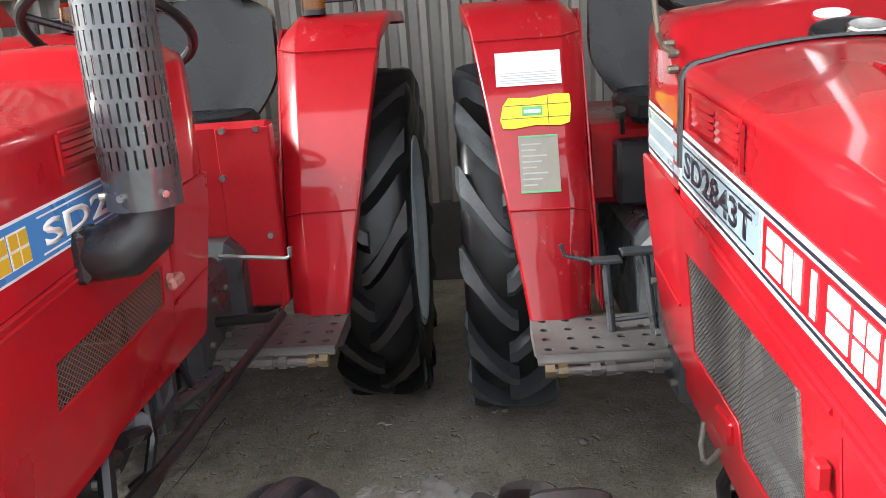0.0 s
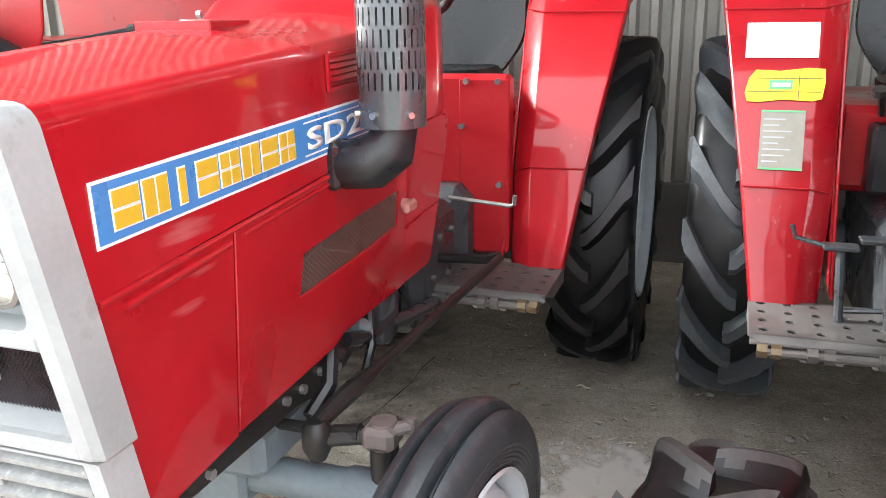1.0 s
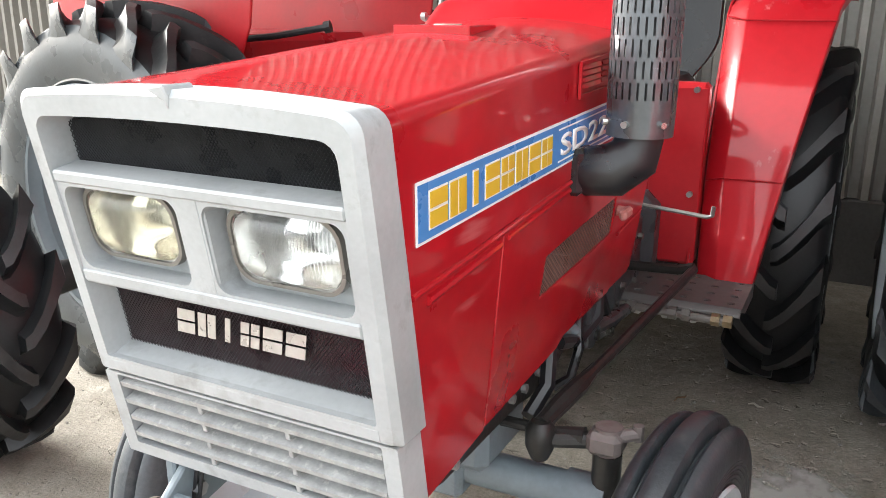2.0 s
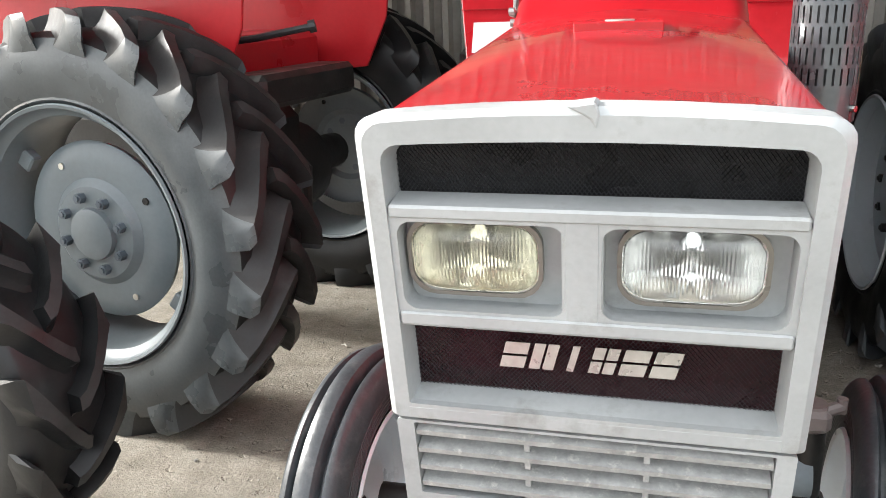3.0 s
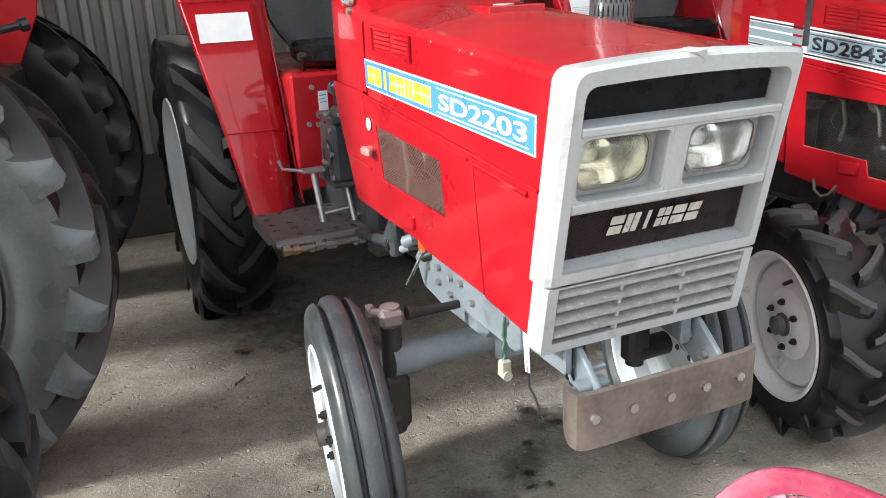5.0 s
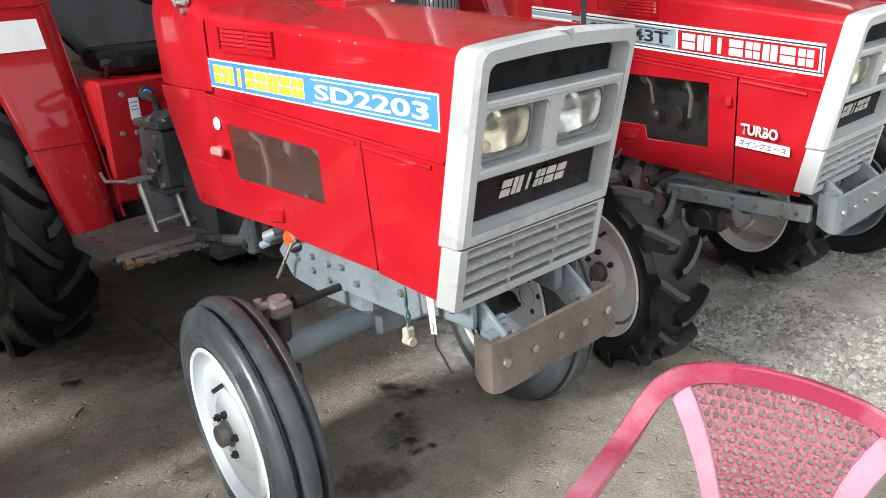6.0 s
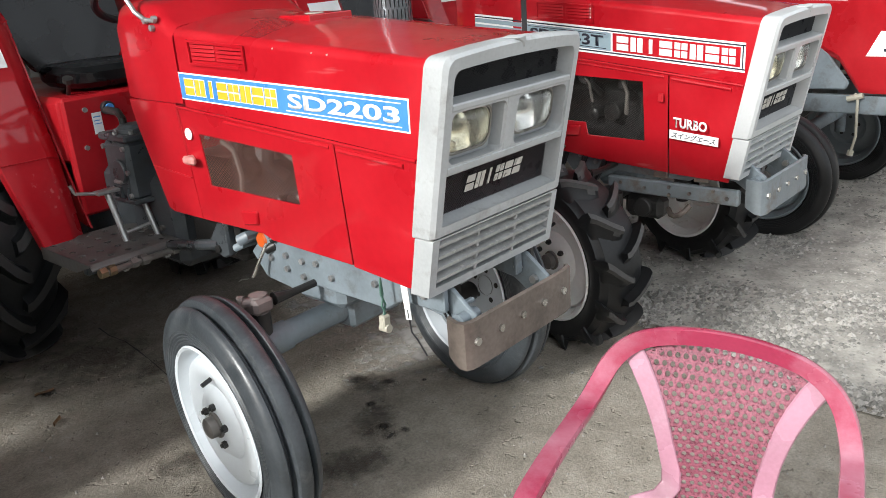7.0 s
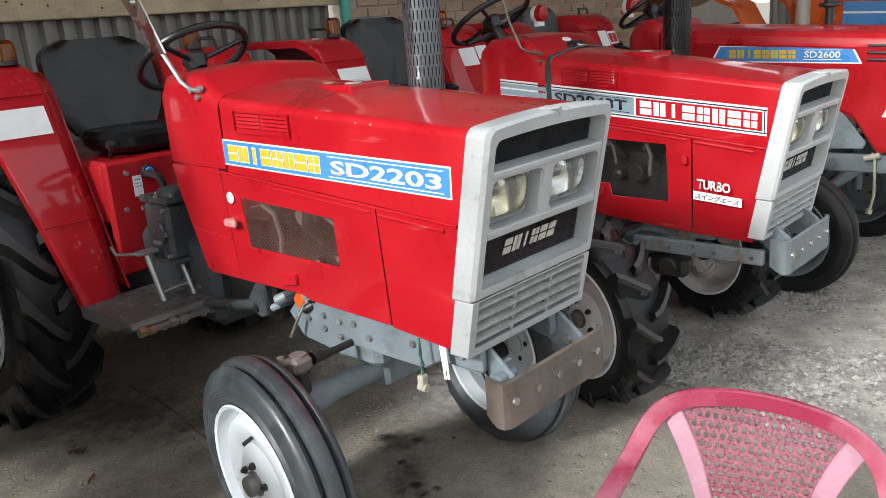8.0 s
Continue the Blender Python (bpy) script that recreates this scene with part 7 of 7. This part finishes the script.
    faces(bm, V, [(0, 1, 2, 3), (4, 5, 6, 7), (0, 1, 5, 4), (1, 2, 6, 5), (2, 3, 7, 6), (3, 0, 4, 7)])
    em = part("emblem", bm, WHITE, tr, "cream and black slanted emblem plate", smooth=0)
    bars(em, g, [(0.075, 0.29, 0.022, 0.036), (0.09, 0.29, 0.052, 0.066), (0.10, 0.29, 0.082, 0.096)], 0.001, NAVY)
    # engine bay bracket, chassis beam and hanging strap
    bm = bmesh.new()
    prism(bm, [(0.27, 0.92), (0.24, 0.92), (0.065, 0.70), (0.08, 0.665), (0.32, 0.66)], "x", -0.27, -0.255, 0.01)
    part("side_bracket", bm, GREYBLUE, tr, "grey steel bracket behind the hood edge")
    bm = bmesh.new()
    box(bm, -0.25, 0.25, 0.25, 1.2, 0.5, 0.92, 0.04)
    part("engine", bm, IRON, tr, "dark oily engine block")
    bm = bmesh.new()
    box(bm, -0.24, -0.20, -0.60, 1.1, 0.545, 0.635, 0.006)
    box(bm, 0.20, 0.24, -0.60, 1.1, 0.545, 0.635, 0.006)
    box(bm, -0.24, 0.24, -0.58, -0.50, 0.54, 0.64, 0.006)
    part("chassis_beam", bm, GREYBLUE, tr, "grey steel chassis beam")
    bm = bmesh.new()
    tube(bm, [(-0.25, 0.04, 0.645), (-0.255, 0.025, 0.635), (-0.26, 0.02, 0.56), (-0.262, 0.015, 0.44), (-0.26, 0.03, 0.37)], 0.007, 8)
    tube(bm, [(-0.258, 0.07, 0.62), (-0.258, 0.0, 0.64)], 0.014, 8)
    tube(bm, [(-0.26, 0.03, 0.37), (-0.262, 0.035, 0.345)], 0.015, 8)
    part("hook_strap", bm, PLUG, tr, "dirty cream strap with a hook")
    hx, hy, hz = 0.58, 0.30, 0.298
    bm = bmesh.new()
    tube(bm, [(-0.50, hy, 0.42), (0.50, hy, 0.42)], 0.035, 14)
    tube(bm, [(-0.48, hy, 0.30), (-0.48, hy, 0.52)], 0.028, 12)
    tube(bm, [(0.48, hy, 0.30), (0.48, hy, 0.52)], 0.028, 12)
    part("front_axle", bm, GREYBLUE, tr)
    for s in (-1, 1):
        front_wheel(tr, s, s * hx, hy, hz, 0.315, 0.16, 0.20, False, 2, 0, RIM_GREY, RUBBER, "grey steel front wheel")
        rear_wheel(tr, s, s * 0.60, 2.10, 0.60, 0.615, 0.30, 0.335, 0.09, RIM_GREY, "grey steel rear wheel")
        fender(tr, s, {})
        bm = bmesh.new()
        revolve(bm, [(1.405, 0.03), (1.43, 0.03), (1.44, 0.0)], (s * 0.52, 1.80, -0.05), "z", 14)
        lamp = part("turn_signal", bm, WHITE, tr, "round lamp, white and red")
        bm = bmesh.new()
        revolve(bm, [(0.030, 0.0), (0.030, 0.045), (0.0, 0.05), (0.0, 0.0)], (s * 0.52, 1.80, 1.425), "y", 20)
        part("white_lens", bm, WHITE, lamp)
        bm = bmesh.new()
        revolve(bm, [(-0.002, 0.0), (-0.002, 0.05), (-0.035, 0.045), (-0.042, 0.0)], (s * 0.52, 1.80, 1.425), "y", 20)
        part("red_lens", bm, RED, lamp)
        grab_handle(tr, s)
    build_seat(tr)
    build_steering(tr, 1.37, 1.41)
    bm = bmesh.new()
    rings = []
    for y, w, top in ((1.16, 0.28, 1.32), (1.25, 0.275, 1.345), (1.34, 0.25, 1.335), (1.38, 0.22, 1.30)):
        rings.append([(-w, y, 0.80), (-w, y, top - 0.05), (-w + 0.05, y, top), (0, y, top + 0.015), (w - 0.05, y, top), (w, y, top - 0.05), (w, y, 0.80)])
    loft(bm, rings)
    part("cowl", bm, RED_DULL, tr)
    bm = bmesh.new()
    box(bm, -0.2, 0.2, 1.2, 2.4, 0.45, 0.85, 0.04)
    box(bm, -0.30, 0.30, 1.75, 2.7, 0.85, 1.03, 0.03)
    part("gearbox", bm, GREYBLUE, tr)
    bm = bmesh.new()
    tube(bm, [(0.05, 0.50, 1.26), (0.05, 0.50, 2.1)], 0.036, 18)
    part("exhaust_pipe", bm, TIN, tr, "pale grey exhaust stack")
    bm = bmesh.new()
    tube(bm, [(0.05, 0.365, 1.26), (0.05, 0.365, 1.355)], 0.024, 14)
    revolve(bm, [(1.345, 0.03), (1.352, 0.055), (1.368, 0.055), (1.372, 0.03), (1.50, 0.028), (1.50, 0.0)], (0.05, 0.365, 0), "z", 20)
    part("intake_cap", bm, BLACK, tr, "black air intake cap")
    f = fender_face(1)
    sticker(tr, f, 0.02, 0.12, 0.36, 0.47, PAPER, "white printed paper on the fender")
    q = sticker(tr, f, 0.13, 0.235, 0.37, 0.46, PAPER, "white sticker with dark red print")
    bars(q, f, [(0.138, 0.178, 0.38, 0.445), (0.184, 0.228, 0.38, 0.445)], 0.001, RED)
    return tr


tractor_c()


def orange_tractor():
    tr = thing("tractor", pose(5.35, 0.3, 0), "orange tractor with a blue band parked behind the row", "tractor", "parked tractors")
    bm = bmesh.new()
    rings = []
    for y, w, top in ((-0.6, 0.27, 1.22), (-0.5, 0.30, 1.27), (0.6, 0.30, 1.42), (0.7, 0.29, 1.43)):
        rings.append([(-w, y, 0.7), (-w, y, top - 0.04), (-w + 0.04, y, top), (0, y, top + 0.02), (w - 0.04, y, top), (w, y, top - 0.04), (w, y, 0.7)])
    loft(bm, rings)
    part("hood", bm, ORANGE, tr, "orange tractor hood")
    f = Face((-0.302, 0.6, 1.10), (0, -1, -0.05), (0, 0, 1))
    f.n = Vector((-1, 0, 0))
    b = sticker(tr, f, 0, 1.15, 0, 0.24, BLUE, "blue band with a white edge", "side_band")
    bars(b, f, [(0.0, 1.15, 0.155, 0.17)], 0.001, WHITE)
    bm = bmesh.new()
    box(bm, -0.24, 0.24, -0.5, 2.0, 0.4, 0.8, 0.04)
    part("chassis", bm, IRON, tr)
    for s in (-1, 1):
        front_wheel(tr, s, s * 0.52, -0.1, 0.30, 0.33, 0.15, 0.20, False, 2, 0, RIM_GREY, RUBBER, "grey steel front wheel")
        rear_wheel(tr, s, s * 0.60, 1.7, 0.60, 0.615, 0.30, 0.335, 0.09, RIM_GREY, "grey steel rear wheel")
    for s in (-1, 1):
        bm = bmesh.new()
        rings = []
        for y, z in ((1.05, 0.75), (1.12, 1.15), (1.25, 1.38), (1.5, 1.50), (1.9, 1.52), (2.2, 1.40)):
            rings.append([(s * 0.32, y, z), (s * 0.72, y, z), (s * 0.72, y + 0.01, z - 0.03), (s * 0.32, y + 0.01, z - 0.03)])
        loft(bm, rings)
        part("fender", bm, ORANGE, tr, "orange fender")
    bm = bmesh.new()
    rings = []
    for y, w, top in ((0.72, 0.29, 1.43), (0.95, 0.28, 1.46), (1.0, 0.24, 1.40)):
        rings.append([(-w, y, 0.7), (-w, y, top - 0.04), (-w + 0.04, y, top), (w - 0.04, y, top), (w, y, top - 0.04), (w, y, 0.7)])
    loft(bm, rings)
    part("cowl", bm, ORANGE, tr)
    build_seat(tr)


orange_tractor()


# teal post against the wall
bm = bmesh.new()
tube(bm, [(2.49, 3.49, 0.0), (2.49, 3.49, 2.2), (2.49, 3.49, 3.0)], 0.04, 14)
tagged(part("post", bm, TEAL), "round post with chipped teal paint by the wall", "post")


# plastic armchair
def chair():
    ch = thing("armchair", pose(-0.2255, -0.571, 0, 0, 0, -75.6), "faded red moulded plastic armchair with lattice back", "chair")

    def strap(pts, w, t, name, label="", mat=None):
        """A flat moulded band; each point has its outward direction."""
        P = [Vector(p) for p, _ in pts]
        rings = []
        for i, (p, n) in enumerate(pts):
            d = (P[min(i + 1, len(P) - 1)] - P[max(i - 1, 0)]).normalized()
            n = Vector(n)
            n = (n - d * n.dot(d)).normalized()
            b = d.cross(n)
            ww = w[i] if isinstance(w, list) else w
            c = P[i]
            rings.append([c + n * (ww * u) + b * (t * v) for u, v in ((-0.5, -0.25), (-0.42, -0.5), (0.42, -0.5), (0.5, -0.25), (0.5, 0.3), (0.44, 0.5), (-0.44, 0.5), (-0.5, 0.3))])
        b_ = bmesh.new()
        loft(b_, rings)
        return part(name, b_, mat or PINK, ch, label)

    # smooth rim: arm, shoulder, top
    key = [(-0.262, -0.30, 0.40), (-0.268, -0.295, 0.50), (-0.270, -0.25, 0.555), (-0.272, -0.14, 0.562), (-0.272, -0.02, 0.556), (-0.270, 0.07, 0.555), (-0.262, 0.13, 0.575), (-0.245, 0.175, 0.612),
           (-0.212, 0.205, 0.650), (-0.16, 0.222, 0.680), (-0.08, 0.232, 0.698), (0.0, 0.235, 0.703)]
    out = [(-1, 0, 0), (-1, 0, 0.0), (-1, 0, 0.0), (-1, 0, 0.0), (-1, 0.0, 0.0), (-1, 0.1, 0.1), (-0.9, 0.2, 0.35), (-0.8, 0.1, 0.7), (-0.55, 0.1, 0.9), (-0.3, 0.1, 1), (-0.1, 0.1, 1), (0, 0.1, 1)]
    full = list(zip(key, out)) + [((-x, y, z), (-a, b, c)) for (x, y, z), (a, b, c) in list(zip(key, out))[-2::-1]]
    dense = []
    P = [Vector(p) for p, _ in full]
    for i in range(len(P) - 1):
        p0, p1, p2, p3 = P[max(i - 1, 0)], P[i], P[i + 1], P[min(i + 2, len(P) - 1)]
        for k in range(4):
            t = k / 4
            q = 0.5 * ((2 * p1) + (p2 - p0) * t + (2 * p0 - 5 * p1 + 4 * p2 - p3) * t * t + (3 * p1 - p0 - 3 * p2 + p3) * t ** 3)
            dense.append((q, Vector(full[i][1]).lerp(Vector(full[i + 1][1]), t)))
    dense.append(full[-1])
    strap(dense, 0.046, 0.022, "rim", "glossy faded red armrest and top rim")

    def back(u, z):
        """The lattice surface: u from -1 to 1, between the posts."""
        t = (z - 0.36) / 0.33
        w = 0.080 + 0.05 * max(0, t) + 0.095 * max(0, t) ** 3 + 1.3 * max(0, -t - 0.12) ** 2
        return Vector((u * w, 0.10 + 0.125 * t + 0.030 * max(0, t) ** 2 - 0.010 * u * u - 0.02 * math.sin(math.pi * min(1, max(0, t))), z))

    for s in (-1, 1):
        pts = []
        for k in range(11):
            z = 0.235 + 0.417 * k / 10
            p = back(s * 1.0, z)
            p.x += s * 0.022
            p.y += 0.007
            pts.append((p, (s, 0, -0.3)))
        strap(pts, [0.042 + 0.012 * abs(k - 5) / 5 for k in range(11)], 0.014, "back_post", "pale pink back post, faded and with painted sheen", PINK_PALE)

    def lattice(u, v, d):
        z = 0.265 + 0.43 * min(1.0, max(0.0, v))
        w = back(1, z).x
        x = (min(1.0, max(0.0, u)) - 0.5) * 0.40
        z = min(z, 0.682 - 1.3 * x * x)
        p = back(min(1.0, max(-1.0, x / w)), z)
        return p + Vector((0, 0.004 * d, 0))
    bm = bmesh.new()
    perforated(bm, 22, 21, lattice, 0.33, 0.33, True)
    part("lattice", bm, PINK_WEAVE, ch, "woven pattern lattice back with round holes", smooth=0)
    bm = bmesh.new()
    rings = []
    for y, z, w in ((-0.24, 0.222, 0.20), (-0.23, 0.238, 0.215), (-0.15, 0.236, 0.22), (0.0, 0.226, 0.21), (0.06, 0.228, 0.17), (0.08, 0.24, 0.14)):
        rings.append([(w * u, y, z + 0.012 * u * u) for u in (-1, -0.6, -0.2, 0.2, 0.6, 1)] + [(w * u, y, z - 0.01) for u in (1, 0.6, 0.2, -0.2, -0.6, -1)])
    loft(bm, rings)
    part("seat", bm, PINK, ch)
    for sx in (-1, 1):
        for y0, y1, zt in ((-0.29, -0.31, 0.45), (0.02, 0.14, 0.235)):
            bm = bmesh.new()
            rings = []
            for t in (0, 0.5, 1):
                x, y, z = sx * (0.262 + 0.01 * t), y0 + (y1 - y0) * t, zt * (1 - t) + 0.0 * t
                rings.append([(x - 0.02, y - 0.014, z), (x + 0.018, y - 0.014, z), (x + 0.018, y + 0.02, z), (x - 0.02, y + 0.02, z)])
            loft(bm, rings)
            part("leg", bm, PINK, ch)
        bm = bmesh.new()
        prism(bm, [(-0.29, 0.24), (0.04, 0.235), (0.04, 0.215), (-0.29, 0.215)], "x", sx * 0.205, sx * 0.262, 0.004)
        part("side_rail", bm, PINK, ch)

    for o in ch.children:
        for v in o.data.vertices:
            x, y, z = v.co
            v.co = (0.9024 * x, 1.096 * y - 0.394 * (z - 0.5), 0.9176 * z - 0.045 * x * z / 0.65)


chair()


# floor litter, oil stains, and patches of painted shade and light
LEAF = surface("dry leaf", (0.16, 0.09, 0.04), 0.8, vary=0.3, bump=0.2)


def blot(x, y, r, mat, turn, over=0.004, name="oil_stain", label="dark oil stains and painted shade on the concrete floor"):
    bm = bmesh.new()
    c, s = math.cos(radians(turn)), math.sin(radians(turn))
    rings = []
    for q in (0.001, 0.2, 0.4, 0.6, 0.8, 1.0):
        ring = []
        for k in range(24):
            px, py = 1.7 * r * q * math.cos(k * math.pi / 12), 1.3 * r * q * math.sin(k * math.pi / 12)
            ring.append((px, py, floor_z(x + c * px - s * py, y + s * px + c * py) + over))
        rings.append(ring)
    loft(bm, rings, True, False)
    ob = tagged(part(name, bm, mat), label, "stain", name.replace("_", " ") + "s on the floor", "structure")
    ob.matrix_basis = pose(x, y, 0, 0, 0, turn)


OIL = soft_stain("oil soaked concrete", (0.03, 0.026, 0.022), 0.5, 0.85)
OIL_SHADE = soft_stain("faint oil smudge and painted shade", (0.05, 0.042, 0.035), 0.6, 0.5)
for k, (x, y, r) in enumerate(((0.244, 0.807, 0.030), (0.10, 0.74, 0.022), (0.02, 0.60, 0.028), (0.05, 0.53, 0.02), (0.186, 0.902, 0.04), (0.006, 0.544, 0.03), (0.33, 0.70, 0.012), (-0.523, 1.794, 0.03), (2.55, -0.11, 0.06), (2.44, -0.04, 0.035))):
    blot(x, y, r, OIL, 40 * k)
# oil smudges; the last three paint the shade under the first tractor's rear
for k, (x, y, r) in enumerate(((-0.18, 0.53, 0.13), (0.03, 0.64, 0.10), (0.20, 0.86, 0.08), (-0.45, 0.95, 0.10), (1.22, 0.05, 0.10), (1.05, -0.28, 0.07), (-0.30, 1.95, 0.26), (-0.15, 1.62, 0.16), (-0.35, 2.40, 0.22))):
    blot(x, y, r, OIL_SHADE, 55 * k)


# cement dust laid on to lift the dim lane floor: light put into colour
DUST_LIGHT = soft_stain("pale cement dust and painted light", (0.56, 0.55, 0.52), 0.9, 0.6)
for k, (x, y, r) in enumerate(((0.74, 0.90, 0.44), (0.62, 1.45, 0.28))):
    blot(x, y, r, DUST_LIGHT, 70 * k, 0.006 + 0.0005 * k, "dust_patch", "pale cement dust that also paints light onto the lane floor")


def floor_grit():
    """Loose cement crumbs and grit trodden about the concrete."""
    rnd = random.Random(31)
    V, F = [], []
    for k in range(1500):
        x, y = -2.4 + 3.5 * rnd.random(), -0.6 + 3.2 * rnd.random()
        if x > GX(y):
            continue
        r = 0.0012 + 0.0055 * rnd.random() ** 4
        a = 6.28 * rnd.random()
        z, o = floor_z(x, y), len(V)
        for q in range(5):
            b = a + q * 1.2566
            j = r * (0.7 + 0.6 * rnd.random())
            V.append((x + j * math.cos(b), y + j * math.sin(b), z - 0.001))
        V.append((x + 0.3 * r * math.cos(a), y + 0.3 * r * math.sin(a), z + 0.9 * r + 0.001))
        F += [(o + q, o + (q + 1) % 5, o + 5) for q in range(5)]
    me = bpy.data.meshes.new("floor_grit")
    me.from_pydata(V, [], F)
    me.materials.append(CRUSHED)
    tagged(new("floor_grit", me), "loose cement crumbs and grit on the floor", "grit", kind="stuff")


floor_grit()


def crack(points, width):
    bm = bmesh.new()
    rings = []
    for k, (x, y) in enumerate(points):
        w = width * (0.6 + 0.4 * math.sin(2.3 * k + 1))
        rings.append([(x - w, y, floor_z(x, y) + 0.0012), (x, y, floor_z(x, y) + 0.0016), (x + w, y, floor_z(x, y) + 0.0012)])
    loft(bm, rings, closed=False)
    tagged(part("crack", bm, FOOT), "thin dark crack in the concrete floor", "crack", kind="structure")


crack([(-0.125, 2.20), (-0.138, 2.08), (-0.128, 1.97), (-0.141, 1.85), (-0.158, 1.72), (-0.186, 1.55), (-0.20, 1.44)], 0.004)


def pebble(x, y, r, seed, name="stone", label="small pale stone lying on the floor", mat=None):
    rnd = random.Random(seed)
    bm = bmesh.new()
    bmesh.ops.create_icosphere(bm, subdivisions=2, radius=r)
    for v in bm.verts:
        v.co *= 0.8 + 0.4 * noise.noise(v.co * (2.2 / r) + Vector((seed, 0, 0)))
        v.co = (v.co.x * 1.25, v.co.y, v.co.z * 0.6)
    ob = tagged(part(name, bm, mat or STONE, smooth=20), label, name, "floor litter")
    ob.location = (x, y, floor_z(x, y) + r * 0.42)
    ob.rotation_euler = (0, 0, rnd.random() * 6)


for k, (x, y, r) in enumerate(((1.136, 1.82, 0.020), (0.865, 2.045, 0.013), (0.90, 2.05, 0.016), (0.957, 2.155, 0.010), (1.249, 1.984, 0.011), (0.537, 2.233, 0.010), (-0.99, 2.755, 0.010), (-1.245, 1.085, 0.008), (0.42, 2.31, 0.008),
                               (0.628, 0.411, 0.010), (0.36, 0.33, 0.006), (0.66, 0.30, 0.007), (0.45, 0.20, 0.006), (0.30, 0.10, 0.005), (0.70, 2.5, 0.009), (-1.20, 1.5, 0.007), (-0.9, 2.1, 0.007), (-1.02, 1.25, 0.006), (0.75, 1.85, 0.007), (1.02, 2.28, 0.008))):
    pebble(x, y, r, k)


def grit():
    """Sand grains and chips too small to pick apart."""
    rnd = random.Random(11)
    V, F = [], []
    shape = [(0, 0, 1), (0.9, 0.1, 0.1), (-0.4, 0.85, 0.15), (-0.6, -0.7, 0.05), (0, 0, -0.6)]
    tri = [(0, 1, 2), (0, 2, 3), (0, 3, 1), (4, 2, 1), (4, 3, 2), (4, 1, 3)]
    for k in range(6000):
        x, y = -2.0 + 3.2 * rnd.random(), -1.2 + 4.4 * rnd.random()
        if noise.noise((x * 2.3, y * 2.3, 3)) < 0.05 and rnd.random() < 0.8:
            continue
        r = 0.0012 + 0.0035 * rnd.random() ** 3
        a = rnd.random() * 6.28
        c, sn = math.cos(a), math.sin(a)
        o = len(V)
        for px, py, pz in shape:
            j = r * (0.7 + 0.6 * rnd.random())
            V.append((x + (c * px - sn * py) * j, y + (sn * px + c * py) * j, floor_z(x, y) + 0.0012 + 0.6 * pz * j))
        F += [tuple(o + i for i in t) for t in tri]
    me = bpy.data.meshes.new("grit")
    me.from_pydata(V, [], F)
    me.materials.append(STONE)
    tagged(new("grit", me), "fine grey grit scattered on the floor", "grit", kind="stuff")


grit()


def twig(x, y, length, turn, r, label, mat):
    bm = bmesh.new()
    tube(bm, [(-length / 2, 0, 0.001), (-length / 6, 0.006, 0.006), (length / 5, -0.004, 0.004), (length / 2, 0.008, 0.001)], [r * 0.6, r, r, r * 0.4], 6)
    ob = tagged(part("twig", bm, mat), label, "twig", "floor litter")
    ob.matrix_basis = pose(x, y, floor_z(x, y) + r, 0, 0, turn)


twig(0.25, 1.98, 0.07, 60, 0.003, "thin dry twig on the floor", LEAF)
twig(0.49, 1.985, 0.05, -15, 0.004, "pale straw piece on the floor", PLUG)
twig(-1.095, 1.976, 0.05, -20, 0.004, "pale straw piece on the floor", PLUG)
for k, (x, y) in enumerate(((-0.535, 1.80), (-0.60, 1.55), (0.90, 0.9))):
    bm = bmesh.new()
    rings = []
    for t in range(6):
        w = 0.012 * math.sin(math.pi * (t + 0.2) / 5.4)
        rings.append([(0.014 * t - 0.035, -w, 0.006 + 0.006 * math.sin(t)), (0.014 * t - 0.035, 0, 0.001 + 0.003 * math.sin(t * 1.3)), (0.014 * t - 0.035, w, 0.007 + 0.004 * math.cos(t)), (0.014 * t - 0.035, 0, 0.0025 + 0.003 * math.sin(t * 1.3))])
    loft(bm, rings)
    ob = tagged(part("leaf", bm, LEAF), "curled dry brown leaf on the floor", "leaf", "floor litter")
    ob.matrix_basis = pose(x, y, 0.004, 0, 0, 50 * k)


# bricks of the bare wall
def brick_wall():
    tan = []
    for k, c in enumerate(((0.40, 0.27, 0.18), (0.36, 0.23, 0.15), (0.44, 0.31, 0.22))):
        tan.append(surface("tan brick", c, 0.85, vary=0.2, scale=9, fine=60, bump=0.5, dirt=(0.30, 0.27, 0.23), dirt_amount=0.3, dirt_scale=6))
    meshes = []
    rnd = random.Random(5)
    for k in range(6):
        bm = bmesh.new()
        box(bm, -0.104, 0.104, -0.012, 0.02, -0.034, 0.034, 0.004)
        for v in bm.verts:
            v.co += Vector((rnd.uniform(-0.002, 0.002), rnd.uniform(-0.003, 0.003), rnd.uniform(-0.002, 0.002)))
        bmesh.ops.recalc_face_normals(bm, faces=bm.faces)
        me = bpy.data.meshes.new("brick")
        bm.to_mesh(me)
        bm.free()
        me.materials.append(tan[k % 3])
        meshes.append(me)
    for row in range(14):
        for col in range(21):
            x = 2.70 + 0.22 * col + (0.11 if row % 2 else 0)
            b = new("brick", rnd.choice(meshes))
            b.parent = wall_brick
            b.location = (x + rnd.uniform(-0.003, 0.003), WALL_Y + 0.008 + rnd.uniform(-0.003, 0.003), 1.05 + 0.08 * row)


brick_wall()
